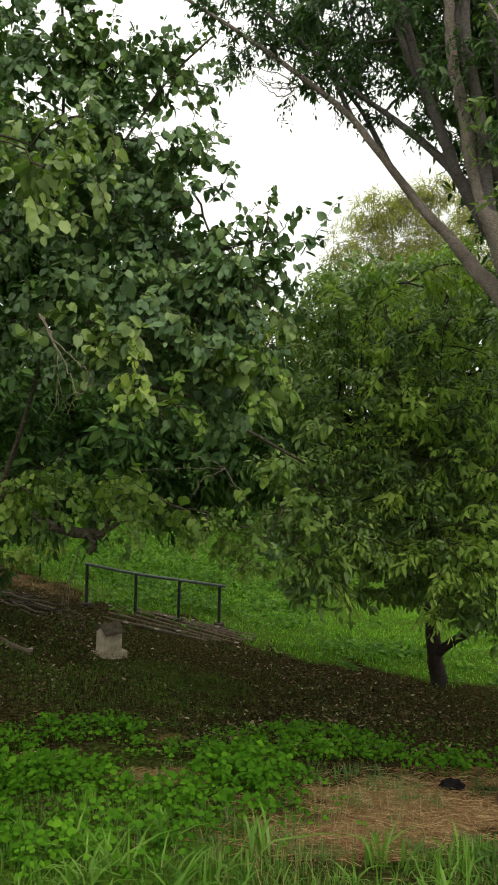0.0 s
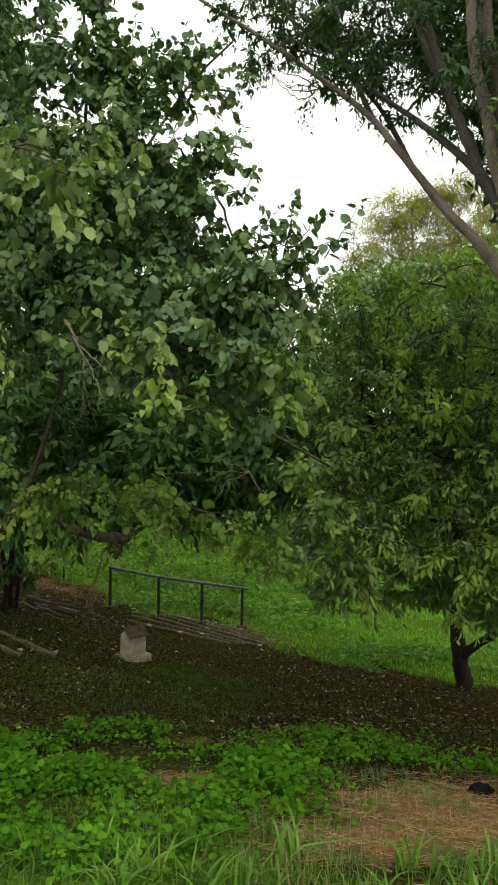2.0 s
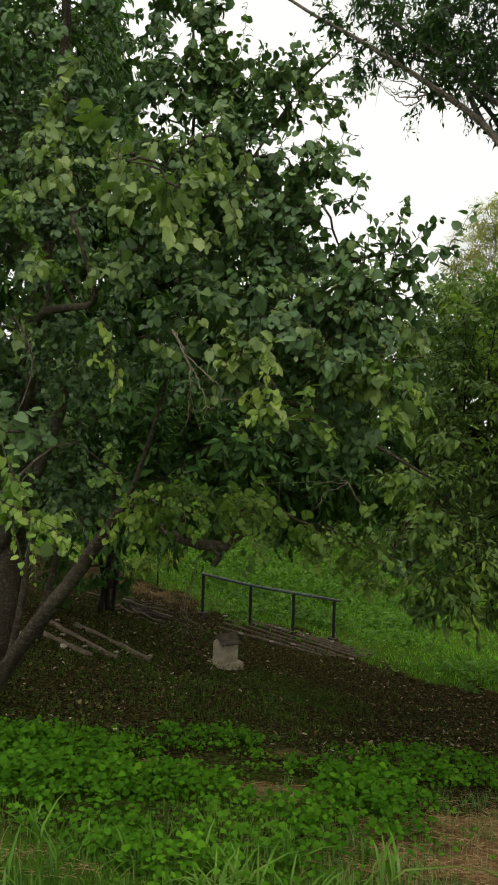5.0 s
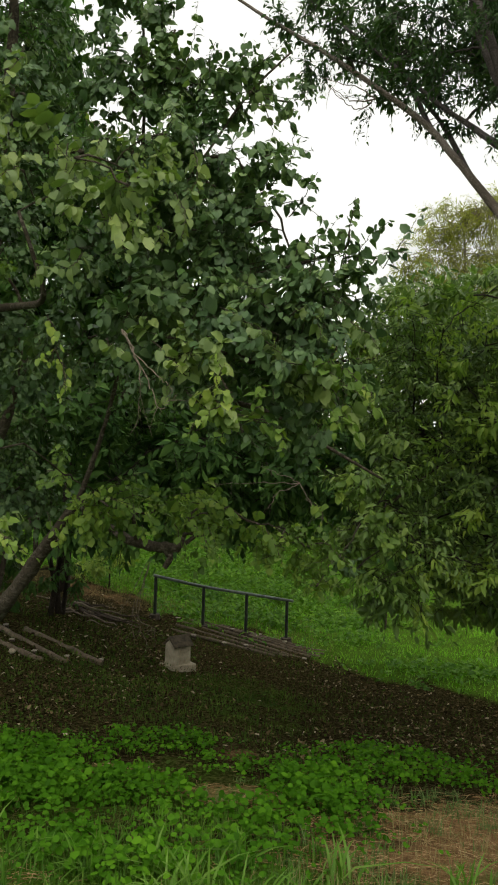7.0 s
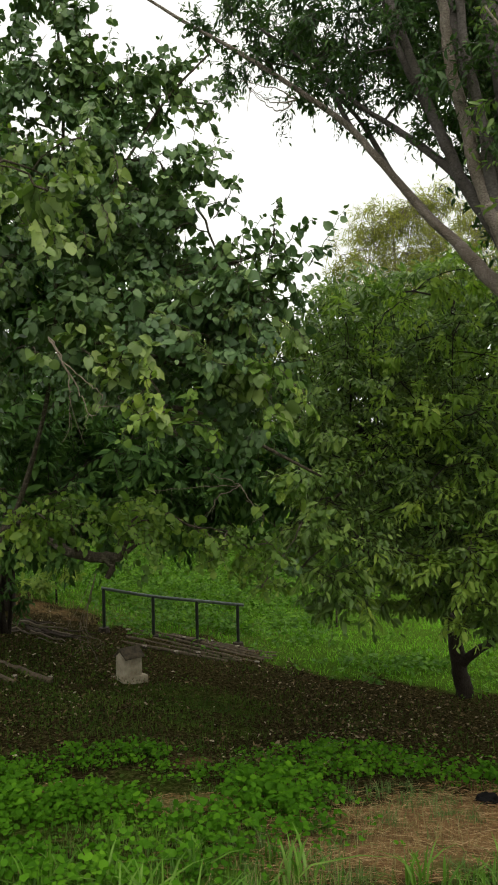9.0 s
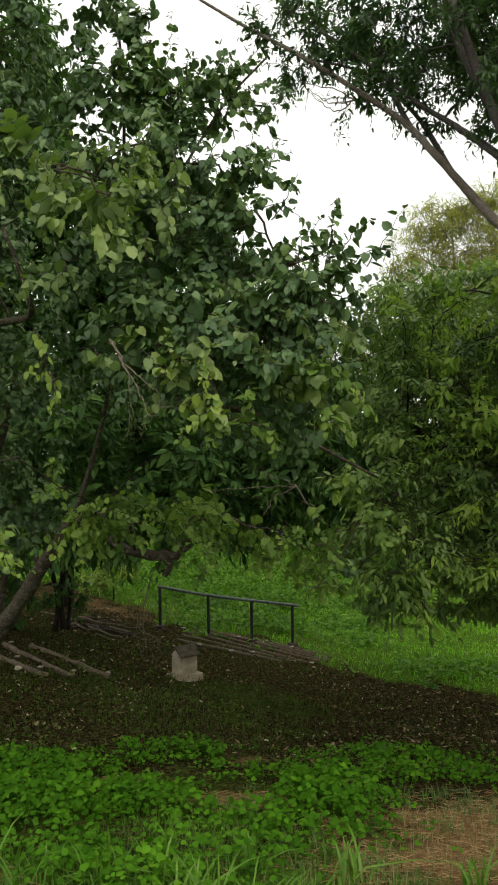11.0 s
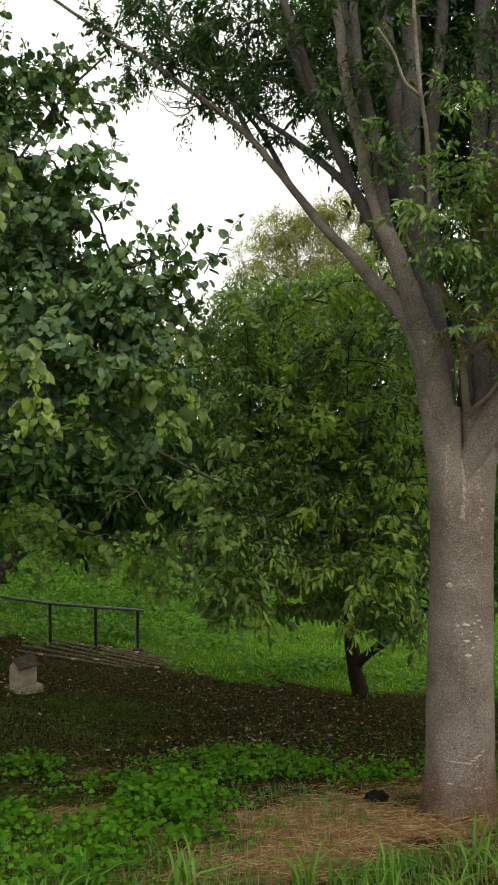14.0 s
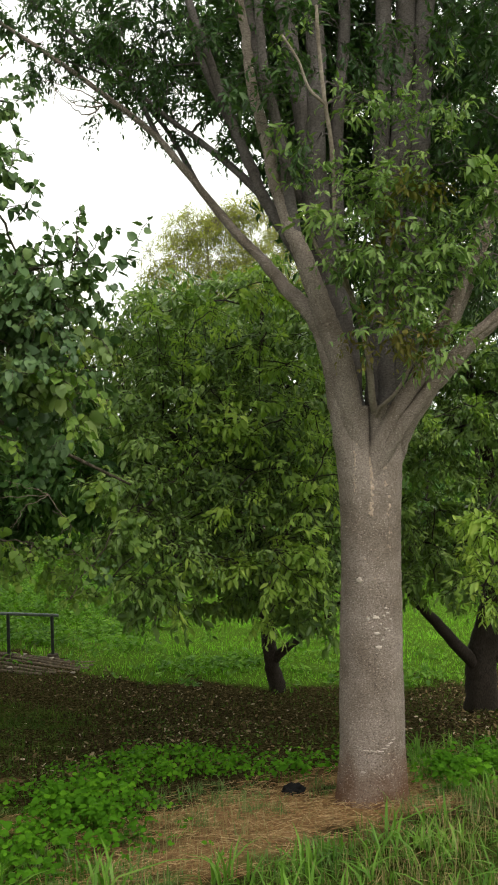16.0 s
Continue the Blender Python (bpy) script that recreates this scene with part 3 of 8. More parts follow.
def blades(name, label, pos, h, width, mat, rng, category="grass", bend=0.45):
    """Grass: curved tapering blades, three segments each."""
    n = len(pos)
    turn = rng.uniform(0, 2 * math.pi, n)
    lean = np.stack([np.cos(turn), np.sin(turn), np.zeros(n)], -1)
    side = np.stack([-np.sin(turn), np.cos(turn), np.zeros(n)], -1)
    amount = np.abs(rng.normal(0.25, bend, n))[:, None]
    h = h[:, None]
    rows = []
    for f, w in ((0, 0.7), (0.4, 1.0), (0.75, 0.7)):
        c = pos + lean * (h * amount * f ** 2) + np.array([0, 0, 1.0]) * h * f * (1 - 0.35 * amount * f)
        rows += [c - side * width[:, None] * w / 2, c + side * width[:, None] * w / 2]
    rows.append(pos + lean * h * amount + np.array([0, 0, 1.0]) * h * (1 - 0.4 * amount))
    v = np.stack(rows, 1).reshape(-1, 3)
    off = np.arange(n)[:, None, None] * 7
    q = (off + np.array([[0, 1, 3, 2], [2, 3, 5, 4]])).reshape(-1, 4)
    t = (off + np.array([[4, 5, 6]])).reshape(-1, 3)
    tagged(new(name, mesh_from(name, v, [q, t], mat)), label, category, kind="stuff")


def flat_bits(name, label, pos, size, outline, mat, rng, category, tilt=0.35):
    n = len(pos)
    turn = rng.uniform(0, 2 * math.pi, n)
    axis = np.stack([np.cos(turn), np.sin(turn), rng.normal(0, tilt, n)], -1)
    face = rng.normal(size=(n, 3)) * tilt + np.array([0, 0, 1.0])
    pos = pos + np.array([0, 0, 1.0]) * rng.uniform(0.012, 0.045, (n, 1))
    tagged(new(name, leaves_mesh(name, pos, axis, face, size, outline, mat, rng)), label, category, kind="stuff")


# lighter copy of VASE_LEAF: sunlight on the front sprays is in the colour
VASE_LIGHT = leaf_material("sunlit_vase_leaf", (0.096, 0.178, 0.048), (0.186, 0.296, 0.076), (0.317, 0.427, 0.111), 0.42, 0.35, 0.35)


# ---- the vase-shaped tree on the bank ----
TRUNK_X, TRUNK_Y = 2.30, 5.93
TRUNK_FOOT = float(height(TRUNK_X, TRUNK_Y)) - 0.12


def trunk_section(z):
    """Centre, half split and radius of the trunk at a height: one stem below, two fused ones towards the fork."""
    lean = np.interp(z, [TRUNK_FOOT, 0.6, 1.3, 1.9], [0.0, 0.050, 0.064, 0.066])
    r = np.interp(z, [-1.5, -1.3, -1.1, -0.8, 0.0, 0.6, 1.0, 1.25, 1.53, 1.62, 1.8, 1.95], [0.31, 0.285, 0.268, 0.255, 0.243, 0.230, 0.212, 0.190, 0.150, 0.122, 0.085, 0.05])
    s = np.interp(z, [-1.5, 0.2, 0.6, 1.0, 1.25, 1.53, 1.62, 1.8, 1.95], [0.01, 0.01, 0.012, 0.03, 0.068, 0.124, 0.147, 0.19, 0.22])
    return TRUNK_X - 0.008 + lean, TRUNK_Y, s, r


def trunk_radius(ang, z):
    _, _, s, r = trunk_section(z)
    c = np.abs(np.cos(ang))
    body = np.maximum(s * c + np.sqrt(np.maximum(r * r - (s * np.sin(ang)) ** 2, 0)), 0.01)
    body = body * (1 - 0.28 * ease(z, 1.25, 1.5) * np.exp(-(c / 0.16) ** 2))
    wave = 1 + 0.012 * np.sin(3 * ang + 1.5 * z) + 0.010 * np.sin(5 * ang - 4 * z) + 0.008 * np.sin(9 * z + 2 * ang)
    flare = 1 + 0.07 * np.exp(-(z - TRUNK_FOOT) / 0.16) * (1 + 0.6 * np.sin(5 * ang + 0.6))
    return body * wave * flare


def build_vase_tree():
    vase = Tree("vase_shaped_tree", "large grey-barked vase-shaped tree forking into many upright limbs", "vase", 11, SHADED_LIMB_BARK, VASE_LEAF)
    rng = vase.rng
    sides, rows = 56, 90
    zs = np.linspace(TRUNK_FOOT, 1.95, rows)
    ang = np.linspace(0, 2 * math.pi, sides, endpoint=False)
    v = []
    for z in zs:
        cx, cy, _, _ = trunk_section(z)
        r = trunk_radius(ang, z) + rng.normal(0, 0.002, sides)
        v.append(np.stack([cx + r * np.cos(ang), cy + r * np.sin(ang), np.full(sides, z)], -1))
    i, j = np.meshgrid(np.arange(rows - 1), np.arange(sides), indexing="ij")
    j2 = (j + 1) % sides
    q = np.stack([i * sides + j, i * sides + j2, (i + 1) * sides + j2, (i + 1) * sides + j], -1).reshape(-1, 4)
    trunk = part("trunk", mesh_from("trunk", np.vstack(v), [q], SMOOTH_BARK, True), vase.ob, "smooth grey-brown trunk with fine pores")
    vase.nodes += [np.array([TRUNK_X, TRUNK_Y, 1.2])]
    vase.node_r += [0.2]

    def patch(name, a, z, wide, tall, mat, label, jag=0.15):
        """A thin raised patch that follows the bark."""
        n = 14
        t = np.linspace(0, 2 * math.pi, n, endpoint=False)
        k = 1 + rng.normal(0, jag, n)
        rings = []
        for f, lift in ((1.0, -0.002), (0.85, 0.005), (0.4, 0.006)):
            za = z + tall / 2 * np.sin(t) * k * f
            cx, cy, _, _ = trunk_section(za)
            aa = a + (wide / 2 * np.cos(t) * k * f) / 0.25
            r = trunk_radius(aa, za) + lift
            rings.append(np.stack([cx + r * np.cos(aa), cy + r * np.sin(aa), za], -1))
        vv = np.vstack(rings)
        qq = np.array([[b * n + m, b * n + (m + 1) % n, (b + 1) * n + (m + 1) % n, (b + 1) * n + m] for b in range(2) for m in range(n)])
        part(name, mesh_from(name, vv, [qq, np.arange(2 * n, 3 * n)[None]], mat, True), trunk, label)

    front = math.radians(-111)
    for da, z, w, h in ((0.14, 0.29, 0.07, 0.022), (0.10, 0.305, 0.03, 0.014), (0.22, 0.06, 0.06, 0.030), (0.17, 0.17, 0.05, 0.024), (-0.10, 0.28, 0.018, 0.03), (0.42, 0.30, 0.022, 0.02),
                        (0.30, 0.24, 0.02, 0.016), (0.50, 0.20, 0.04, 0.012), (0.02, 0.22, 0.014, 0.02), (-0.40, 0.58, 0.05, 0.045), (0.48, 0.36, 0.03, 0.014), (0.55, 0.32, 0.035, 0.014), (0.66, 0.27, 0.03, 0.012), (0.60, 0.18, 0.025, 0.010), (0.36, 0.12, 0.02, 0.01), (-0.28, -0.9, 0.04, 0.012)):
        patch("bark_scar", front + da, z, w, h, SCAR, "pale lens-shaped bark scar", 0.12)
    for k in range(16):
        patch("bark_scar", front - 0.22 + 0.062 * k, -0.735 + 0.006 * math.sin(2.3 * k) + 0.012 * max(0, k - 8), rng.uniform(0.012, 0.034), rng.uniform(0.005, 0.010), SCAR, "broken pale ring round the trunk", 0.2)
    for k in range(70):
        z = rng.uniform(1.08, 1.58)
        patch("bare_patch", front + 0.07 + rng.normal(0, 0.035) + 0.10 * max(0.0, 1.20 - z) / 0.1 * rng.normal(0, 0.7), z, rng.uniform(0.006, 0.035), rng.uniform(0.008, 0.04), CRACK, "flaking pale strip under the fork", 0.35)
    for k in range(22):
        patch("bare_patch", front - 0.52 + rng.normal(0, 0.03), rng.uniform(1.28, 1.72), rng.uniform(0.004, 0.014), rng.uniform(0.008, 0.03), CRACK, "flaking pale strip on the stem", 0.35)
    for k in range(20):
        patch("bare_patch", front + 0.72 + rng.normal(0, 0.05), rng.uniform(0.8, 1.5), rng.uniform(0.005, 0.02), rng.uniform(0.008, 0.03), CRACK, "flaking pale strip on the stem", 0.35)
    for k in range(60):
        patch("bark_pore", front + rng.normal(0, 0.5), rng.uniform(-1.0, 1.2), rng.uniform(0.006, 0.02), rng.uniform(0.004, 0.009), CRACK, "", 0.25)
    vase.wood("limb", [(2.32, 5.97, 1.20), (2.21, 5.96, 1.62), (2.14, 5.97, 1.98), (2.11, 5.99, 2.26), (2.04, 6.05, 2.54), (1.94, 6.14, 2.77), (1.80, 6.31, 2.99), (1.66, 6.49, 3.26)], 0.16, 0.05, sides=16, steps=44, taper=0.55, mat=SMOOTH_BARK)
    vase.wood("limb", [(1.73, 6.40, 3.12), (1.66, 6.49, 3.26), (1.47, 6.73, 3.57), (1.27, 6.92, 3.92), (1.04, 7.06, 4.28), (0.81, 7.20, 4.61), (0.36, 7.39, 5.04), (-0.15, 7.58, 5.48), (-0.72, 7.69, 5.88), (-1.29, 7.79, 6.31)], 0.0495, 0.012, sides=14, steps=56, mat=SMOOTH_BARK)
    vase.wood("limb", [(2.30, 6.03, 1.20), (2.23, 5.96, 1.71), (2.17, 5.92, 2.07), (2.12, 5.93, 2.39), (2.03, 5.96, 2.67), (1.95, 5.98, 2.94), (1.87, 5.99, 3.17), (1.77, 6.03, 3.45)], 0.13, 0.066, sides=16, steps=44, taper=0.8, mat=SMOOTH_BARK)
    vase.wood("limb", [(1.81, 6.01, 3.34), (1.77, 6.03, 3.45), (1.68, 6.07, 3.78), (1.63, 6.11, 4.12), (1.58, 6.14, 4.36), (1.52, 6.15, 4.64), (1.49, 6.15, 5.01), (1.45, 6.15, 5.28), (1.40, 6.15, 5.84)], 0.0655, 0.032, sides=14, steps=50, mat=SMOOTH_BARK)
    vase.wood("limb", [(2.00, 6.02, 2.86), (1.87, 6.09, 3.20), (1.74, 6.17, 3.47), (1.62, 6.24, 3.72), (1.55, 6.30, 3.96), (1.45, 6.37, 4.26), (1.36, 6.43, 4.57), (1.24, 6.50, 4.99), (1.11, 6.52, 5.38), (0.99, 6.54, 5.87)], 0.06, 0.03, sides=12, steps=40)
    vase.wood("limb", [(1.69, 6.17, 3.54), (1.61, 6.24, 3.73), (1.49, 6.46, 3.97), (1.34, 6.69, 4.22), (1.19, 6.93, 4.46), (0.90, 7.08, 4.74), (0.47, 7.36, 5.27), (-0.04, 7.56, 5.78)], 0.045, 0.012, sides=10, steps=36)
    vase.wood("limb", [(2.39, 6.06, 1.38), (2.33, 6.14, 1.85), (2.30, 6.17, 2.28), (2.25, 6.23, 2.76), (2.17, 6.29, 3.35), (2.12, 6.34, 3.89), (2.14, 6.38, 4.49), (2.18, 6.42, 5.00), (2.16, 6.42, 5.49), (2.12, 6.42, 6.23)], 0.14, 0.075, sides=14, steps=44)
    vase.wood("limb", [(1.84, 6.05, 3.32), (1.77, 6.00, 3.72), (1.69, 5.96, 4.15), (1.58, 5.93, 4.63), (1.55, 5.93, 5.03), (1.53, 5.93, 5.52)], 0.05, 0.03, sides=10, steps=26)
    vase.wood("limb", [(2.25, 6.23, 2.52), (2.31, 6.41, 3.38), (2.36, 6.49, 4.30), (2.48, 6.56, 5.19), (2.52, 6.54, 6.35)], 0.08, 0.05, sides=12, steps=28)
    vase.wood("limb", [(2.54, 6.05, 1.28), (2.54, 5.98, 1.65), (2.57, 5.97, 2.02), (2.61, 6.08, 2.40), (2.68, 6.24, 3.10), (2.72, 6.33, 4.00), (2.75, 6.31, 4.88), (2.80, 6.29, 6.20)], 0.115, 0.066, sides=16, steps=44, taper=0.6)
    vase.wood("limb", [(2.46, 6.06, 1.28), (2.58, 6.01, 1.72), (2.68, 5.97, 2.11), (2.82, 6.12, 2.69), (2.94, 6.19, 3.38), (3.02, 6.21, 4.21), (3.10, 6.24, 4.97), (3.17, 6.21, 6.19)], 0.105, 0.08, sides=14, steps=40)
    vase.wood("limb", [(2.43, 5.97, 1.15), (2.50, 5.85, 1.63), (2.63, 5.77, 1.98), (2.79, 5.70, 2.26), (2.91, 5.62, 2.51), (3.00, 5.57, 2.77), (3.09, 5.53, 3.06), (3.25, 5.50, 3.45), (3.51, 5.44, 4.14), (3.67, 5.40, 5.01)], 0.12, 0.02, sides=14, steps=44, taper=0.42, mat=SMOOTH_BARK)
    vase.wood("limb", [(2.44, 5.96, 1.15), (2.52, 5.80, 1.60), (2.68, 5.69, 1.94), (2.83, 5.61, 2.14), (2.95, 5.51, 2.36), (3.14, 5.42, 2.52), (3.44, 5.28, 2.75)], 0.1, 0.02, sides=14, steps=30, taper=0.42, mat=SMOOTH_BARK)
    vase.wood("limb", [(2.53, 5.95, 1.30), (2.60, 5.92, 1.67), (2.69, 5.90, 1.94), (2.81, 5.88, 2.19), (2.97, 5.85, 2.49), (3.14, 5.83, 2.81), (3.29, 5.80, 3.18), (3.43, 5.78, 3.50), (3.62, 5.75, 3.97)], 0.19, 0.07, sides=18, steps=40, taper=0.8, mat=SMOOTH_BARK)
    vase.wood("limb", [(2.57, 5.90, 1.39), (2.66, 5.85, 1.76), (2.80, 5.80, 2.02), (2.97, 5.75, 2.22), (3.17, 5.70, 2.44), (3.48, 5.65, 2.71), (3.87, 5.60, 3.05)], 0.15, 0.055, sides=16, steps=36, taper=0.8, mat=SMOOTH_BARK)
    vase.wood("limb", [(2.20, 6.15, 2.34), (2.15, 6.23, 2.92), (2.11, 6.30, 3.42), (2.08, 6.38, 4.03), (2.03, 6.45, 4.65), (1.96, 6.52, 5.27), (1.91, 6.60, 5.91)], 0.12, 0.07, sides=14, steps=32)
    vase.wood("limb", [(2.14, 6.45, 3.46), (1.97, 6.54, 3.98), (1.86, 6.63, 4.51), (1.75, 6.72, 5.05), (1.68, 6.81, 5.61), (1.63, 6.90, 6.07)], 0.06, 0.04, sides=12, steps=28)
    vase.wood("limb", [(2.43, 6.05, 1.35), (2.45, 6.09, 1.77), (2.50, 6.12, 2.15), (2.58, 6.16, 2.58), (2.69, 6.20, 3.17), (2.81, 6.24, 3.87), (2.90, 6.27, 4.63), (2.97, 6.31, 5.35), (3.02, 6.35, 5.98)], 0.15, 0.085, sides=16, steps=36)
    vase.wood("shoot", [(2.40, 6.07, 1.68), (2.36, 5.91, 1.86), (2.33, 5.79, 2.01), (2.30, 5.71, 2.27), (2.24, 5.68, 2.53), (2.15, 5.64, 2.77), (2.06, 5.62, 2.90), (1.91, 5.63, 3.08), (1.81, 5.64, 3.29)], 0.034, 0.013, sides=10, steps=36, mat=SHOOT_BARK)
    vase.wood("shoot", [(2.12, 5.64, 2.85), (2.04, 5.55, 3.06), (1.97, 5.48, 3.29), (1.96, 5.44, 3.53), (1.94, 5.41, 3.81), (1.89, 5.37, 4.12), (1.87, 5.37, 4.28), (1.85, 5.37, 4.57), (1.84, 5.37, 4.85)], 0.026, 0.014, sides=9, steps=36, mat=SHOOT_BARK)
    vase.wood("shoot", [(1.89, 5.37, 4.12), (1.77, 5.39, 4.25), (1.70, 5.40, 4.45), (1.59, 5.42, 4.64)], 0.013, 0.008, sides=7, steps=14, mat=SHOOT_BARK)
    vase.wood("shoot", [(2.41, 6.00, 1.75), (2.38, 5.78, 1.90), (2.47, 5.60, 2.04), (2.56, 5.51, 2.24), (2.60, 5.45, 2.40)], 0.02, 0.01, sides=8, steps=20, mat=SHOOT_BARK)
    vase.wood("shoot", [(2.46, 5.78, 2.59), (2.46, 5.68, 2.81), (2.52, 5.61, 2.96), (2.58, 5.55, 3.15)], 0.025, 0.012, sides=8, steps=16, mat=SHOOT_BARK)
    vase.wood("branch", [(0.82, 7.18, 4.51), (0.71, 7.50, 5.06), (0.40, 7.75, 5.39), (-0.09, 8.04, 5.67)], 0.03, 0.008, sides=8, steps=18)
    vase.wood("branch", [(1.17, 6.94, 3.98), (1.03, 7.44, 4.67), (0.73, 7.70, 5.21), (0.53, 7.83, 5.83)], 0.03, 0.01, sides=8, steps=18)
    vase.wood("branch", [(1.62, 6.33, 3.90), (1.35, 6.57, 4.62), (1.15, 6.71, 5.27), (1.07, 6.71, 5.86)], 0.04, 0.015, sides=8, steps=18)
    vase.lobe(-0.31, 7.78, 5.47, 0.2, thin=0.014)
    vase.lobe(-0.09, 7.74, 5.63, 0.28, thin=0.014)
    vase.lobe(0.19, 7.69, 5.73, 0.3, thin=0.014)
    vase.lobe(0.29, 7.67, 5.34, 0.28, thin=0.014)
    vase.lobe(0.57, 7.72, 5.49, 0.35, thin=0.014)
    vase.lobe(0.44, 7.55, 4.96, 0.16, thin=0.014)
    vase.lobe(0.70, 7.50, 4.95, 0.2, thin=0.014)
    vase.lobe(0.90, 7.66, 5.60, 0.4, thin=0.014)
    vase.lobe(0.92, 7.46, 4.94, 0.25, thin=0.014)
    vase.lobe(1.25, 7.40, 5.32, 0.4, thin=0.014)
    vase.lobe(1.10, 7.23, 4.69, 0.16, thin=0.014)
    vase.lobe(0.75, 7.68, 5.99, 0.5, thin=0.014)
    vase.lobe(1.34, 7.17, 5.69, 0.5, thin=0.014)
    vase.lobe(-0.02, 7.72, 5.96, 0.35, thin=0.014)
    vase.lobe(-0.45, 7.70, 5.81, 0.2, thin=0.014)
    vase.lobe(1.39, 6.77, 4.46, 0.2, thin=0.014)
    vase.lobe(1.38, 6.97, 4.70, 0.25, thin=0.014)
    vase.lobe(1.50, 6.75, 4.86, 0.35, thin=0.014)
    vase.lobe(1.82, 6.99, 5.15, 0.45, thin=0.014)
    vase.lobe(2.01, 6.96, 4.62, 0.35, thin=0.014)
    vase.lobe(2.27, 7.01, 5.19, 0.5, thin=0.014)
    vase.lobe(2.49, 6.97, 5.66, 0.6, thin=0.014)
    vase.lobe(2.82, 7.02, 5.06, 0.5, thin=0.014)
    vase.lobe(2.66, 6.95, 4.43, 0.4, thin=0.014)
    vase.lobe(3.17, 7.06, 4.82, 0.5, thin=0.014)
    vase.lobe(3.40, 7.01, 5.36, 0.6, thin=0.014)
    vase.lobe(2.90, 6.89, 5.59, 0.6, thin=0.014)
    vase.lobe(3.56, 6.79, 4.61, 0.5, thin=0.014)
    vase.lobe(3.29, 6.64, 4.02, 0.45, thin=0.014)
    vase.lobe(3.74, 6.74, 5.46, 0.7, thin=0.014)
    vase.lobe(3.70, 6.56, 4.11, 0.6, thin=0.014)
    vase.lobe(2.04, 6.95, 5.67, 0.5, thin=0.014)
    vase.lobe(1.61, 6.63, 4.26, 0.12, thin=0.014)
    vase.lobe(2.16, 6.94, 4.19, 0.2, thin=0.014)
    vase.lobe(1.48, 6.93, 6.50, 0.8, thin=0.014, leaf_size=1.8, amount=0.55)
    vase.lobe(2.41, 6.97, 6.62, 0.9, thin=0.014, leaf_size=1.8, amount=0.55)
    vase.lobe(3.35, 6.80, 6.59, 0.9, thin=0.014, leaf_size=1.8, amount=0.55)
    vase.lobe(3.99, 6.18, 5.97, 1.0, thin=0.014, leaf_size=1.8, amount=0.55)
    vase.lobe(0.78, 7.67, 6.95, 0.8, thin=0.014, leaf_size=1.8, amount=0.55)
    vase.lobe(3.92, 6.01, 4.16, 0.8, thin=0.014)
    vase.lobe(3.54, 5.79, 3.13, 0.6, thin=0.014)
    vase.lobe(-0.04, 7.81, 7.53, 0.8, thin=0.014, leaf_size=1.8, amount=0.55)
    vase.lobe(2.67, 7.68, 4.02, 0.6, thin=0.014, leaf_size=1.5)
    vase.lobe(3.00, 7.63, 3.42, 0.6, thin=0.014, leaf_size=1.5)
    vase.lobe(3.46, 7.55, 3.29, 0.7, thin=0.014, leaf_size=1.5)
    vase.lobe(3.88, 7.47, 3.86, 0.7, thin=0.014, leaf_size=1.5)
    vase.lobe(2.60, 7.68, 5.36, 0.8, thin=0.014, leaf_size=1.5)
    vase.lobe(3.46, 7.74, 4.53, 0.7, thin=0.014, leaf_size=1.5)
    vase.lobe(3.97, 7.44, 5.14, 0.8, thin=0.014, leaf_size=1.5)
    vase.lobe(3.07, 7.59, 5.87, 0.8, thin=0.014, leaf_size=1.5)
    vase.lobe(2.23, 7.76, 4.50, 0.35, thin=0.014, leaf_size=1.5)
    vase.lobe(2.15, 7.76, 5.90, 0.7, thin=0.014, leaf_size=1.5)
    vase.lobe(4.02, 7.45, 2.92, 0.6, thin=0.014, leaf_size=1.5)
    vase.lobe(2.89, 8.24, 5.01, 0.7, thin=0.014, leaf_size=1.8)
    vase.lobe(3.03, 8.04, 3.39, 0.4, thin=0.014, leaf_size=1.8)
    vase.lobe(2.98, 8.04, 3.82, 0.45, thin=0.014, leaf_size=1.8)
    vase.lobe(3.01, 8.23, 4.70, 0.5, thin=0.014, leaf_size=1.8)
    vase.lobe(3.13, 8.02, 2.84, 0.35, thin=0.014, leaf_size=1.8)
    vase.lobe(2.64, 8.29, 4.89, 0.35, thin=0.014, leaf_size=1.8)
    vase.lobe(3.24, 8.19, 4.31, 0.6, thin=0.014, leaf_size=1.8)
    vase.lobe(3.73, 8.11, 3.92, 0.6, thin=0.014, leaf_size=1.8)
    vase.lobe(4.12, 8.03, 4.66, 0.7, thin=0.014, leaf_size=1.8)
    vase.lobe(3.99, 8.24, 5.90, 0.8, thin=0.014, leaf_size=1.8)
    vase.lobe(3.47, 8.34, 5.40, 0.7, thin=0.014, leaf_size=1.8)
    vase.lobe(4.41, 7.96, 6.16, 0.8, thin=0.014, leaf_size=1.8)
    vase.lobe(3.06, 8.40, 6.31, 0.7, thin=0.014, leaf_size=1.8)
    vase.lobe(2.97, 8.25, 3.31, 0.4, thin=0.014, leaf_size=1.8)
    vase.lobe(4.34, 8.00, 3.65, 0.6, thin=0.014, leaf_size=1.8)
    vase.lobe(2.60, 6.23, 7.44, 1.4, thin=0.014, leaf_size=2.6, amount=0.55)
    vase.lobe(3.33, 5.70, 6.74, 1.4, thin=0.014, leaf_size=2.6, amount=0.55)
    vase.lobe(1.91, 6.26, 7.37, 1.2, thin=0.014, leaf_size=2.6, amount=0.55)
    vase.lobe(3.62, 5.47, 5.29, 1.0, thin=0.014, leaf_size=1.5)
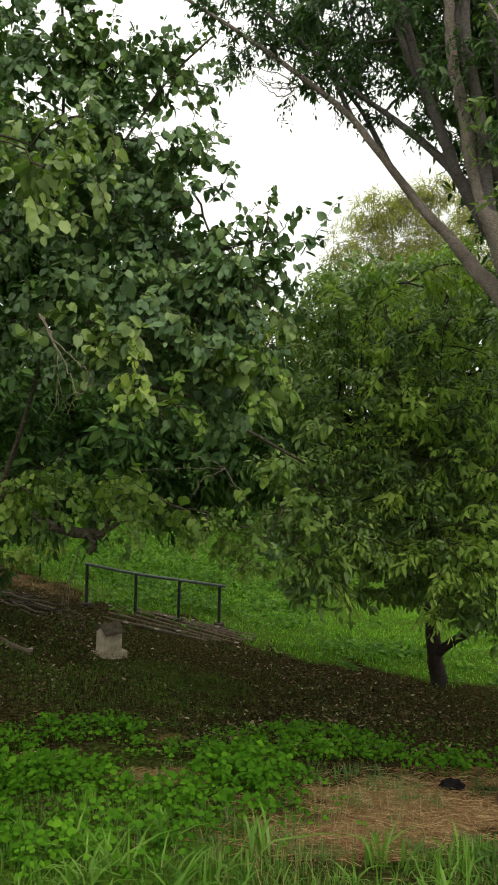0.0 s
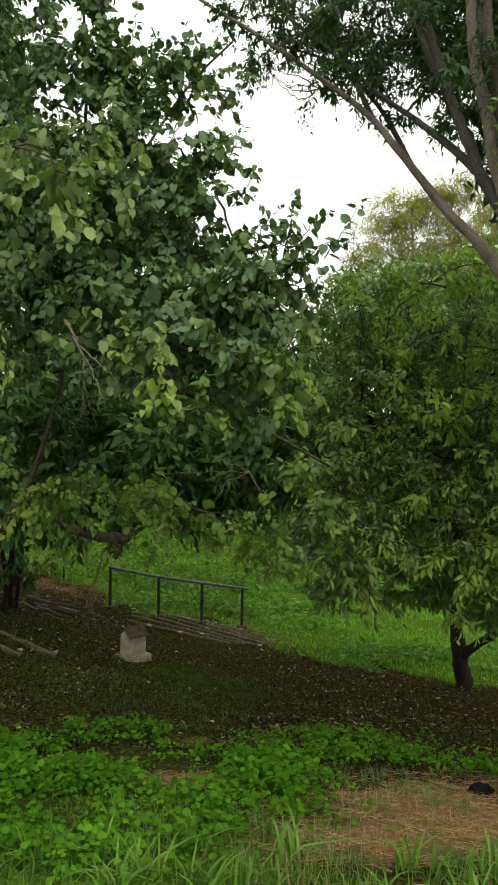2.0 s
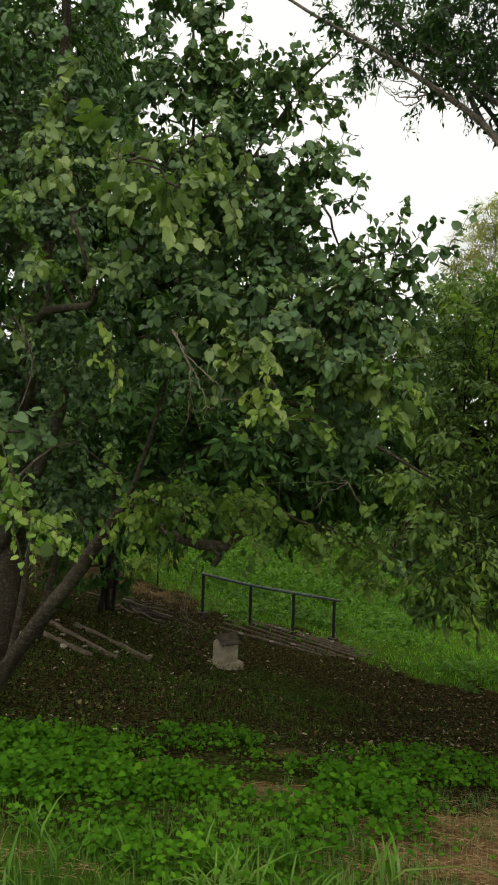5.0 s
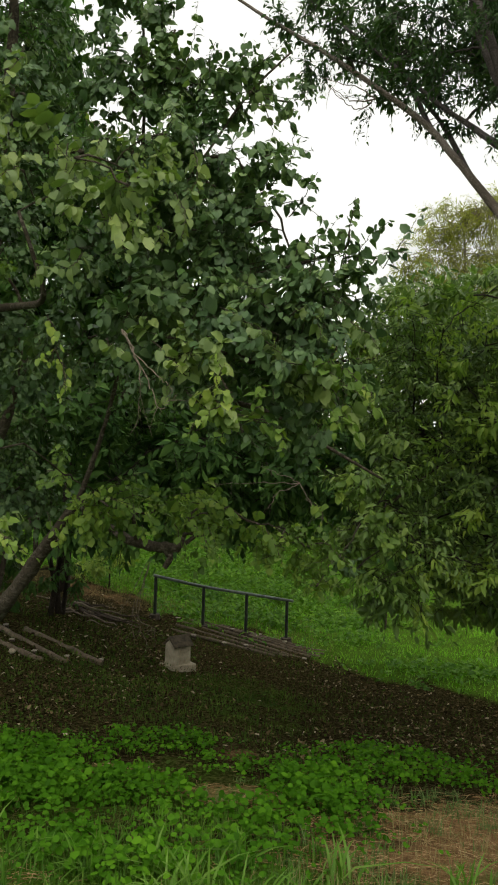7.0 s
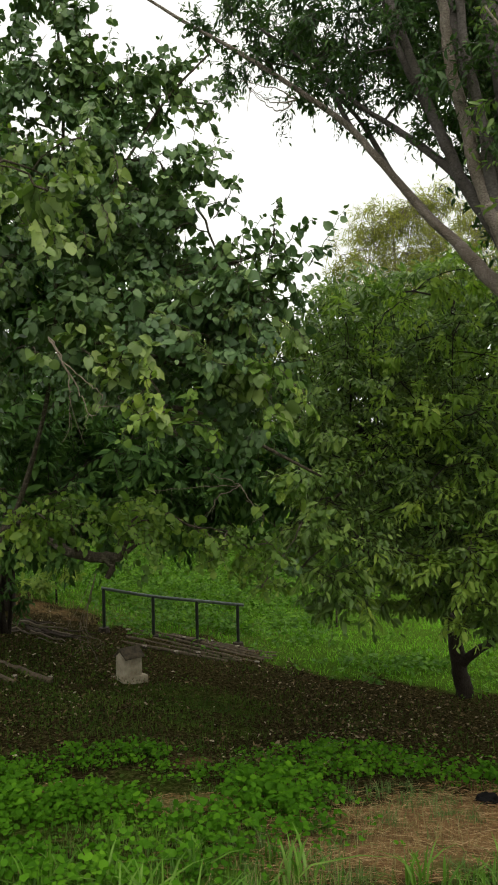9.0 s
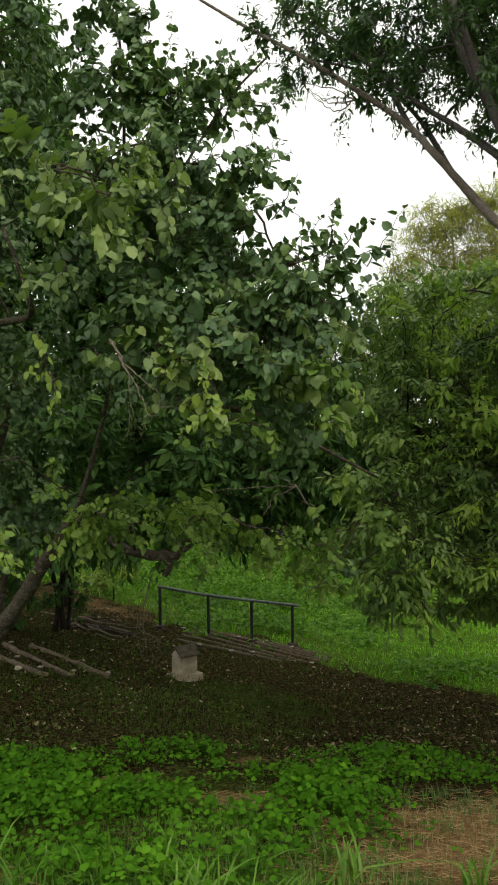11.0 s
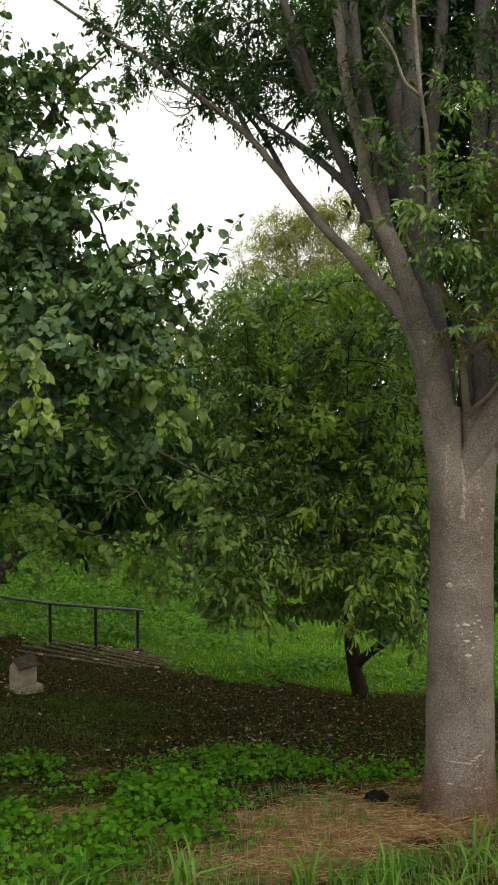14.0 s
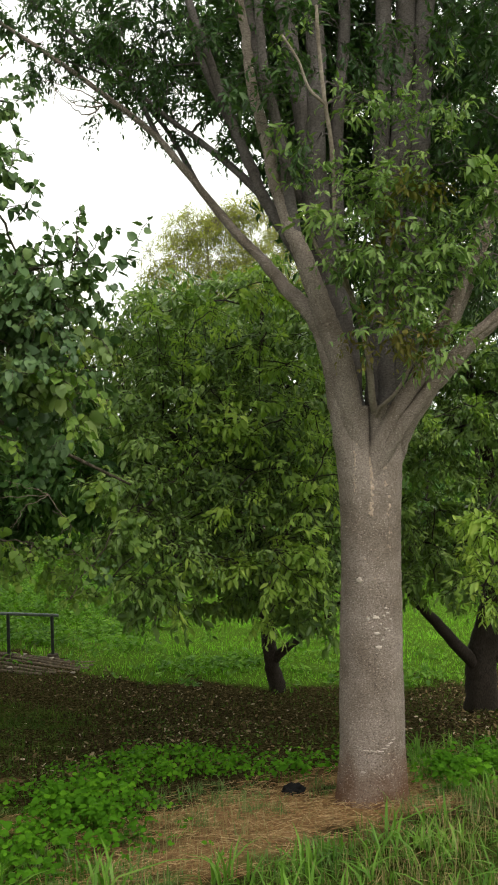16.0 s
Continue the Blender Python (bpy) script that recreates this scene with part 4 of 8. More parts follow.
    vase.lobe(2.97, 5.85, 8.21, 1.5, thin=0.014, leaf_size=2.6, amount=0.55)
    vase.lobe(1.45, 6.65, 7.20, 1.0, thin=0.014, leaf_size=2.6, amount=0.55)
    vase.lobe(1.13, 6.40, 5.13, 0.30, amount=0.5, thin=0.008, tiers=3)
    vase.lobe(1.40, 6.10, 4.67, 0.28, amount=0.5, thin=0.008, tiers=3)
    vase.lobe(1.64, 5.90, 4.91, 0.30, amount=0.5, thin=0.008, tiers=3)
    vase.lobe(1.86, 5.70, 4.43, 0.24, amount=0.5, thin=0.008, tiers=3)
    vase.lobe(2.09, 5.60, 4.83, 0.30, amount=0.5, thin=0.008, tiers=3)
    vase.lobe(0.94, 6.80, 5.03, 0.26, amount=0.5, thin=0.008, tiers=3)
    vase.lobe(0.67, 7.00, 5.41, 0.30, amount=0.5, thin=0.008, tiers=3)
    vase.lobe(1.50, 6.20, 4.22, 0.20, amount=0.5, thin=0.008, tiers=3)
    vase.lobe(1.69, 5.80, 3.96, 0.22, amount=0.5, thin=0.008, tiers=3)
    vase.lobe(0.22, 7.20, 5.48, 0.26, amount=0.5, thin=0.008, tiers=3)
    vase.lobe(2.55, 5.60, 4.79, 0.30, amount=0.5, thin=0.008, tiers=3)
    vase.lobe(2.88, 5.60, 4.55, 0.28, amount=0.5, thin=0.008, tiers=3)
    vase.lobe(3.13, 5.50, 4.83, 0.30, amount=0.5, thin=0.008, tiers=3)
    vase.lobe(2.39, 5.70, 4.29, 0.20, amount=0.5, thin=0.008, tiers=3)
    vase.lobe(0.93, 6.60, 5.32, 0.30, amount=0.5, thin=0.008, tiers=3)
    vase.lobe(1.91, 5.80, 4.97, 0.28, amount=0.5, thin=0.008, tiers=3)
    vase.lobe(1.28, 6.50, 4.57, 0.20, amount=0.5, thin=0.008, tiers=3)
    vase.lobe(0.56, 7.00, 5.05, 0.20, amount=0.5, thin=0.008, tiers=3)
    vase.lobe(1.56, 6.00, 4.55, 0.20, amount=0.5, thin=0.008, tiers=3)
    vase.lobe(2.31, 5.70, 4.64, 0.22, amount=0.5, thin=0.008, tiers=3)
    vase.lobe(3.19, 5.40, 4.17, 0.25, amount=0.5, thin=0.008, tiers=3)
    vase.lobe(0.07, 7.20, 5.21, 0.16, amount=0.5, thin=0.008, tiers=3)
    vase.lobe(0.46, 7.10, 4.93, 0.12, amount=0.5, thin=0.008, tiers=3)
    vase.lobe(1.92, 5.70, 3.99, 0.14, amount=0.5, thin=0.008, tiers=3)
    vase.lobe(2.05, 7.70, 5.38, 0.32, thin=0.01, leaf_size=1.2)
    vase.lobe(2.36, 7.70, 4.87, 0.30, thin=0.01, leaf_size=1.2)
    vase.lobe(1.91, 7.80, 6.01, 0.35, thin=0.01, leaf_size=1.2)
    vase.lobe(2.22, 7.60, 4.25, 0.22, thin=0.01, leaf_size=1.2)
    vase.lobe(1.59, 7.60, 5.53, 0.30, thin=0.01, leaf_size=1.2)
    vase.lobe(2.61, 7.70, 5.96, 0.35, thin=0.01, leaf_size=1.2)
    vase.lobe(1.21, 8.00, 5.79, 0.32, thin=0.01, leaf_size=1.4)
    vase.lobe(1.67, 8.00, 5.55, 0.34, thin=0.01, leaf_size=1.4)
    vase.lobe(2.04, 7.90, 5.14, 0.30, thin=0.01, leaf_size=1.4)
    vase.lobe(2.39, 7.90, 5.48, 0.34, thin=0.01, leaf_size=1.4)
    vase.lobe(2.28, 7.70, 4.37, 0.24, thin=0.01, leaf_size=1.4)
    vase.lobe(1.58, 8.10, 6.13, 0.35, thin=0.01, leaf_size=1.4)
    vase.lobe(2.14, 8.00, 5.95, 0.35, thin=0.01, leaf_size=1.4)
    vase.lobe(2.37, 7.60, 3.84, 0.20, thin=0.01, leaf_size=1.4)
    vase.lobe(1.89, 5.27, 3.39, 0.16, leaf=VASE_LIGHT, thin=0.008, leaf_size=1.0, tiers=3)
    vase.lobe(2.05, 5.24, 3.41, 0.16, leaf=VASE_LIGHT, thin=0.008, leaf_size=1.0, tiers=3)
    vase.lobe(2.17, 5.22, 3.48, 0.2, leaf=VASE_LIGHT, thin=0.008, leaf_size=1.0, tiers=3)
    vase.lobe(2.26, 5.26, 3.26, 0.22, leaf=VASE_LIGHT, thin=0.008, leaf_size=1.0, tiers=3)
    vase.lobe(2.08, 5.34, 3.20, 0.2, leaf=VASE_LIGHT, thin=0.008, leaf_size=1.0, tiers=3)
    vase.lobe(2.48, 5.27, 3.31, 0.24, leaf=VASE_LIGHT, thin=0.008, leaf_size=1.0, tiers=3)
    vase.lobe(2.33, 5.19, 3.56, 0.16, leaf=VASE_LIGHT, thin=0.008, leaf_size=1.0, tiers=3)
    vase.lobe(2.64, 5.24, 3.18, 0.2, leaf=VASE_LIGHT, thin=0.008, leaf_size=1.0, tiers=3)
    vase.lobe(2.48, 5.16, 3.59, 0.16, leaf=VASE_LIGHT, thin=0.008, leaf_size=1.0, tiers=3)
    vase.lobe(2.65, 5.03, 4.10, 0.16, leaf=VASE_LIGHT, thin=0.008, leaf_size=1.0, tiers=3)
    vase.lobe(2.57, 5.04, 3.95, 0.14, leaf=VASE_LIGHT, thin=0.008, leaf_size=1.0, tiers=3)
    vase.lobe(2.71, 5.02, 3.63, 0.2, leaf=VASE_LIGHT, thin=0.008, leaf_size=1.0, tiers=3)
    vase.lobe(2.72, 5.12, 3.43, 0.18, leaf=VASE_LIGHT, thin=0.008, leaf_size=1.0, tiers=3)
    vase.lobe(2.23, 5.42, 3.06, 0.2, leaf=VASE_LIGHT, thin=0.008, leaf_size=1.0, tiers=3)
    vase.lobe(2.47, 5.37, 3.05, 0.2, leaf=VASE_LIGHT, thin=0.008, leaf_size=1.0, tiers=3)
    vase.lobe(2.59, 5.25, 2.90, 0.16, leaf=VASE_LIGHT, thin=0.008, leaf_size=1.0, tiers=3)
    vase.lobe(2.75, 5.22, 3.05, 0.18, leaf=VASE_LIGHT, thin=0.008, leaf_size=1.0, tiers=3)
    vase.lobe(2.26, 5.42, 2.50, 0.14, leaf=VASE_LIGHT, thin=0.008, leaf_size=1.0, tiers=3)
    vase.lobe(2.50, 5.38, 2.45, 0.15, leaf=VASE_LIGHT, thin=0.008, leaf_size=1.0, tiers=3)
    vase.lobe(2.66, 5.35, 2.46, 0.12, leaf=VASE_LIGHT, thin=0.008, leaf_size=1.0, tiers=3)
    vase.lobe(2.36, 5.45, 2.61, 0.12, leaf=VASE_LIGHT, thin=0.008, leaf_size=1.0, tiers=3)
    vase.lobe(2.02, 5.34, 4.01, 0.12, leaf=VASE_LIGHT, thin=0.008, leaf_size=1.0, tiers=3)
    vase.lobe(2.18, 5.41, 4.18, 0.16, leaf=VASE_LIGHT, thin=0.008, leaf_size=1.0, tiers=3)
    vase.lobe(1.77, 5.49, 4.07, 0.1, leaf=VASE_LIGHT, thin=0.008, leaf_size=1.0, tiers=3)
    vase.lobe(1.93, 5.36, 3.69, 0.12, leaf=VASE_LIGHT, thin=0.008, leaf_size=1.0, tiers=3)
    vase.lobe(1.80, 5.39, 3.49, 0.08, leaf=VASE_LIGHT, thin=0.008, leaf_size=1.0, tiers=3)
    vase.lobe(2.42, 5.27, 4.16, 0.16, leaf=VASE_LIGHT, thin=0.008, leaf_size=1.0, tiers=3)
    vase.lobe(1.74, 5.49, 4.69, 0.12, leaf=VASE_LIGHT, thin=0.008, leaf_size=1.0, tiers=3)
    vase.lobe(2.13, 5.30, 2.46, 0.08, leaf=RUSTY_LEAF, thin=0.006)
    vase.lobe(2.25, 5.30, 2.41, 0.09, leaf=RUSTY_LEAF, thin=0.006)
    vase.lobe(2.39, 5.30, 2.45, 0.08, leaf=RUSTY_LEAF, thin=0.006)
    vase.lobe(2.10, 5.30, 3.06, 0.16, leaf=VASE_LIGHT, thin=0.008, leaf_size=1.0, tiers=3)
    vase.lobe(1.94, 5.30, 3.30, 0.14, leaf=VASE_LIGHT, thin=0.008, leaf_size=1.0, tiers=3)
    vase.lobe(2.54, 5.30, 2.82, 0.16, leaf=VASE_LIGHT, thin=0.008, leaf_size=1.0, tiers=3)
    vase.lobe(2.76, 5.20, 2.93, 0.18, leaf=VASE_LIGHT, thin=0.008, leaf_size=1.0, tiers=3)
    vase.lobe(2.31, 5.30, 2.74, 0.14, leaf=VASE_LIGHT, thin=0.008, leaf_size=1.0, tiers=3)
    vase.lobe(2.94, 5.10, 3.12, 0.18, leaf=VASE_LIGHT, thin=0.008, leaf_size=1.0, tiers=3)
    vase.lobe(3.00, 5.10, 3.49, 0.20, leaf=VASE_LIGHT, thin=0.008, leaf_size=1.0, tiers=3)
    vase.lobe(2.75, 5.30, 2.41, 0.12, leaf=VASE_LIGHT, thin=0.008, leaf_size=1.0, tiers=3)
    vase.lobe(2.43, 5.37, 2.51, 0.07, leaf=RUSTY_LEAF, thin=0.006)
    vase.lobe(2.57, 5.34, 2.42, 0.06, leaf=RUSTY_LEAF, thin=0.006)
    vase.lobe(2.34, 5.14, 3.44, 0.05, leaf=RUSTY_LEAF, thin=0.006)
    vase.lobe(2.26, 5.21, 3.20, 0.05, leaf=RUSTY_LEAF, thin=0.006)
    vase.lobe(2.48, 5.16, 3.51, 0.05, leaf=RUSTY_LEAF, thin=0.006)
    vase.grow(0.003)


build_vase_tree()


# ---- the heart-leaved tree ----
def build_heart_tree():
    heart = Tree("heart_leaved_tree", "tall leaning tree with broad heart-shaped grey-green leaves", "heart", 21, ROUGH_BARK, HEART_LEAF)
    heart.wood("trunk", [(-4.66, 8.79, -1.66), (-4.32, 8.64, -0.91), (-4.03, 8.37, 0.27), (-3.76, 8.11, 1.69), (-3.56, 7.83, 2.88), (-3.35, 7.66, 4.20), (-3.24, 7.57, 5.50), (-3.18, 7.48, 6.59)], 0.24, 0.035, sides=18, steps=40, taper=0.6)
    heart.wood("leaning_stem", [(-4.29, 8.54, -1.41), (-3.64, 8.03, -0.58), (-2.96, 7.51, 0.16), (-2.73, 7.34, 0.45), (-2.48, 7.18, 0.76), (-2.22, 7.01, 1.08)], 0.095, 0.045, sides=16, steps=40, rough=0.10)
    heart.wood("limb", [(-2.26, 7.01, 1.02), (-2.01, 6.84, 1.61), (-1.80, 6.66, 2.31), (-1.65, 6.38, 3.28), (-1.57, 6.29, 4.33), (-1.63, 6.28, 5.45)], 0.024, 0.009, sides=10, steps=36, rough=0.12)
    heart.wood("limb", [(-3.76, 8.11, 1.56), (-3.30, 7.26, 2.57), (-3.01, 6.70, 2.72), (-2.60, 6.35, 2.72), (-2.32, 6.09, 2.71), (-2.25, 5.89, 2.84), (-2.40, 5.77, 3.34)], 0.05, 0.014, sides=10, steps=26)
    heart.wood("broken_limb", [(-2.27, 7.11, 1.05), (-1.92, 6.90, 0.84), (-1.56, 6.60, 0.74), (-1.37, 6.52, 0.73), (-1.20, 6.45, 0.74)], 0.05, 0.05, sides=12, steps=18, rough=0.16)
    heart.wood("stub", [(-1.32, 6.53, 0.75), (-1.28, 6.49, 0.65), (-1.32, 6.48, 0.56)], 0.04, 0.026, sides=9, steps=8, rough=0.14)
    heart.wood("limb", [(-1.66, 6.38, 2.28), (-1.06, 5.96, 1.99), (-0.52, 5.83, 1.89), (-0.09, 5.99, 1.67), (0.47, 6.48, 1.37)], 0.032, 0.01, sides=9, steps=24)
    heart.wood("limb", [(-1.74, 6.27, 2.64), (-1.17, 5.94, 2.77), (-0.80, 5.79, 2.83), (-0.29, 5.46, 2.88), (0.05, 5.20, 2.93), (0.09, 5.11, 3.04)], 0.026, 0.006, sides=8, steps=24)
    heart.wood("limb", [(-1.55, 6.19, 3.23), (-1.09, 6.05, 3.77), (-0.70, 6.01, 4.32), (-0.37, 6.05, 4.68)], 0.035, 0.008, sides=8, steps=18)
    heart.wood("limb", [(-1.72, 6.47, 2.00), (-1.04, 5.76, 2.31), (-0.56, 5.22, 2.18), (-0.11, 4.98, 2.12), (0.16, 4.87, 2.07)], 0.03, 0.007, sides=8, steps=18)
    heart.wood("side_stem", [(-4.65, 8.90, -1.62), (-4.43, 8.52, -0.23), (-3.75, 8.01, 0.82), (-3.26, 7.67, 1.69), (-2.98, 7.51, 2.38)], 0.1, 0.04, sides=10, steps=18)
    heart.wood("side_stem", [(-4.17, 9.57, -1.00), (-3.97, 9.60, -0.48), (-3.59, 9.55, -0.01), (-3.51, 9.46, 0.72)], 0.05, 0.03, sides=8, steps=14)
    heart.wood("side_stem", [(-4.15, 8.50, -1.46), (-3.99, 8.38, -0.95), (-3.81, 8.25, -0.27), (-3.69, 8.12, 0.27), (-3.54, 8.00, 0.81)], 0.06, 0.03, sides=10, steps=18, rough=0.1)
    heart.wood("side_stem", [(-4.34, 8.70, -1.47), (-4.22, 8.60, -0.73), (-4.09, 8.50, -0.04), (-4.05, 8.40, 0.63)], 0.07, 0.04, sides=10, steps=18, rough=0.1)
    heart.wood("side_stem", [(-4.11, 8.60, -1.35), (-3.95, 8.68, -0.86), (-3.76, 8.75, -0.33), (-3.66, 8.82, 0.17), (-3.66, 8.90, 0.74)], 0.05, 0.025, sides=10, steps=18, rough=0.1)
    heart.lobe(-3.4, 7.65, 5.78, 1, amount=1.25, leaf_size=0.8)
    heart.lobe(-3.37, 7.25, 4.62, 0.9, amount=1.25, leaf_size=0.8)
    heart.lobe(-2.95, 7.32, 4.91, 0.36, amount=1.25, leaf_size=0.8)
    heart.lobe(-3.53, 7.03, 3.99, 0.8, amount=1.25, leaf_size=0.8)
    heart.lobe(-3.03, 6.69, 3.41, 0.6, amount=1.25, leaf_size=0.8)
    heart.lobe(-4.21, 6.93, 3.48, 1, amount=1.1, leaf_size=1.7)
    heart.lobe(-5.06, 7.42, 5.19, 1.3, amount=1.1, leaf_size=1.7)
    heart.lobe(-4.78, 7.46, 6.95, 1.5, amount=1.1, leaf_size=1.7)
    heart.lobe(-3.4, 7.65, 7.3, 1.3, amount=1.1, leaf_size=1.7)
    heart.lobe(-2.82, 6.92, 4.05, 0.5, amount=1.25, leaf_size=0.8)
    heart.lobe(-1.62, 6.18, 5.05, 0.28, 1.3, 1.0, leaf_size=0.8)
    heart.lobe(-1.52, 6.1, 4.45, 0.4, amount=1.25, leaf_size=0.8)
    heart.lobe(-1.12, 6.05, 4.44, 0.26, amount=1.25, leaf_size=0.8)
    heart.lobe(-1.6, 6.18, 5.85, 0.35, 1.3, amount=1.1, leaf_size=1.7)
    heart.lobe(-0.88, 5.98, 4.5, 0.22, amount=1.25, leaf_size=0.8)
    heart.lobe(-0.56, 6.03, 4.45, 0.17, 0.7, amount=0.95, leaf_size=0.8)
    heart.lobe(-0.66, 6.02, 4.6, 0.13, amount=1.25, leaf_size=0.8)
    heart.lobe(-0.35, 6.06, 4.29, 0.14, amount=0.95, leaf_size=0.8)
    heart.lobe(-1.66, 5.77, 3.9, 0.45, amount=1.25, leaf_size=0.8)
    heart.lobe(-1.24, 5.63, 3.75, 0.5, amount=1.25, leaf_size=0.8)
    heart.lobe(-0.84, 5.48, 3.65, 0.42, amount=1.25, leaf_size=0.8)
    heart.lobe(-1.86, 5.75, 3.54, 0.35, amount=1.25, leaf_size=0.8)
    heart.lobe(-0.6, 5.32, 3.45, 0.17, amount=0.95, leaf_size=0.8)
    heart.lobe(-0.38, 5.25, 3.49, 0.06, amount=0.95, leaf_size=0.8)
    heart.lobe(-0.43, 5.24, 3.23, 0.14, amount=0.95, leaf_size=0.8)
    heart.lobe(-0.6, 5.37, 3.13, 0.15, amount=0.95, leaf_size=0.8)
    heart.lobe(-0.72, 5.4, 3.34, 0.2, amount=0.95, leaf_size=0.8)
    heart.lobe(-0.5, 5.34, 2.95, 0.17, amount=0.95, leaf_size=0.8)
    heart.lobe(-0.71, 6.01, 4.44, 0.17, amount=0.95, leaf_size=0.8)
    heart.lobe(-0.85, 6, 4.16, 0.14, amount=1.25, leaf_size=0.8)
    heart.lobe(-1.43, 5.6, 3.28, 0.5, amount=1.25, leaf_size=0.8)
    heart.lobe(-0.99, 5.56, 3.15, 0.5, amount=1.25, leaf_size=0.8)
    heart.lobe(-0.61, 5.52, 2.89, 0.5, amount=1.25, leaf_size=0.8)
    heart.lobe(-1.7, 5.87, 3.1, 0.5, amount=1.25, leaf_size=0.8)
    heart.lobe(-0.28, 5.26, 2.64, 0.45, amount=1.25, leaf_size=0.8)
    heart.lobe(0, 5, 2.7, 0.22, amount=1.25, leaf_size=0.8)
    heart.lobe(-0.12, 4.98, 2.78, 0.09, amount=0.95, leaf_size=0.8)
    heart.lobe(0.16, 5.02, 2.72, 0.14, amount=1.25, leaf_size=0.8)
    heart.lobe(0.08, 5.01, 2.52, 0.26, amount=1.25, leaf_size=0.8)
    heart.lobe(-1.06, 5.35, 2.5, 0.5, amount=1.25, leaf_size=0.8)
    heart.lobe(-0.63, 5.11, 2.31, 0.45, amount=1.25, leaf_size=0.8)
    heart.lobe(-1.4, 5.61, 2.49, 0.4, amount=1.25, leaf_size=0.8)
    heart.lobe(-0.22, 4.97, 2.23, 0.4, amount=1.25, leaf_size=0.8)
    heart.lobe(0.06, 5.11, 2.32, 0.32, amount=1.25, leaf_size=0.8)
    heart.lobe(-0.41, 5.24, 1.96, 0.35, amount=1.25, leaf_size=0.8)
    heart.lobe(-0.97, 5.37, 2.11, 0.4, amount=1.25, leaf_size=0.8)
    heart.lobe(-0.1, 5.49, 1.9, 0.35, amount=1.25, leaf_size=0.8)
    heart.lobe(-1.99, 6.33, 2.46, 0.5, amount=1.25, leaf_size=0.8)
    heart.lobe(-2.97, 7.31, 2.58, 0.7, amount=1.25, leaf_size=0.8)
    heart.lobe(-3.69, 8.22, 1.94, 0.9, amount=1.25, leaf_size=0.8)
    heart.lobe(-3.29, 8.28, 1.08, 0.7, amount=1.25, leaf_size=0.8)
    heart.lobe(-4.35, 7.92, 2.34, 1, amount=1.25, leaf_size=0.8)
    heart.lobe(-4.43, 7.91, 1.11, 0.8, amount=1.1, leaf_size=1.7)
    heart.lobe(-1.74, 6.27, 1.15, 0.32, amount=0.7, leaf_size=0.8, leaf=YOUNG_LEAF)
    heart.lobe(-1.96, 6.24, 1, 0.2, amount=0.7, leaf_size=0.8, leaf=YOUNG_LEAF)
    heart.lobe(-1.07, 6.57, 1.06, 0.35, amount=0.7, leaf_size=0.8, leaf=YOUNG_LEAF)
    heart.lobe(-0.53, 6.54, 0.95, 0.35, leaf=YOUNG_LEAF, amount=0.7, leaf_size=0.8)
    heart.lobe(-0.15, 6.69, 0.76, 0.33, leaf=YOUNG_LEAF, amount=0.7, leaf_size=0.8)
    heart.lobe(0.15, 6.94, 0.64, 0.2, amount=0.7, leaf_size=0.8)
    heart.lobe(0.35, 7.17, 0.93, 0.35, leaf=YOUNG_LEAF, amount=0.7, leaf_size=0.8)
    heart.lobe(-0.84, 6.8, 0.76, 0.25, amount=0.7, leaf_size=0.8, leaf=YOUNG_LEAF)
    heart.lobe(-1.52, 7.11, 1, 0.4, amount=0.7, leaf_size=0.8, leaf=YOUNG_LEAF)
    heart.lobe(-1.67, 6.18, 1.2, 0.16, leaf=YOUNG_LEAF, leaf_size=0.72)
    heart.lobe(-1, 6.17, 0.89, 0.22, leaf=YOUNG_LEAF, leaf_size=0.72)
    heart.lobe(-0.33, 6.26, 0.85, 0.2, leaf=YOUNG_LEAF, leaf_size=0.72)
    heart.lobe(0.13, 6.53, 0.72, 0.2, leaf=YOUNG_LEAF, leaf_size=0.72)
    heart.lobe(-1.4, 5.3, 3.39, 0.1, leaf=YOUNG_LEAF, leaf_size=0.72)
    heart.lobe(-1.44, 5.3, 3.31, 0.1, leaf=YOUNG_LEAF, leaf_size=0.72)
    heart.lobe(-2.98, 6.09, 3.58, 0.22, leaf=YOUNG_LEAF, leaf_size=0.72)
    heart.lobe(-2.73, 6.03, 3, 0.2, leaf=YOUNG_LEAF, leaf_size=0.72)
    heart.lobe(-1.99, 5.83, 1.34, 0.14, leaf=YOUNG_LEAF, leaf_size=0.72)
    heart.lobe(-0.04, 6.71, 0.42, 0.12, leaf=YOUNG_LEAF, leaf_size=0.72)
    heart.lobe(-1.2, 9.23, 4.59, 0.4, leaf_size=1.2, amount=0.55)
    heart.lobe(-2.32, 9.54, 4.93, 0.7, leaf_size=1.2, amount=0.55)
    heart.lobe(-1.65, 9.33, 4.47, 0.5, leaf_size=1.2, amount=0.55)
    heart.lobe(-2.66, 9.33, 4.17, 0.6, leaf_size=1.2, amount=0.55)
    heart.lobe(-1.59, 4.59, 3.31, 0.24, leaf=PALE_LEAF, leaf_size=0.92, amount=1.1)
    heart.lobe(-1.26, 4.63, 3.16, 0.22, leaf=PALE_LEAF, leaf_size=0.92, amount=1.1)
    heart.lobe(-1.41, 4.62, 2.97, 0.18, leaf=PALE_LEAF, leaf_size=0.92, amount=1.1)
    heart.lobe(-2.32, 5.42, 3.56, 0.22, leaf=PALE_LEAF, leaf_size=0.92, amount=1.1)
    heart.lobe(-1.11, 4.95, 3.6, 0.2, leaf=PALE_LEAF, leaf_size=0.92, amount=1.1)
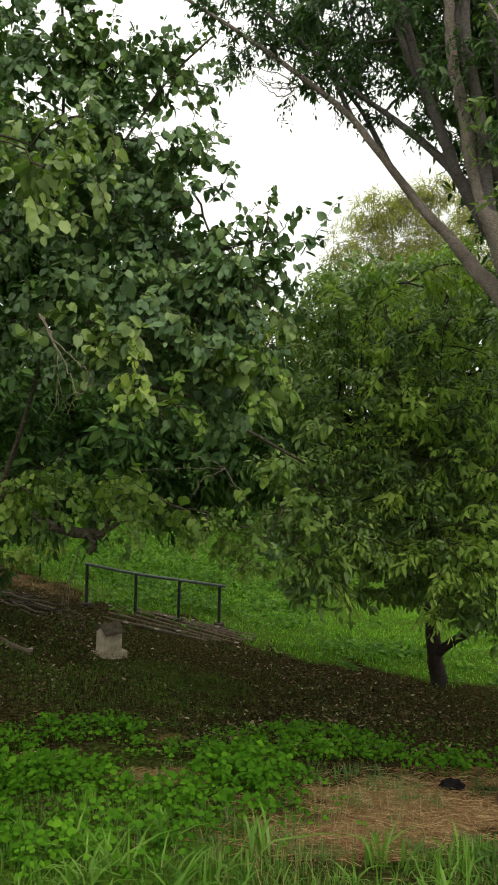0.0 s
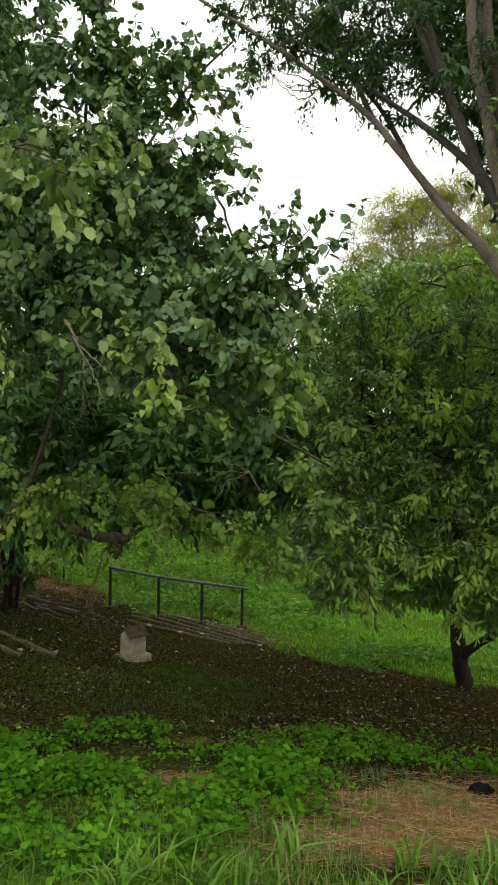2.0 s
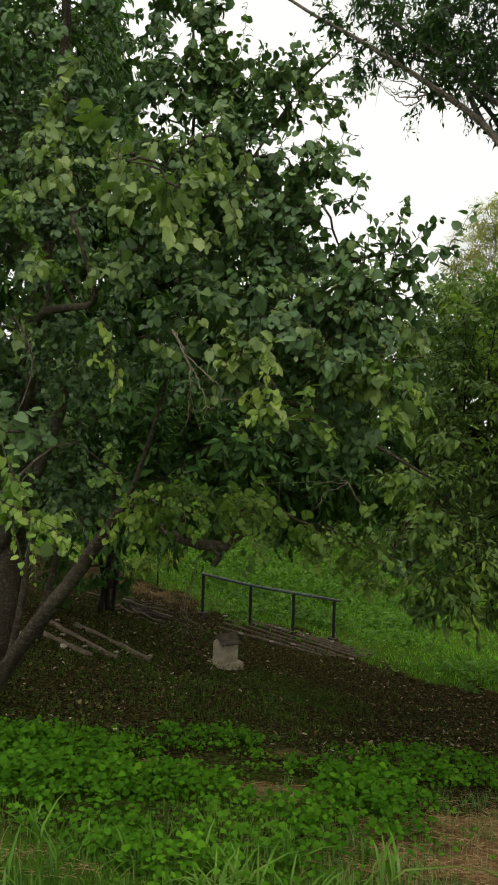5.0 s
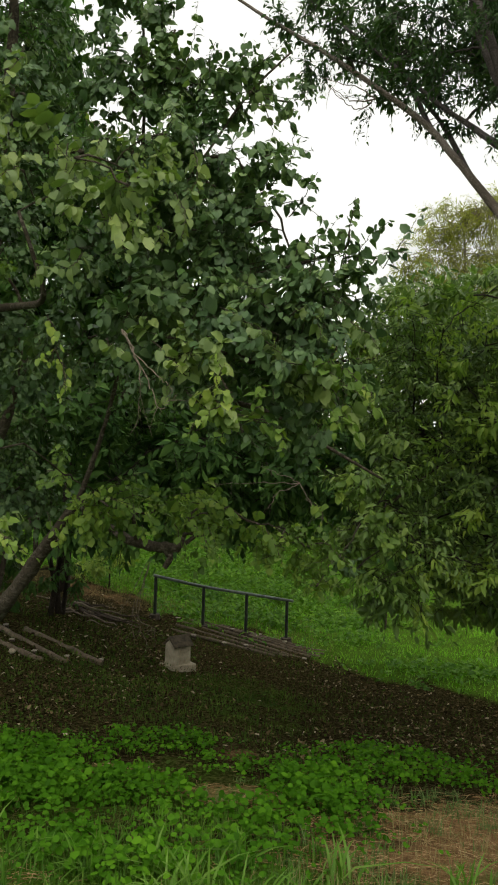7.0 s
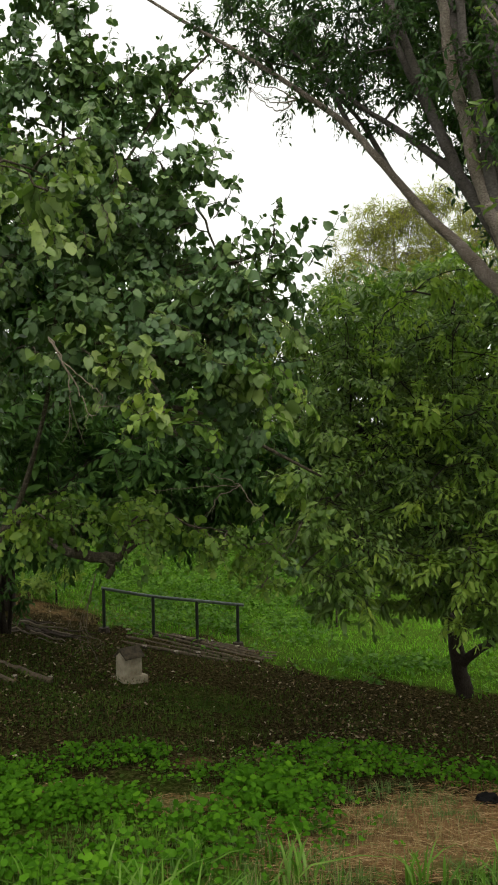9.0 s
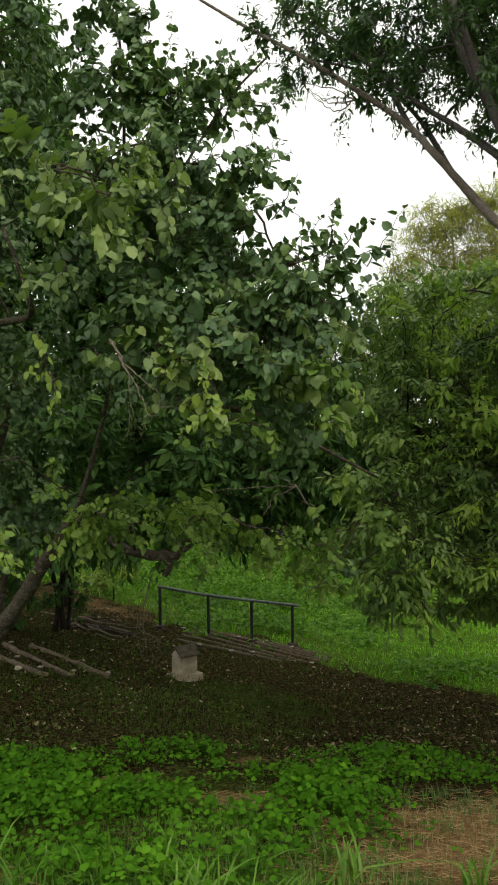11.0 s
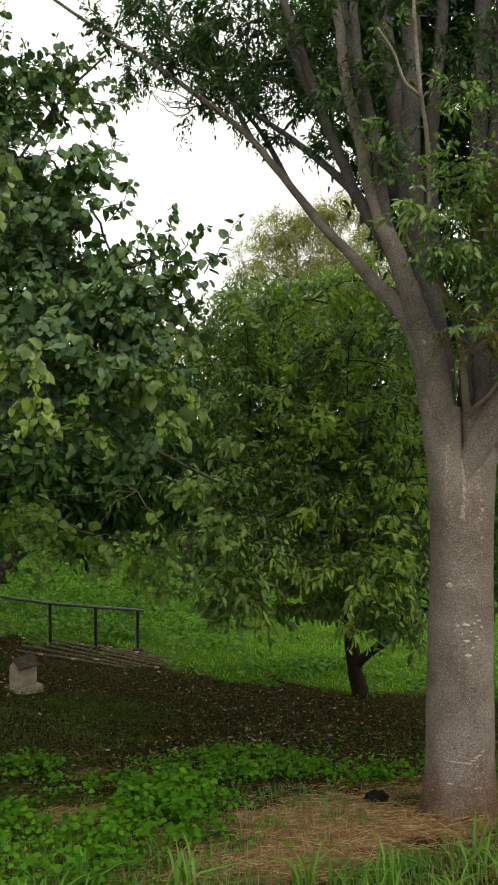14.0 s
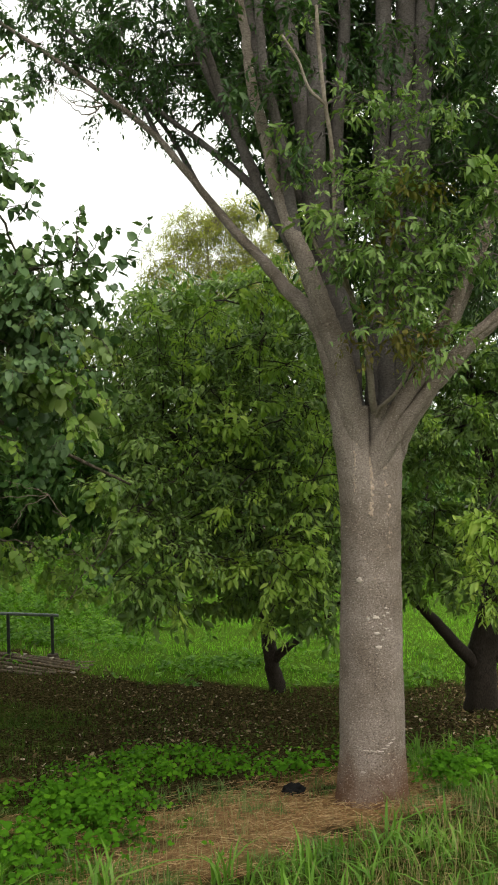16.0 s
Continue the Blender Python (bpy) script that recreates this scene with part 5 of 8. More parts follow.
    heart.lobe(-2.75, 5.98, 4.21, 0.25, leaf=PALE_LEAF, leaf_size=0.92, amount=1.1)
    heart.lobe(-0.8, 4.88, 2.14, 0.2, leaf=PALE_LEAF, leaf_size=0.92, amount=1.1)
    heart.lobe(-0.23, 4.85, 2.11, 0.18, leaf=PALE_LEAF, leaf_size=0.92, amount=1.1)
    heart.lobe(-0.01, 4.77, 1.97, 0.14, leaf=PALE_LEAF, leaf_size=0.92, amount=1.1)
    heart.lobe(-1.07, 4.96, 2.29, 0.18, leaf=PALE_LEAF, leaf_size=0.92, amount=1.1)
    heart.spray([(-1.09, 6.05, 4.39), (-0.73, 5.97, 4.47), (-0.42, 5.90, 4.67)], 24, leaf_size=0.85)
    heart.spray([(-1.04, 6.05, 4.33), (-0.64, 5.97, 4.33), (-0.22, 5.90, 4.22)], 29, leaf_size=0.85)
    heart.spray([(-1.00, 6.05, 4.43), (-0.80, 5.97, 4.54), (-0.60, 5.90, 4.67)], 16, leaf_size=0.85)
    heart.spray([(-0.95, 6.05, 4.29), (-0.55, 5.97, 4.24), (-0.29, 5.90, 4.15)], 23, leaf_size=0.85)
    heart.spray([(-0.55, 6.05, 4.23), (-0.49, 5.97, 4.05), (-0.53, 5.90, 3.86)], 8, leaf_size=0.85)
    heart.spray([(-0.40, 6.05, 4.23), (-0.33, 5.97, 4.00), (-0.36, 5.90, 3.76)], 8, leaf_size=0.85)
    heart.spray([(-0.69, 6.05, 4.33), (-0.47, 5.97, 4.42), (-0.33, 5.90, 4.42)], 20, leaf_size=0.85)
    heart.spray([(-1.54, 6.05, 4.27), (-1.72, 5.97, 4.55), (-1.85, 5.90, 4.79)], 30, leaf_size=0.85)
    heart.spray([(-1.53, 6.05, 4.45), (-1.54, 5.97, 4.81), (-1.57, 5.90, 5.08)], 30, leaf_size=0.85)
    heart.spray([(-1.36, 6.05, 4.35), (-1.32, 5.97, 4.67), (-1.39, 5.90, 4.94)], 28, leaf_size=0.85)
    heart.spray([(-1.27, 6.05, 4.39), (-1.14, 5.97, 4.66), (-1.09, 5.90, 4.99)], 25, leaf_size=0.85)
    heart.spray([(-1.18, 6.05, 4.39), (-1.02, 5.97, 4.52), (-0.95, 5.90, 4.69)], 13, leaf_size=0.85)
    heart.spray([(-1.69, 6.05, 4.36), (-1.78, 5.97, 4.42), (-1.87, 5.90, 4.59)], 16, leaf_size=0.85)
    heart.spray([(-0.64, 5.35, 3.50), (-0.41, 5.25, 3.60), (-0.17, 5.15, 3.57)], 14, leaf_size=0.85)
    heart.spray([(-0.64, 5.35, 3.39), (-0.33, 5.25, 3.46), (-0.14, 5.15, 3.33)], 16, leaf_size=0.85)
    heart.spray([(-0.56, 5.35, 3.19), (-0.28, 5.25, 3.27), (-0.08, 5.15, 3.11)], 16, leaf_size=0.85)
    heart.spray([(-0.48, 5.35, 3.38), (-0.33, 5.25, 3.50), (-0.25, 5.15, 3.67)], 11, leaf_size=0.85)
    heart.spray([(-0.80, 5.35, 3.55), (-0.68, 5.25, 3.70), (-0.60, 5.15, 3.75)], 11, leaf_size=0.85)
    heart.spray([(-0.32, 5.35, 3.19), (-0.21, 5.25, 3.31), (-0.14, 5.15, 3.42)], 10, leaf_size=0.85)
    heart.spray([(0.03, 5.00, 2.69), (0.08, 4.97, 3.00), (0.11, 4.95, 3.20)], 22, leaf_size=0.85)
    heart.spray([(-0.15, 5.00, 2.76), (-0.11, 4.97, 2.93), (0.01, 4.95, 3.06)], 14, leaf_size=0.85)
    heart.spray([(0.06, 5.00, 2.69), (0.19, 4.97, 2.93), (0.34, 4.95, 3.05)], 18, leaf_size=0.85)
    heart.spray([(0.30, 5.00, 2.76), (0.42, 4.97, 2.94), (0.55, 4.95, 3.14)], 12, leaf_size=0.85)
    heart.spray([(-0.26, 5.00, 2.81), (-0.19, 4.97, 2.91), (-0.09, 4.95, 2.98)], 9, leaf_size=0.85)
    heart.spray([(0.13, 5.00, 2.72), (0.30, 4.97, 2.84), (0.44, 4.95, 2.86)], 15, leaf_size=0.85)
    heart.spray([(-0.30, 5.00, 2.76), (-0.25, 4.97, 2.84), (-0.24, 4.95, 2.91)], 7, leaf_size=0.85)
    heart.spray([(-0.08, 5.00, 2.72), (-0.02, 4.97, 2.89), (0.05, 4.95, 2.99)], 15, leaf_size=0.85)
    heart.spray([(-1.77, 5.00, 3.56), (-1.74, 4.88, 3.36), (-1.71, 4.75, 3.03)], 14, leaf=PALE_LEAF, leaf_size=0.95)
    heart.spray([(-1.65, 5.00, 3.40), (-1.66, 4.88, 3.25), (-1.73, 4.75, 2.96)], 14, leaf=PALE_LEAF, leaf_size=0.95)
    heart.spray([(-1.56, 5.00, 3.59), (-1.55, 4.88, 3.47), (-1.59, 4.75, 3.31)], 11, leaf=PALE_LEAF, leaf_size=0.95)
    heart.spray([(-1.32, 5.00, 3.40), (-1.27, 4.88, 3.21), (-1.29, 4.75, 2.97)], 16, leaf=PALE_LEAF, leaf_size=0.95)
    heart.spray([(-1.43, 5.00, 3.29), (-1.43, 4.88, 3.10), (-1.44, 4.75, 2.95)], 13, leaf=PALE_LEAF, leaf_size=0.95)
    heart.spray([(-1.16, 5.00, 3.02), (-1.09, 4.88, 2.95), (-1.07, 4.75, 2.81)], 10, leaf=PALE_LEAF, leaf_size=0.95)
    heart.spray([(-1.05, 5.00, 3.24), (-0.95, 4.88, 3.06), (-0.96, 4.75, 2.88)], 14, leaf=PALE_LEAF, leaf_size=0.95)
    heart.spray([(-1.31, 5.00, 3.02), (-1.32, 4.88, 2.88), (-1.32, 4.75, 2.78)], 10, leaf=PALE_LEAF, leaf_size=0.95)
    heart.spray([(-2.24, 5.00, 3.88), (-2.21, 4.88, 3.63), (-2.27, 4.75, 3.44)], 13, leaf=PALE_LEAF, leaf_size=0.95)
    heart.spray([(-2.09, 5.00, 4.21), (-2.08, 4.88, 4.04), (-2.17, 4.75, 3.82)], 11, leaf=PALE_LEAF, leaf_size=0.95)
    heart.spray([(-2.38, 5.00, 3.38), (-2.36, 4.88, 3.26), (-2.34, 4.75, 3.11)], 13, leaf=PALE_LEAF, leaf_size=0.95)
    heart.spray([(-2.10, 5.00, 3.41), (-2.13, 4.88, 3.33), (-2.23, 4.75, 3.18)], 14, leaf=PALE_LEAF, leaf_size=0.95)
    heart.spray([(-0.95, 5.00, 3.57), (-0.88, 4.88, 3.34), (-0.90, 4.75, 3.16)], 14, leaf=PALE_LEAF, leaf_size=0.95)
    heart.spray([(-1.65, 5.00, 2.84), (-1.67, 4.88, 2.73), (-1.76, 4.75, 2.67)], 11, leaf=PALE_LEAF, leaf_size=0.95)
    heart.spray([(-2.37, 5.00, 2.88), (-2.27, 4.88, 2.74), (-2.29, 4.75, 2.67)], 11, leaf=PALE_LEAF, leaf_size=0.95)
    heart.spray([(-1.96, 5.00, 2.80), (-1.90, 4.88, 2.70), (-1.90, 4.75, 2.63)], 8, leaf=PALE_LEAF, leaf_size=0.95)
    heart.spray([(-1.15, 4.90, 2.26), (-0.98, 4.80, 2.11), (-0.82, 4.70, 2.17)], 16, leaf=PALE_LEAF, leaf_size=0.95)
    heart.spray([(-0.42, 4.90, 2.27), (-0.20, 4.80, 2.12), (0.00, 4.70, 2.08)], 22, leaf=PALE_LEAF, leaf_size=0.95)
    heart.spray([(-0.28, 4.90, 2.42), (-0.15, 4.80, 2.47), (-0.07, 4.70, 2.25)], 14, leaf=PALE_LEAF, leaf_size=0.95)
    heart.spray([(-0.86, 4.90, 2.27), (-0.90, 4.80, 2.04), (-0.96, 4.70, 2.10)], 14, leaf=PALE_LEAF, leaf_size=0.95)
    heart.spray([(-0.72, 4.90, 2.48), (-0.56, 4.80, 2.40), (-0.41, 4.70, 2.28)], 16, leaf=PALE_LEAF, leaf_size=0.95)
    heart.spray([(0.06, 4.90, 2.42), (0.20, 4.80, 2.33), (0.26, 4.70, 2.22)], 14, leaf=PALE_LEAF, leaf_size=0.95)
    heart.spray([(-1.45, 4.90, 2.26), (-1.38, 4.80, 2.21), (-1.28, 4.70, 2.17)], 10, leaf=PALE_LEAF, leaf_size=0.95)
    heart.spray([(-0.27, 4.75, 2.12), (-0.07, 4.67, 2.08), (0.18, 4.60, 1.91)], 24, leaf=YOUNG_LEAF, leaf_size=0.85)
    heart.spray([(-0.13, 4.75, 2.12), (0.03, 4.67, 2.11), (0.22, 4.60, 1.94)], 21, leaf=YOUNG_LEAF, leaf_size=0.85)
    heart.spray([(-0.40, 4.75, 1.98), (-0.43, 4.67, 1.93), (-0.46, 4.60, 1.88)], 9, leaf=YOUNG_LEAF, leaf_size=0.85)
    heart.spray([(-0.54, 4.75, 1.83), (-0.70, 4.67, 1.83), (-0.86, 4.60, 1.68)], 21, leaf=YOUNG_LEAF, leaf_size=0.85)
    heart.spray([(-0.40, 4.75, 1.77), (-0.60, 4.67, 1.78), (-0.66, 4.60, 1.65)], 15, leaf=YOUNG_LEAF, leaf_size=0.85)
    heart.spray([(-0.89, 4.75, 1.93), (-0.77, 4.67, 1.84), (-0.59, 4.60, 1.76)], 14, leaf=YOUNG_LEAF, leaf_size=0.85)
    heart.spray([(-0.47, 4.75, 1.77), (-0.32, 4.67, 1.73), (-0.28, 4.60, 1.60)], 14, leaf=YOUNG_LEAF, leaf_size=0.85)
    heart.spray([(-2.14, 4.60, 1.43), (-2.15, 4.45, 1.30), (-2.14, 4.30, 1.18)], 14, leaf=YOUNG_LEAF, leaf_size=0.85)
    heart.spray([(-2.34, 4.60, 1.57), (-2.18, 4.45, 1.37), (-2.01, 4.30, 1.25)], 14, leaf=YOUNG_LEAF, leaf_size=0.85)
    heart.spray([(-2.36, 4.60, 1.28), (-2.14, 4.45, 1.16), (-1.93, 4.30, 1.09)], 14, leaf=YOUNG_LEAF, leaf_size=0.85)
    heart.spray([(-1.96, 6.20, 1.03), (-1.74, 6.10, 1.23), (-1.40, 6.00, 1.38)], 20, leaf=YOUNG_LEAF, leaf_size=0.85)
    heart.spray([(-2.05, 6.20, 1.02), (-1.88, 6.10, 1.18), (-1.62, 6.00, 1.26)], 15, leaf=YOUNG_LEAF, leaf_size=0.85)
    heart.spray([(-2.26, 6.20, 1.35), (-2.10, 6.10, 1.35), (-2.02, 6.00, 1.18)], 10, leaf=YOUNG_LEAF, leaf_size=0.85)
    heart.spray([(-2.01, 6.20, 1.12), (-1.69, 6.10, 1.14), (-1.44, 6.00, 1.20)], 15, leaf=YOUNG_LEAF, leaf_size=0.85)
    heart.spray([(-1.10, 6.20, 1.02), (-0.99, 6.10, 0.94), (-0.89, 6.00, 0.83)], 12, leaf=YOUNG_LEAF, leaf_size=0.85)
    heart.spray([(-1.19, 6.20, 0.97), (-1.13, 6.10, 0.85), (-1.06, 6.00, 0.73)], 10, leaf=YOUNG_LEAF, leaf_size=0.85)
    heart.spray([(-0.46, 6.20, 0.96), (-0.38, 6.10, 0.84), (-0.31, 6.00, 0.72)], 12, leaf=YOUNG_LEAF, leaf_size=0.85)
    heart.spray([(-0.01, 6.20, 0.89), (0.12, 6.10, 0.78), (0.22, 6.00, 0.71)], 14, leaf=YOUNG_LEAF, leaf_size=0.85)
    heart.spray([(-0.15, 6.20, 1.20), (-0.02, 6.10, 1.12), (-0.06, 6.00, 0.95)], 12, leaf=YOUNG_LEAF, leaf_size=0.85)
    heart.spray([(-2.25, 6.20, 1.02), (-2.16, 6.10, 0.89), (-2.08, 6.00, 0.81)], 8, leaf=YOUNG_LEAF, leaf_size=0.85)
    heart.spray([(-0.75, 4.50, 1.88), (-0.65, 4.45, 2.01), (-0.67, 4.40, 2.13)], 15, leaf=FRESH_LEAF, leaf_size=0.62, hang=0.6)
    heart.spray([(-0.58, 4.50, 1.89), (-0.63, 4.45, 1.92), (-0.68, 4.40, 2.02)], 10, leaf=FRESH_LEAF, leaf_size=0.62, hang=0.6)
    heart.spray([(-0.58, 4.50, 1.92), (-0.71, 4.45, 1.78), (-0.81, 4.40, 1.71)], 11, leaf=FRESH_LEAF, leaf_size=0.62, hang=0.6)
    heart.spray([(-1.73, 4.60, 2.36), (-1.64, 4.55, 2.21), (-1.67, 4.50, 2.07)], 12, leaf=FRESH_LEAF, leaf_size=0.62, hang=0.6)
    heart.spray([(-1.67, 4.60, 2.15), (-1.59, 4.55, 1.97), (-1.63, 4.50, 1.86)], 10, leaf=FRESH_LEAF, leaf_size=0.62, hang=0.6)
    heart.spray([(-1.63, 4.60, 2.08), (-1.59, 4.55, 1.97), (-1.57, 4.50, 1.90)], 5, leaf=FRESH_LEAF, leaf_size=0.62, hang=0.6)
    heart.spray([(-1.80, 4.60, 2.08), (-1.74, 4.55, 2.11), (-1.65, 4.50, 2.07)], 6, leaf=FRESH_LEAF, leaf_size=0.62, hang=0.6)
    heart.spray([(-2.04, 3.95, 1.27), (-1.79, 3.90, 1.18), (-1.49, 3.85, 1.02)], 15, leaf=FRESH_LEAF, leaf_size=0.58, hang=0.6)
    heart.spray([(-1.98, 3.95, 1.21), (-1.90, 3.90, 1.07), (-1.84, 3.85, 0.93)], 11, leaf=FRESH_LEAF, leaf_size=0.58, hang=0.6)
    heart.spray([(-1.85, 3.95, 1.20), (-1.81, 3.90, 1.04), (-1.76, 3.85, 0.86)], 12, leaf=FRESH_LEAF, leaf_size=0.58, hang=0.6)
    heart.spray([(-1.75, 3.95, 1.13), (-1.66, 3.90, 1.08), (-1.55, 3.85, 0.99)], 8, leaf=FRESH_LEAF, leaf_size=0.58, hang=0.6)
    heart.spray([(0.17, 4.70, 1.98), (0.22, 4.65, 1.95), (0.23, 4.60, 1.89)], 6, leaf=FRESH_LEAF, leaf_size=0.62, hang=0.6)
    heart.lobe(-1.59, 6.1, 4.72, 0.22, amount=1.2, leaf_size=0.9)
    heart.lobe(-1.56, 6.1, 5.06, 0.2, amount=1.2, leaf_size=0.9)
    heart.lobe(-1.72, 6, 4.39, 0.2, amount=1.2, leaf_size=0.85)
    heart.lobe(-1.32, 6, 4.59, 0.14, amount=1.1, leaf_size=0.9)
    heart.lobe(-1.69, 6, 1.1, 0.15, leaf=YOUNG_LEAF, leaf_size=0.75, amount=0.8)
    heart.lobe(-1.48, 6, 1.07, 0.13, leaf_size=0.75, leaf=YOUNG_LEAF)
    heart.lobe(-1.85, 6, 1.05, 0.14, leaf_size=0.75, leaf=YOUNG_LEAF)
    heart.lobe(-2.21, 4.5, 1.33, 0.14, leaf=YOUNG_LEAF, leaf_size=0.75, amount=0.8)
    heart.lobe(-2.09, 4.5, 1.09, 0.13, leaf=YOUNG_LEAF, leaf_size=0.75, amount=0.8)
    heart.lobe(-2.26, 4.6, 1.04, 0.16, leaf=PALE_LEAF, leaf_size=0.8, amount=0.8)
    heart.lobe(-2.44, 4.9, 1.64, 0.2, leaf_size=0.9)
    heart.lobe(-2.57, 5.2, 2.45, 0.16, leaf=PALE_LEAF, leaf_size=0.9, amount=0.8)
    heart.lobe(0.07, 4.8, 1.95, 0.13, leaf=YOUNG_LEAF, leaf_size=0.8, amount=0.8)
    heart.lobe(-0.13, 4.85, 2.04, 0.13, leaf=PALE_LEAF, leaf_size=0.9, amount=0.8)
    heart.lobe(-0.53, 4.7, 1.69, 0.16, leaf=PALE_LEAF, leaf_size=0.85, amount=0.8)
    heart.lobe(-0.4, 4.8, 1.59, 0.14, leaf_size=0.85)
    heart.lobe(-1.28, 6, 4.84, 0.12, amount=1.1, leaf_size=0.9)
    heart.lobe(-1.14, 6, 4.61, 0.1, amount=1.1, leaf_size=0.9)
    heart.lobe(-1.38, 6, 4.42, 0.14, amount=1.1, leaf_size=0.9)
    heart.lobe(-1.86, 6.1, 4.76, 0.1, amount=1.1, leaf_size=0.85)
    heart.lobe(-1.91, 6.1, 5.06, 0.09, amount=1.1, leaf_size=0.85)
    heart.lobe(-1.76, 6.1, 4.91, 0.12, amount=1.1, leaf_size=0.85)
    heart.lobe(-1.84, 6.20, 4.27, 0.13, amount=1.0, leaf_size=0.85)
    heart.lobe(-1.98, 6.20, 4.46, 0.09, amount=1.0, leaf_size=0.85)
    heart.grow(0.0026)


build_heart_tree()


# ---- orchard trees ----
def build_dark_tree():
    dark = Tree("orchard_tree", "low dense dark-green orchard tree with drooping lance-shaped leaves", "lance", 31, DARK_BARK, LANCE_LEAF, group="orchard trees")
    dark.wood("trunk", [(3.55, 13.85, -3.00), (3.51, 13.86, -2.63), (3.42, 13.81, -2.21), (3.36, 13.76, -1.77), (3.31, 13.67, -1.12), (3.13, 13.48, -0.10)], 0.19, 0.11, sides=16, steps=20, rough=0.05, taper=0.4)
    dark.wood("limb", [(3.44, 13.81, -2.26), (3.63, 13.56, -1.97), (3.91, 13.27, -1.68), (4.21, 12.87, -1.31), (4.52, 12.48, -0.75)], 0.085, 0.04, sides=10, steps=16)
    dark.wood("limb", [(3.31, 13.67, -1.12), (2.55, 12.39, 0.48), (1.76, 11.00, 1.40), (1.12, 9.80, 1.98)], 0.11, 0.03, sides=10, steps=18)
    dark.wood("limb", [(3.13, 13.48, -0.10), (3.00, 12.50, 1.40), (2.90, 11.51, 2.68), (2.75, 11.02, 3.67)], 0.11, 0.03, sides=10, steps=18)
    dark.wood("limb", [(3.38, 13.72, -1.43), (2.32, 11.98, -0.36), (1.52, 10.19, 0.15), (1.07, 8.99, 0.44)], 0.08, 0.025, sides=9, steps=16)
    dark.wood("limb", [(0.27, 8.59, 0.71), (0.57, 8.49, 0.90), (0.84, 8.45, 1.12), (1.25, 8.60, 1.44)], 0.022, 0.014, sides=8, steps=14, mat=ROUGH_BARK)
    dark.lobe(1.06, 9.41, 2.79, 0.8, tiers=4, amount=0.9)
    dark.lobe(0.56, 9.01, 2.33, 0.6, tiers=4, amount=0.9)
    dark.lobe(1.29, 9.01, 2.09, 0.8, tiers=4, amount=0.9)
    dark.lobe(0.75, 8.60, 1.55, 0.6, tiers=4, amount=0.9)
    dark.lobe(0.59, 7.99, 1.09, 0.6, tiers=4, amount=0.9)
    dark.lobe(0.94, 7.89, 0.70, 0.6, tiers=4, amount=0.9)
    dark.lobe(0.36, 7.79, 0.41, 0.35, tiers=4, amount=0.9)
    dark.lobe(0.73, 7.99, 0.21, 0.35, tiers=4, amount=0.9)
    dark.lobe(1.82, 9.81, 2.86, 0.9, tiers=4, amount=0.9)
    dark.lobe(2.41, 9.61, 2.71, 0.9, tiers=4, amount=0.9)
    dark.lobe(2.13, 9.20, 1.99, 0.8, tiers=4, amount=0.9)
    dark.lobe(2.74, 9.20, 1.87, 0.8, tiers=4, amount=0.9)
    dark.lobe(1.70, 9.00, 1.44, 0.7, tiers=4, amount=0.9)
    dark.lobe(2.36, 9.00, 1.26, 0.8, tiers=4, amount=0.9)
    dark.lobe(1.39, 8.59, 0.94, 0.6, tiers=4, amount=0.9)
    dark.lobe(1.84, 8.59, 0.70, 0.6, tiers=4, amount=0.9)
    dark.lobe(2.46, 8.59, 0.66, 0.7, tiers=4, amount=0.9)
    dark.lobe(1.53, 8.59, 0.19, 0.5, tiers=4, amount=0.9)
    dark.lobe(2.10, 8.59, 0.21, 0.5, tiers=4, amount=0.9)
    dark.lobe(1.30, 8.68, -0.02, 0.28, tiers=4, amount=0.9)
    dark.lobe(2.58, 8.48, 0.05, 0.45, tiers=4, amount=0.9)
    dark.lobe(1.96, 8.78, -0.15, 0.25, tiers=4, amount=0.9)
    dark.lobe(1.16, 12.51, 2.08, 0.8, leaf_size=1.5)
    dark.lobe(1.72, 12.50, 1.73, 0.8, leaf_size=1.5)
    dark.lobe(0.69, 12.00, 1.52, 0.7, leaf_size=1.5)
    dark.lobe(1.33, 12.51, 2.63, 0.7, leaf_size=1.5)
    dark.lobe(2.17, 12.50, 1.92, 0.7, leaf_size=1.5)
    dark.lobe(4.33, 10.92, 2.45, 0.6, leaf_size=1.5)
    dark.lobe(4.12, 11.46, 3.29, 0.6, leaf_size=1.5)
    dark.lobe(4.63, 11.36, 3.18, 0.6, leaf_size=1.5)
    dark.lobe(4.14, 10.96, 1.87, 0.5, leaf_size=1.5)
    dark.lobe(3.95, 12.00, 3.92, 0.5, leaf_size=1.5)
    dark.lobe(3.54, 11.62, -0.81, 0.35, tiers=3)
    dark.lobe(3.29, 11.67, -0.58, 0.35, tiers=3)
    dark.lobe(3.14, 12.21, -1.02, 0.25, tiers=3)
    dark.lobe(3.81, 11.57, -0.55, 0.35, tiers=3)
    dark.lobe(1.38, 11.02, 3.64, 0.8, tiers=5, leaf_size=1.5)
    dark.lobe(0.94, 11.52, 3.55, 0.8, tiers=5, leaf_size=1.5)
    dark.lobe(2.03, 11.52, 3.66, 0.8, tiers=5, leaf_size=1.5)
    dark.lobe(3.21, 12.53, 4.14, 1.1, tiers=5, leaf_size=1.5)
    dark.lobe(3.80, 11.52, 3.62, 1.2, tiers=5, leaf_size=1.5)
    dark.lobe(2.58, 13.03, 4.22, 0.9, tiers=5, leaf_size=1.5)
    dark.lobe(3.34, 10.51, 2.60, 1.1, tiers=5, leaf_size=1.5)
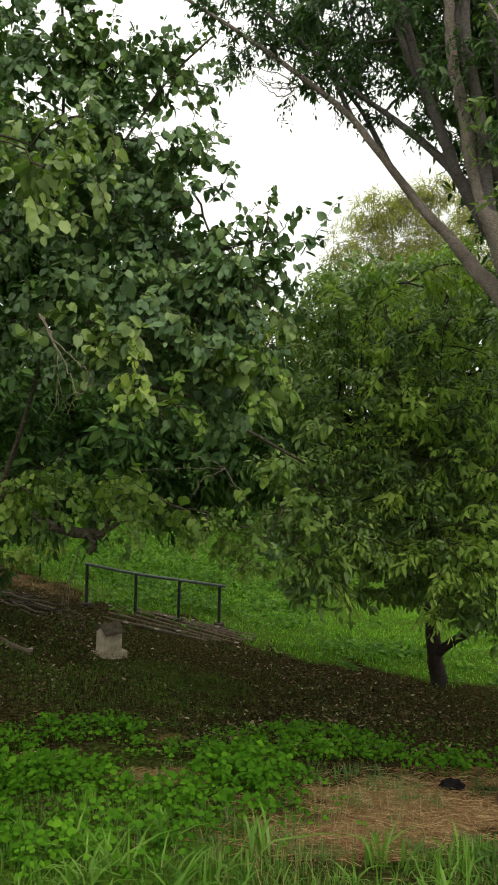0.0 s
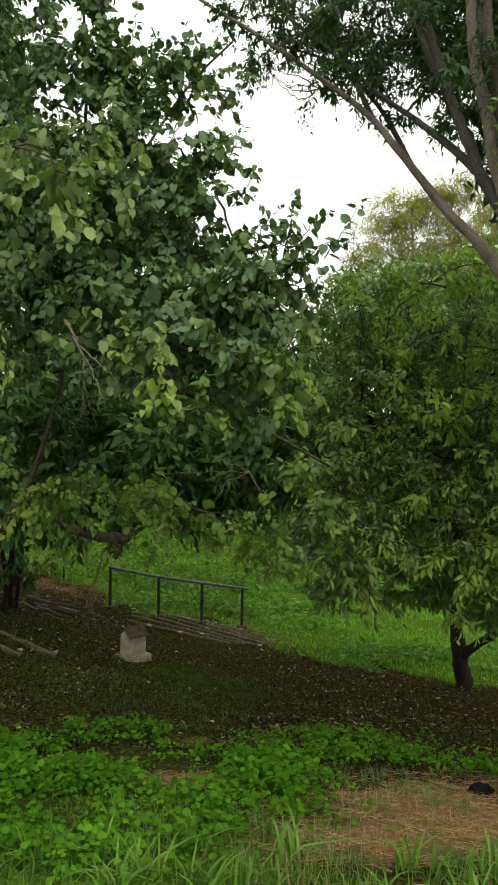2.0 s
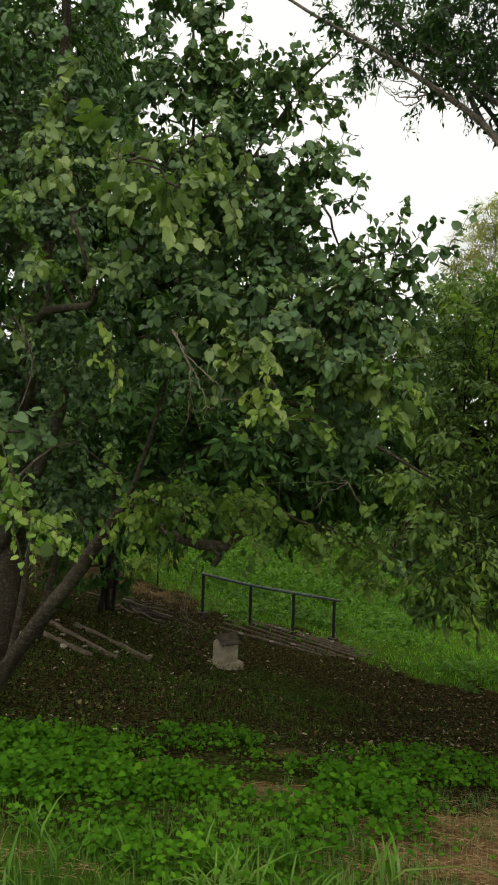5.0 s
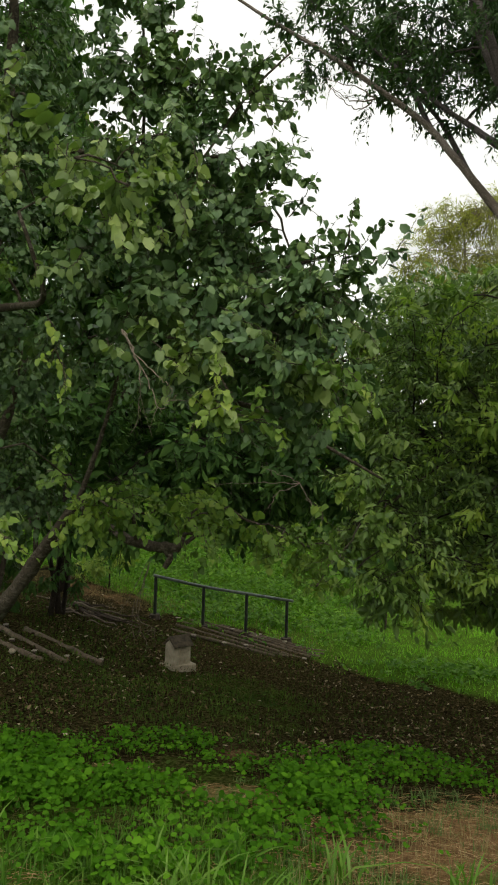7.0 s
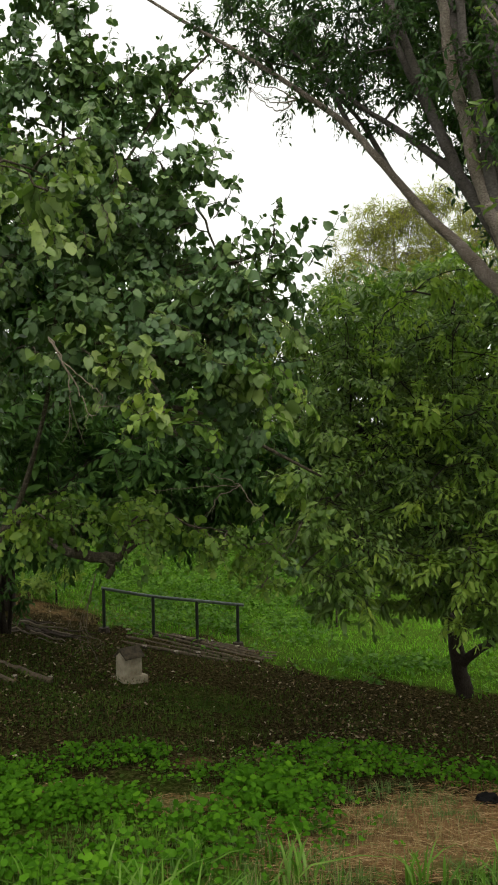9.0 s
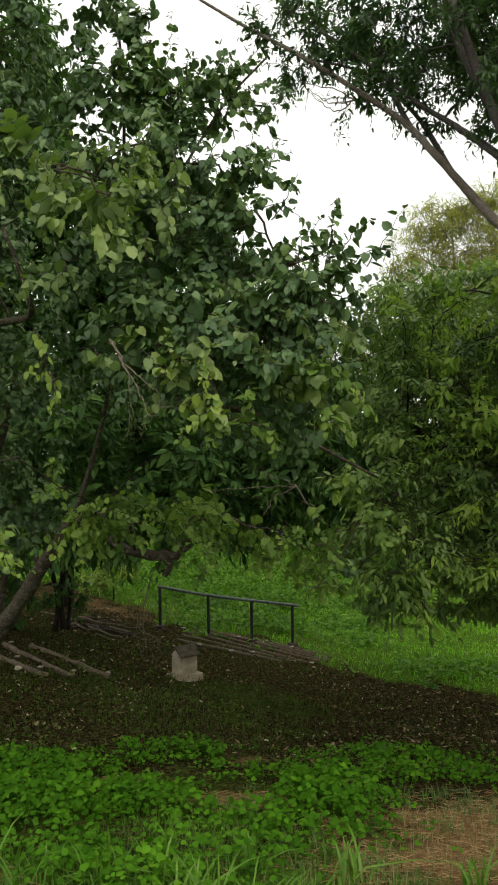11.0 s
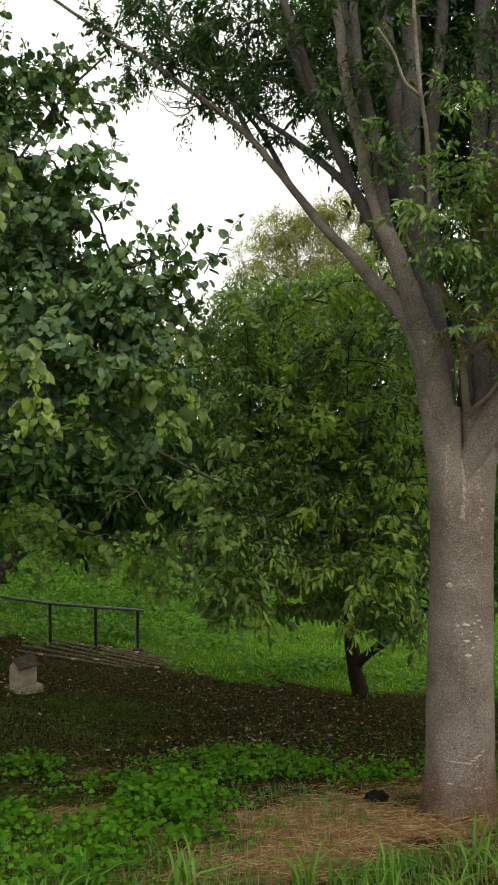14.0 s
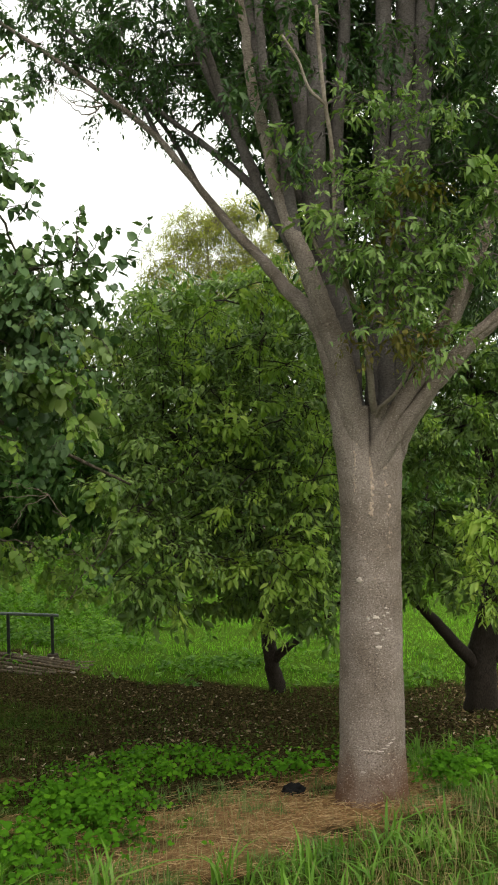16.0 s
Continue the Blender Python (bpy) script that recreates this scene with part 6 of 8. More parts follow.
    dark.lobe(2.06, 12.01, 2.79, 1.2, tiers=5, leaf_size=1.5)
    dark.lobe(3.14, 12.00, 1.59, 1.2, tiers=5, leaf_size=1.5)
    dark.lobe(1.51, 11.50, 1.21, 1.1, tiers=5, leaf_size=1.5)
    dark.lobe(2.65, 11.99, 0.35, 1.1, tiers=5, leaf_size=1.5)
    dark.lobe(0.98, 10.99, 0.58, 0.9, tiers=5, leaf_size=1.5)
    dark.lobe(3.71, 10.99, 0.65, 1.1, tiers=5, leaf_size=1.5)
    dark.lobe(1.80, 10.98, -0.05, 0.6, tiers=5, leaf_size=1.5)
    dark.lobe(2.61, 8.34, 1.38, 0.5, tiers=4, amount=0.9)
    dark.lobe(2.17, 8.02, 0.68, 0.5, tiers=4, amount=0.9)
    dark.lobe(2.58, 8.15, 0.34, 0.45, tiers=4, amount=0.9)
    dark.lobe(2.78, 8.31, 0.93, 0.5, tiers=4, amount=0.9)
    dark.lobe(2.21, 8.22, -0.02, 0.25, tiers=4, amount=0.9)
    dark.lobe(2.63, 8.35, -0.13, 0.25, tiers=4, amount=0.9)
    dark.lobe(4.16, 9.99, 1.53, 0.9, tiers=4, amount=0.9)
    dark.lobe(3.98, 10.03, 0.39, 0.8, tiers=4, amount=0.9)
    dark.lobe(5.01, 10.33, 2.31, 0.9, tiers=4, amount=0.9)
    dark.lobe(2.68, 8.72, 1.96, 0.5, tiers=4, amount=0.9)
    dark.lobe(1.83, 8.30, 1.95, 0.22, leaf=LANCE_YOUNG, tiers=3, amount=1.3)
    dark.lobe(1.93, 8.30, 1.71, 0.2, leaf=LANCE_YOUNG, tiers=3, amount=1.3)
    dark.lobe(2.12, 8.20, 1.41, 0.2, leaf=LANCE_YOUNG, tiers=3, amount=1.3)
    dark.lobe(1.70, 8.41, 2.07, 0.12, leaf=LANCE_YOUNG, tiers=3, amount=1.3)
    dark.lobe(2.06, 8.41, 2.14, 0.16, leaf=LANCE_YOUNG, tiers=3, amount=1.3)
    dark.lobe(2.51, 8.20, 1.48, 0.2, leaf=LANCE_YOUNG, tiers=3, amount=1.3)
    dark.lobe(1.99, 7.69, 0.58, 0.25, leaf=LANCE_YOUNG, tiers=3, amount=1.3)
    dark.lobe(2.27, 7.69, 0.47, 0.25, leaf=LANCE_YOUNG, tiers=3, amount=1.3)
    dark.lobe(1.94, 7.88, -0.08, 0.14, leaf=LANCE_YOUNG, tiers=3, amount=1.3)
    dark.lobe(2.00, 7.88, -0.26, 0.1, leaf=LANCE_YOUNG, tiers=3, amount=1.3)
    dark.lobe(1.42, 7.99, 0.52, 0.22, leaf=LANCE_YOUNG, tiers=3, amount=1.3)
    dark.lobe(1.69, 7.89, 0.43, 0.2, leaf=LANCE_YOUNG, tiers=3, amount=1.3)
    dark.lobe(2.43, 7.89, 1.02, 0.2, leaf=LANCE_YOUNG, tiers=3, amount=1.3)
    dark.lobe(1.03, 7.69, 0.61, 0.14, leaf=LANCE_YOUNG, tiers=3, amount=1.3)
    dark.lobe(0.88, 7.79, 0.25, 0.14, leaf=LANCE_YOUNG, tiers=3, amount=1.3)
    dark.lobe(1.28, 9.01, 2.48, 0.12, leaf=LANCE_YOUNG, tiers=3, amount=1.3)
    dark.lobe(1.27, 8.61, 2.95, 0.2, leaf=LANCE_YOUNG, tiers=3, amount=1.3)
    dark.lobe(1.66, 9.02, 3.28, 0.22, leaf=LANCE_YOUNG, tiers=3, amount=1.3)
    dark.lobe(2.13, 9.42, 3.64, 0.25, leaf=LANCE_YOUNG, tiers=3, amount=1.3)
    dark.lobe(2.54, 9.42, 3.72, 0.25, leaf=LANCE_YOUNG, tiers=3, amount=1.3)
    dark.lobe(2.19, 8.52, 2.96, 0.22, leaf=LANCE_YOUNG, tiers=3, amount=1.3)
    dark.lobe(1.70, 8.51, 2.76, 0.2, leaf=LANCE_YOUNG, tiers=3, amount=1.3)
    dark.lobe(2.42, 8.41, 2.58, 0.22, leaf=LANCE_YOUNG, tiers=3, amount=1.3)
    dark.lobe(1.04, 9.42, 3.34, 0.16, leaf=LANCE_YOUNG, tiers=3, amount=1.3)
    dark.lobe(2.55, 8.21, 2.08, 0.2, leaf=LANCE_YOUNG, tiers=3, amount=1.3)
    dark.lobe(1.47, 8.21, 2.29, 0.18, leaf=LANCE_YOUNG, tiers=3, amount=1.3)
    dark.lobe(1.28, 8.00, 1.63, 0.18, leaf=LANCE_YOUNG, tiers=3, amount=1.3)
    dark.lobe(1.70, 8.00, 1.23, 0.18, leaf=LANCE_YOUNG, tiers=3, amount=1.3)
    dark.lobe(2.23, 8.10, 1.95, 0.18, leaf=LANCE_YOUNG, tiers=3, amount=1.3)
    dark.lobe(2.61, 7.73, 1.62, 0.2, leaf=LANCE_YOUNG, tiers=3, amount=1.3)
    dark.lobe(2.48, 7.75, 1.22, 0.22, leaf=LANCE_YOUNG, tiers=3, amount=1.3)
    dark.lobe(2.71, 7.71, 1.33, 0.16, leaf=LANCE_YOUNG, tiers=3, amount=1.3)
    dark.lobe(2.06, 7.63, 0.44, 0.2, leaf=LANCE_YOUNG, tiers=3, amount=1.3)
    dark.lobe(2.32, 7.69, 0.71, 0.2, leaf=LANCE_YOUNG, tiers=3, amount=1.3)
    dark.lobe(1.36, 12.00, 2.50, 0.80, leaf_size=1.7, amount=1.3)
    dark.lobe(1.93, 12.20, 3.12, 0.80, leaf_size=1.7, amount=1.3)
    dark.lobe(2.67, 12.00, 2.91, 0.80, leaf_size=1.7, amount=1.3)
    dark.lobe(2.39, 12.00, 2.04, 0.80, leaf_size=1.7, amount=1.3)
    dark.lobe(0.96, 11.60, 1.89, 0.70, leaf_size=1.7, amount=1.3)
    dark.lobe(3.27, 12.00, 2.37, 0.90, leaf_size=1.7, amount=1.3)
    dark.lobe(1.63, 11.60, 1.54, 0.80, leaf_size=1.7, amount=1.3)
    dark.lobe(3.36, 11.80, 1.33, 0.90, leaf_size=1.7, amount=1.3)
    dark.lobe(2.62, 11.60, 1.01, 0.80, leaf_size=1.7, amount=1.3)
    dark.lobe(3.68, 12.40, 3.65, 0.80, leaf_size=1.7, amount=1.3)
    dark.grow(0.004)


def build_right_tree():
    right = Tree("orchard_tree", "stout orchard tree with a slanting limb and drooping leaves", "lance", 41, DARK_BARK, LANCE_LEAF, group="orchard trees")
    right.wood("trunk", [(6.18, 11.19, -2.65), (6.17, 11.19, -2.25), (6.17, 11.18, -1.89), (6.21, 11.12, -1.53), (6.29, 10.94, -0.97), (6.34, 10.72, -0.07)], 0.3, 0.2, sides=18, steps=20, rough=0.05, taper=0.5)
    right.wood("limb", [(6.16, 11.19, -1.94), (5.76, 11.07, -1.56), (5.34, 10.95, -1.11), (4.89, 10.74, -0.67), (4.50, 10.52, -0.10)], 0.12, 0.05, sides=10, steps=16)
    right.wood("limb", [(6.23, 11.17, -1.81), (6.66, 10.87, -1.50), (6.90, 10.29, -0.72)], 0.14, 0.06, sides=10, steps=14)
    right.wood("limb", [(6.34, 10.72, -0.07), (5.79, 10.01, 1.10), (5.38, 9.68, 2.28), (5.25, 9.70, 3.06)], 0.12, 0.03, sides=10, steps=18)
    right.lobe(4.55, 8.86, 0.27, 0.5, tiers=4, amount=0.85)
    right.lobe(4.94, 8.66, 1.17, 0.7, tiers=4, amount=0.85)
    right.lobe(4.54, 9.27, 0.80, 0.6, tiers=4, amount=0.85)
    right.lobe(4.88, 9.39, 1.82, 0.8, tiers=4, amount=0.85)
    right.lobe(5.37, 9.07, 2.24, 0.9, tiers=4, amount=0.85)
    right.lobe(5.29, 10.10, 2.96, 1.0, tiers=4, amount=0.85)
    right.lobe(5.81, 9.47, 3.33, 1.1, tiers=4, amount=0.85, leaf_size=1.6)
    right.lobe(5.03, 10.68, 2.78, 0.9, tiers=4, amount=0.85)
    right.lobe(5.18, 8.10, 0.85, 0.8, tiers=4, amount=0.85)
    right.lobe(5.29, 8.08, 0.06, 0.7, tiers=4, amount=0.85)
    right.lobe(5.76, 8.47, 1.77, 1, tiers=4, amount=0.85)
    right.lobe(6.60, 8.79, 2.93, 1.3, tiers=4, amount=0.85, leaf_size=1.6)
    right.lobe(4.75, 8.41, 0.04, 0.4, tiers=4, amount=0.85)
    right.lobe(4.43, 9.10, -0.11, 0.3, tiers=4, amount=0.85)
    right.lobe(4.52, 9.79, 0.00, 0.5, tiers=4, amount=0.85)
    right.lobe(6.14, 10.93, 4.30, 1.1, tiers=4, amount=0.85, leaf_size=1.6)
    right.lobe(6.59, 9.80, 4.69, 1.3, tiers=4, amount=0.85, leaf_size=1.6)
    right.lobe(6.75, 8.78, 0.73, 1.2, tiers=4, amount=0.85, leaf_size=1.6)
    right.lobe(5.00, 10.69, 1.69, 0.9, tiers=4, amount=0.85)
    right.lobe(5.58, 9.55, 0.28, 0.6, tiers=4, amount=0.85)
    right.lobe(5.20, 10.70, 0.39, 0.5, leaf_size=1.3)
    right.lobe(5.16, 11.02, 0.11, 0.4, leaf_size=1.3)
    right.lobe(5.38, 10.66, 0.72, 0.5, leaf_size=1.3)
    right.lobe(5.61, 10.61, 0.21, 0.45, leaf_size=1.3)
    right.lobe(5.18, 11.01, 0.80, 0.5, leaf_size=1.3)
    right.lobe(4.16, 7.30, 0.92, 0.16, leaf=LANCE_YOUNG)
    right.lobe(3.99, 7.20, 0.68, 0.20, leaf=LANCE_YOUNG)
    right.lobe(4.11, 7.10, 0.40, 0.20, leaf=LANCE_YOUNG)
    right.lobe(4.03, 7.20, 0.16, 0.16, leaf=LANCE_YOUNG)
    right.lobe(4.17, 7.20, 0.78, 0.20, leaf=LANCE_YOUNG)
    right.lobe(4.95, 10.00, 3.42, 0.50, leaf_size=1.3)
    right.lobe(5.28, 10.20, 3.66, 0.50, leaf_size=1.3)
    right.lobe(5.65, 10.00, 2.38, 0.60, leaf_size=1.3)
    right.lobe(5.85, 10.00, 3.02, 0.60, leaf_size=1.3)
    right.lobe(5.11, 10.20, 2.81, 0.50, leaf_size=1.3)
    right.lobe(5.76, 10.20, 3.46, 0.60, leaf_size=1.3)
    right.lobe(5.40, 10.00, 2.62, 0.50, leaf_size=1.3)
    right.lobe(4.19, 7.50, 0.76, 0.26, leaf=LANCE_YOUNG)
    right.lobe(4.36, 7.47, 0.45, 0.25, leaf=LANCE_YOUNG)
    right.lobe(4.06, 7.64, 0.57, 0.16, leaf=LANCE_YOUNG)
    right.lobe(4.28, 7.59, -0.04, 0.16, leaf=LANCE_YOUNG)
    right.lobe(4.45, 7.66, -0.25, 0.14, leaf=LANCE_YOUNG)
    right.lobe(4.22, 7.71, 0.12, 0.14, leaf=LANCE_YOUNG)
    right.lobe(4.30, 8.70, 1.95, 0.16, leaf=LANCE_YOUNG)
    right.lobe(4.67, 8.41, 2.06, 0.2, leaf=LANCE_YOUNG)
    right.grow(0.004)


def build_far_tree():
    far = Tree("willow_tree", "yellow-green tree with narrow hanging leaves behind the orchard", "narrow", 51, SHOOT_BARK, WILLOW_LEAF)
    far.wood("trunk", [(4.80, 19.45, -3.27), (4.48, 18.78, -0.08), (3.87, 18.21, 2.62), (3.22, 17.54, 4.87), (3.06, 17.25, 6.32)], 0.14, 0.015, sides=10, steps=20)
    far.lobe(1.86, 17.05, 5.86, 0.3, amount=1.0)
    far.lobe(2.58, 17.05, 6.62, 0.35, amount=1.0)
    far.lobe(3.32, 17.06, 6.89, 0.4, amount=1.0)
    far.lobe(3.94, 17.06, 7.03, 0.4, amount=1.0)
    far.lobe(2.35, 17.05, 6.18, 0.45, amount=1.0)
    far.lobe(2.96, 17.05, 6.51, 0.5, amount=1.0)
    far.lobe(2.48, 17.04, 5.63, 0.5, amount=1.0)
    far.lobe(3.57, 17.06, 6.77, 0.5, amount=1.0)
    far.lobe(4.19, 17.06, 6.79, 0.5, amount=1.0)
    far.lobe(3.39, 17.25, 5.95, 0.7, amount=1.0)
    far.lobe(4.14, 17.25, 5.97, 0.7, amount=1.0)
    far.lobe(2.40, 17.24, 5.04, 0.5, amount=1.0)
    far.lobe(3.19, 17.44, 5.10, 0.7, amount=1.0)
    far.lobe(4.21, 17.44, 5.13, 0.8, amount=1.0)
    far.lobe(5.09, 17.55, 6.45, 0.7, amount=1.0)
    far.lobe(4.99, 17.54, 5.43, 0.8, amount=1.0)
    far.lobe(1.93, 17.54, 5.47, 0.35, amount=1.0)
    far.lobe(5.77, 17.65, 6.24, 0.8, amount=1.0)
    far.grow(0.006)


def build_back_tree():
    back = Tree("background_tree", "slender pale-green tree standing behind the orchard", "lance", 61, DARK_BARK, BACK_LEAF, scale=1.9)
    back.wood("trunk", [(-5.58, 16.95, -2.13), (-5.44, 16.66, 0.07), (-5.22, 16.49, 2.58), (-4.94, 16.02, 5.57), (-5.02, 15.70, 8.68)], 0.18, 0.03, sides=10, steps=20)
    back.lobe(3.29, 14.17, 3.49, 1.0)
    back.lobe(3.73, 14.07, 4.11, 0.9)
    back.lobe(2.80, 14.26, 4.15, 0.9)
    back.lobe(4.22, 12.97, 3.12, 0.9)
    back.lobe(4.81, 12.86, 3.29, 0.8)
    back.lobe(5.22, 12.77, 3.87, 0.8)
    back.lobe(3.95, 13.54, 2.37, 1.0)
    back.lobe(-5.10, 15.49, 9.41, 0.5)
    back.lobe(-4.96, 15.51, 8.60, 0.6)
    back.lobe(-5.10, 15.49, 7.66, 0.7)
    back.lobe(-6.11, 15.85, 8.54, 0.9)
    back.lobe(-4.83, 15.53, 6.61, 0.9)
    back.lobe(-7.11, 16.22, 7.48, 1.2)
    back.lobe(-3.88, 16.16, 5.97, 1.0)
    back.lobe(-2.78, 16.32, 5.40, 0.8)
    back.lobe(-6.03, 15.86, 6.13, 1.0)
    back.lobe(-4.91, 16.02, 4.72, 1.3)
    back.lobe(-2.97, 16.29, 3.83, 1.3)
    back.lobe(-1.23, 17.04, 4.46, 0.9)
    back.lobe(-0.38, 17.16, 4.99, 0.5)
    back.lobe(-0.99, 15.56, 3.53, 1.2)
    back.lobe(-1.82, 14.94, 3.22, 1.2)
    back.lobe(0.01, 15.70, 3.80, 1.1)
    back.lobe(0.81, 15.81, 3.37, 1.0)
    back.lobe(1.69, 15.93, 3.86, 1.0)
    back.lobe(-2.45, 14.85, 2.54, 1.2)
    back.lobe(0.03, 14.69, 2.70, 1.0)
    back.lobe(0.78, 14.80, 2.31, 0.9)
    back.lobe(-0.58, 14.61, 2.05, 0.9)
    back.lobe(1.40, 14.88, 2.65, 0.9)
    back.grow(0.006)


def build_stems():
    stems = Tree("shrub", "many-stemmed dark shrub beside the log steps", "lance", 71, DARK_BARK, WOOD_LEAF, category="shrub", scale=1.6)
    stems.wood("stem", [(-4.98, 14.40, -1.74), (-4.92, 14.41, -1.14), (-5.02, 14.30, -0.37), (-4.92, 14.11, 0.93)], 0.06, 0.03, sides=9, steps=14)
    stems.wood("stem", [(-4.85, 14.52, -1.71), (-4.91, 14.51, -1.05), (-4.79, 14.53, -0.28), (-4.57, 14.36, 1.16)], 0.07, 0.03, sides=9, steps=14)
    stems.wood("stem", [(-4.81, 14.63, -1.75), (-4.76, 14.64, -1.17), (-4.65, 14.55, -0.28), (-4.08, 14.43, 0.85)], 0.05, 0.025, sides=9, steps=14)
    stems.lobe(-4.83, 14.02, 0.73, 1.0)
    stems.lobe(-4.01, 14.13, 1.18, 1.0)
    stems.lobe(-3.25, 14.24, 0.57, 0.8)
    stems.lobe(-5.69, 13.90, 1.33, 1.1)
    stems.lobe(-2.32, 14.37, 0.82, 0.9)
    stems.lobe(-5.05, 13.48, 0.03, 0.5)
    stems.lobe(-3.61, 14.19, 1.83, 1)
    stems.lobe(-5.12, 14.08, -0.83, 0.45)
    stems.lobe(-4.66, 14.35, -0.79, 0.4)
    stems.lobe(-5.55, 13.92, -1.10, 0.4)
    stems.lobe(-6.00, 13.76, -0.67, 0.5)
    stems.lobe(-1.28, 14.51, 1.07, 0.8)
    stems.lobe(-1.72, 14.45, 1.90, 0.9)
    stems.lobe(-6.27, 13.31, 0.29, 1.0)
    stems.lobe(-0.43, 15.14, 0.64, 0.7)
    stems.grow(0.004)


def build_wood_tree():
    wood = Tree("woodland_tree", "dense dark tree filling the shade behind the log steps", "lance", 65, DARK_BARK, WOOD_LEAF, scale=1.95)
    wood.wood("trunk", [(-7.07, 15.22, -2.05), (-6.49, 14.29, 0.21), (-5.42, 12.42, 3.25), (-5.37, 11.92, 6.38), (-5.57, 11.89, 9.57)], 0.2, 0.04, sides=10, steps=24)
    wood.lobe(-4.71, 12.01, 8.14, 0.9, amount=1.8)
    wood.lobe(-4.32, 11.96, 5.65, 0.9, amount=1.8)
    wood.lobe(-4.28, 11.97, 4.57, 0.9, amount=1.8)
    wood.lobe(-3.82, 12.64, 4.73, 0.9, amount=1.8)
    wood.lobe(-5.02, 11.46, 7.24, 1.0, amount=1.8)
    wood.lobe(-3.35, 12.71, 4.56, 0.8, amount=1.8)
    wood.lobe(-5.70, 11.87, 8.10, 1.3, amount=1.8)
    wood.lobe(-5.02, 11.97, 6.85, 0.9, amount=1.8)
    wood.lobe(-5.80, 11.86, 5.91, 1.3, amount=1.8)
    wood.lobe(-4.88, 11.78, 4.97, 1.0, amount=1.8)
    wood.lobe(-5.47, 11.70, 3.87, 1.2, amount=1.8)
    wood.lobe(-4.39, 11.86, 3.55, 1.0, amount=1.8)
    wood.lobe(-5.20, 11.64, 2.43, 1.1, amount=1.8)
    wood.lobe(-3.50, 12.69, 3.70, 1.0, amount=1.8)
    wood.lobe(-3.91, 12.23, 2.51, 1.1, amount=1.8)
    wood.lobe(-2.54, 12.82, 2.97, 1.0, amount=1.8)
    wood.lobe(-2.97, 12.76, 2.01, 1.1, amount=1.8)
    wood.lobe(-4.66, 12.02, 1.56, 0.9, amount=1.8)
    wood.lobe(-7.05, 11.18, 5.68, 1.5, amount=1.8)
    wood.lobe(-6.96, 11.20, 3.06, 1.5, amount=1.8)
    wood.lobe(-7.16, 11.67, 8.60, 1.6, amount=1.8)
    wood.lobe(-1.78, 13.43, 3.85, 0.9, amount=1.8)
    wood.lobe(-1.94, 12.90, 2.05, 0.9, amount=1.8)
    wood.lobe(-0.87, 13.56, 2.89, 0.9, amount=1.8)
    wood.lobe(-6.71, 11.74, 0.85, 1.2, amount=1.8)
    wood.lobe(-1.03, 13.54, 1.90, 0.9, amount=1.8)
    wood.lobe(-5.32, 11.92, 10.03, 1.3, amount=1.8)
    wood.lobe(-0.07, 13.67, 2.53, 0.9, amount=1.8)
    wood.lobe(-2.02, 11.18, 1.65, 1.0, amount=1.8)
    wood.lobe(-1.03, 11.32, 1.35, 0.9, amount=1.8)
    wood.lobe(-2.82, 11.07, 1.12, 0.9, amount=1.8)
    wood.lobe(-0.05, 11.15, 1.31, 0.8, amount=1.8)
    wood.lobe(-3.57, 10.66, 2.07, 1.0, amount=1.8)
    wood.lobe(-1.78, 11.41, 0.99, 0.7, amount=1.8)
    wood.lobe(-0.69, 11.57, 0.77, 0.6, amount=1.8)
    wood.lobe(0.46, 11.73, 1.07, 0.7, amount=1.8)
    wood.lobe(-3.25, 11.21, 0.35, 0.5, amount=1.8)
    wood.lobe(-2.51, 11.31, 0.37, 0.5, amount=1.8)
    wood.lobe(-1.37, 11.77, 0.38, 0.4, amount=1.8)
    wood.lobe(-4.35, 12.44, 6.83, 0.9, amount=1.8)
    wood.lobe(-3.57, 12.52, 5.83, 0.9, amount=1.8)
    wood.lobe(-2.74, 12.61, 6.13, 0.9, amount=1.8)
    wood.lobe(-1.98, 12.69, 5.41, 0.8, amount=1.8)
    wood.lobe(-2.89, 12.60, 4.91, 0.9, amount=1.8)
    wood.lobe(-1.76, 12.72, 4.58, 0.8, amount=1.8)
    wood.lobe(-3.82, 12.50, 4.88, 0.8, amount=1.8)
    wood.lobe(-1.19, 12.78, 4.13, 0.7, amount=1.8)
    wood.lobe(-2.54, 12.44, 3.95, 0.9, amount=1.8)
    wood.lobe(-4.78, 12.39, 5.79, 0.9, amount=1.8)
    wood.lobe(-3.43, 12.60, 1.96, 0.80, amount=1.6)
    wood.lobe(-2.84, 12.60, 1.72, 0.80, amount=1.6)
    wood.lobe(-3.88, 12.60, 2.56, 0.80, amount=1.6)
    wood.lobe(-2.24, 12.60, 2.26, 0.70, amount=1.6)
    wood.grow(0.006)


build_wood_tree()
build_dark_tree()
build_right_tree()
build_far_tree()
build_back_tree()
build_stems()


def build_bush():
    bush = Tree("bush", "small bright yellow-green bush behind the handrail", "lance", 75, DARK_BARK, FRESH_LEAF, category="bush")
    bush.wood("stem", [(-5.0, 18.8, float(height(-5.0, 18.8)) - 0.1), (-5.0, 18.8, -1.5)], 0.03, 0.015, sides=6)
    for x, y, z, r in ((-5.35, 18.7, -1.40, 0.34), (-4.85, 18.7, -1.22, 0.40), (-4.45, 18.7, -1.20, 0.34), (-5.05, 18.6, -1.52, 0.30), (-5.75, 18.8, -1.45, 0.25)):
        bush.lobe(x, y, z, r, leaf_size=1.3, amount=1.2)
    bush.grow(0.004)


build_bush()


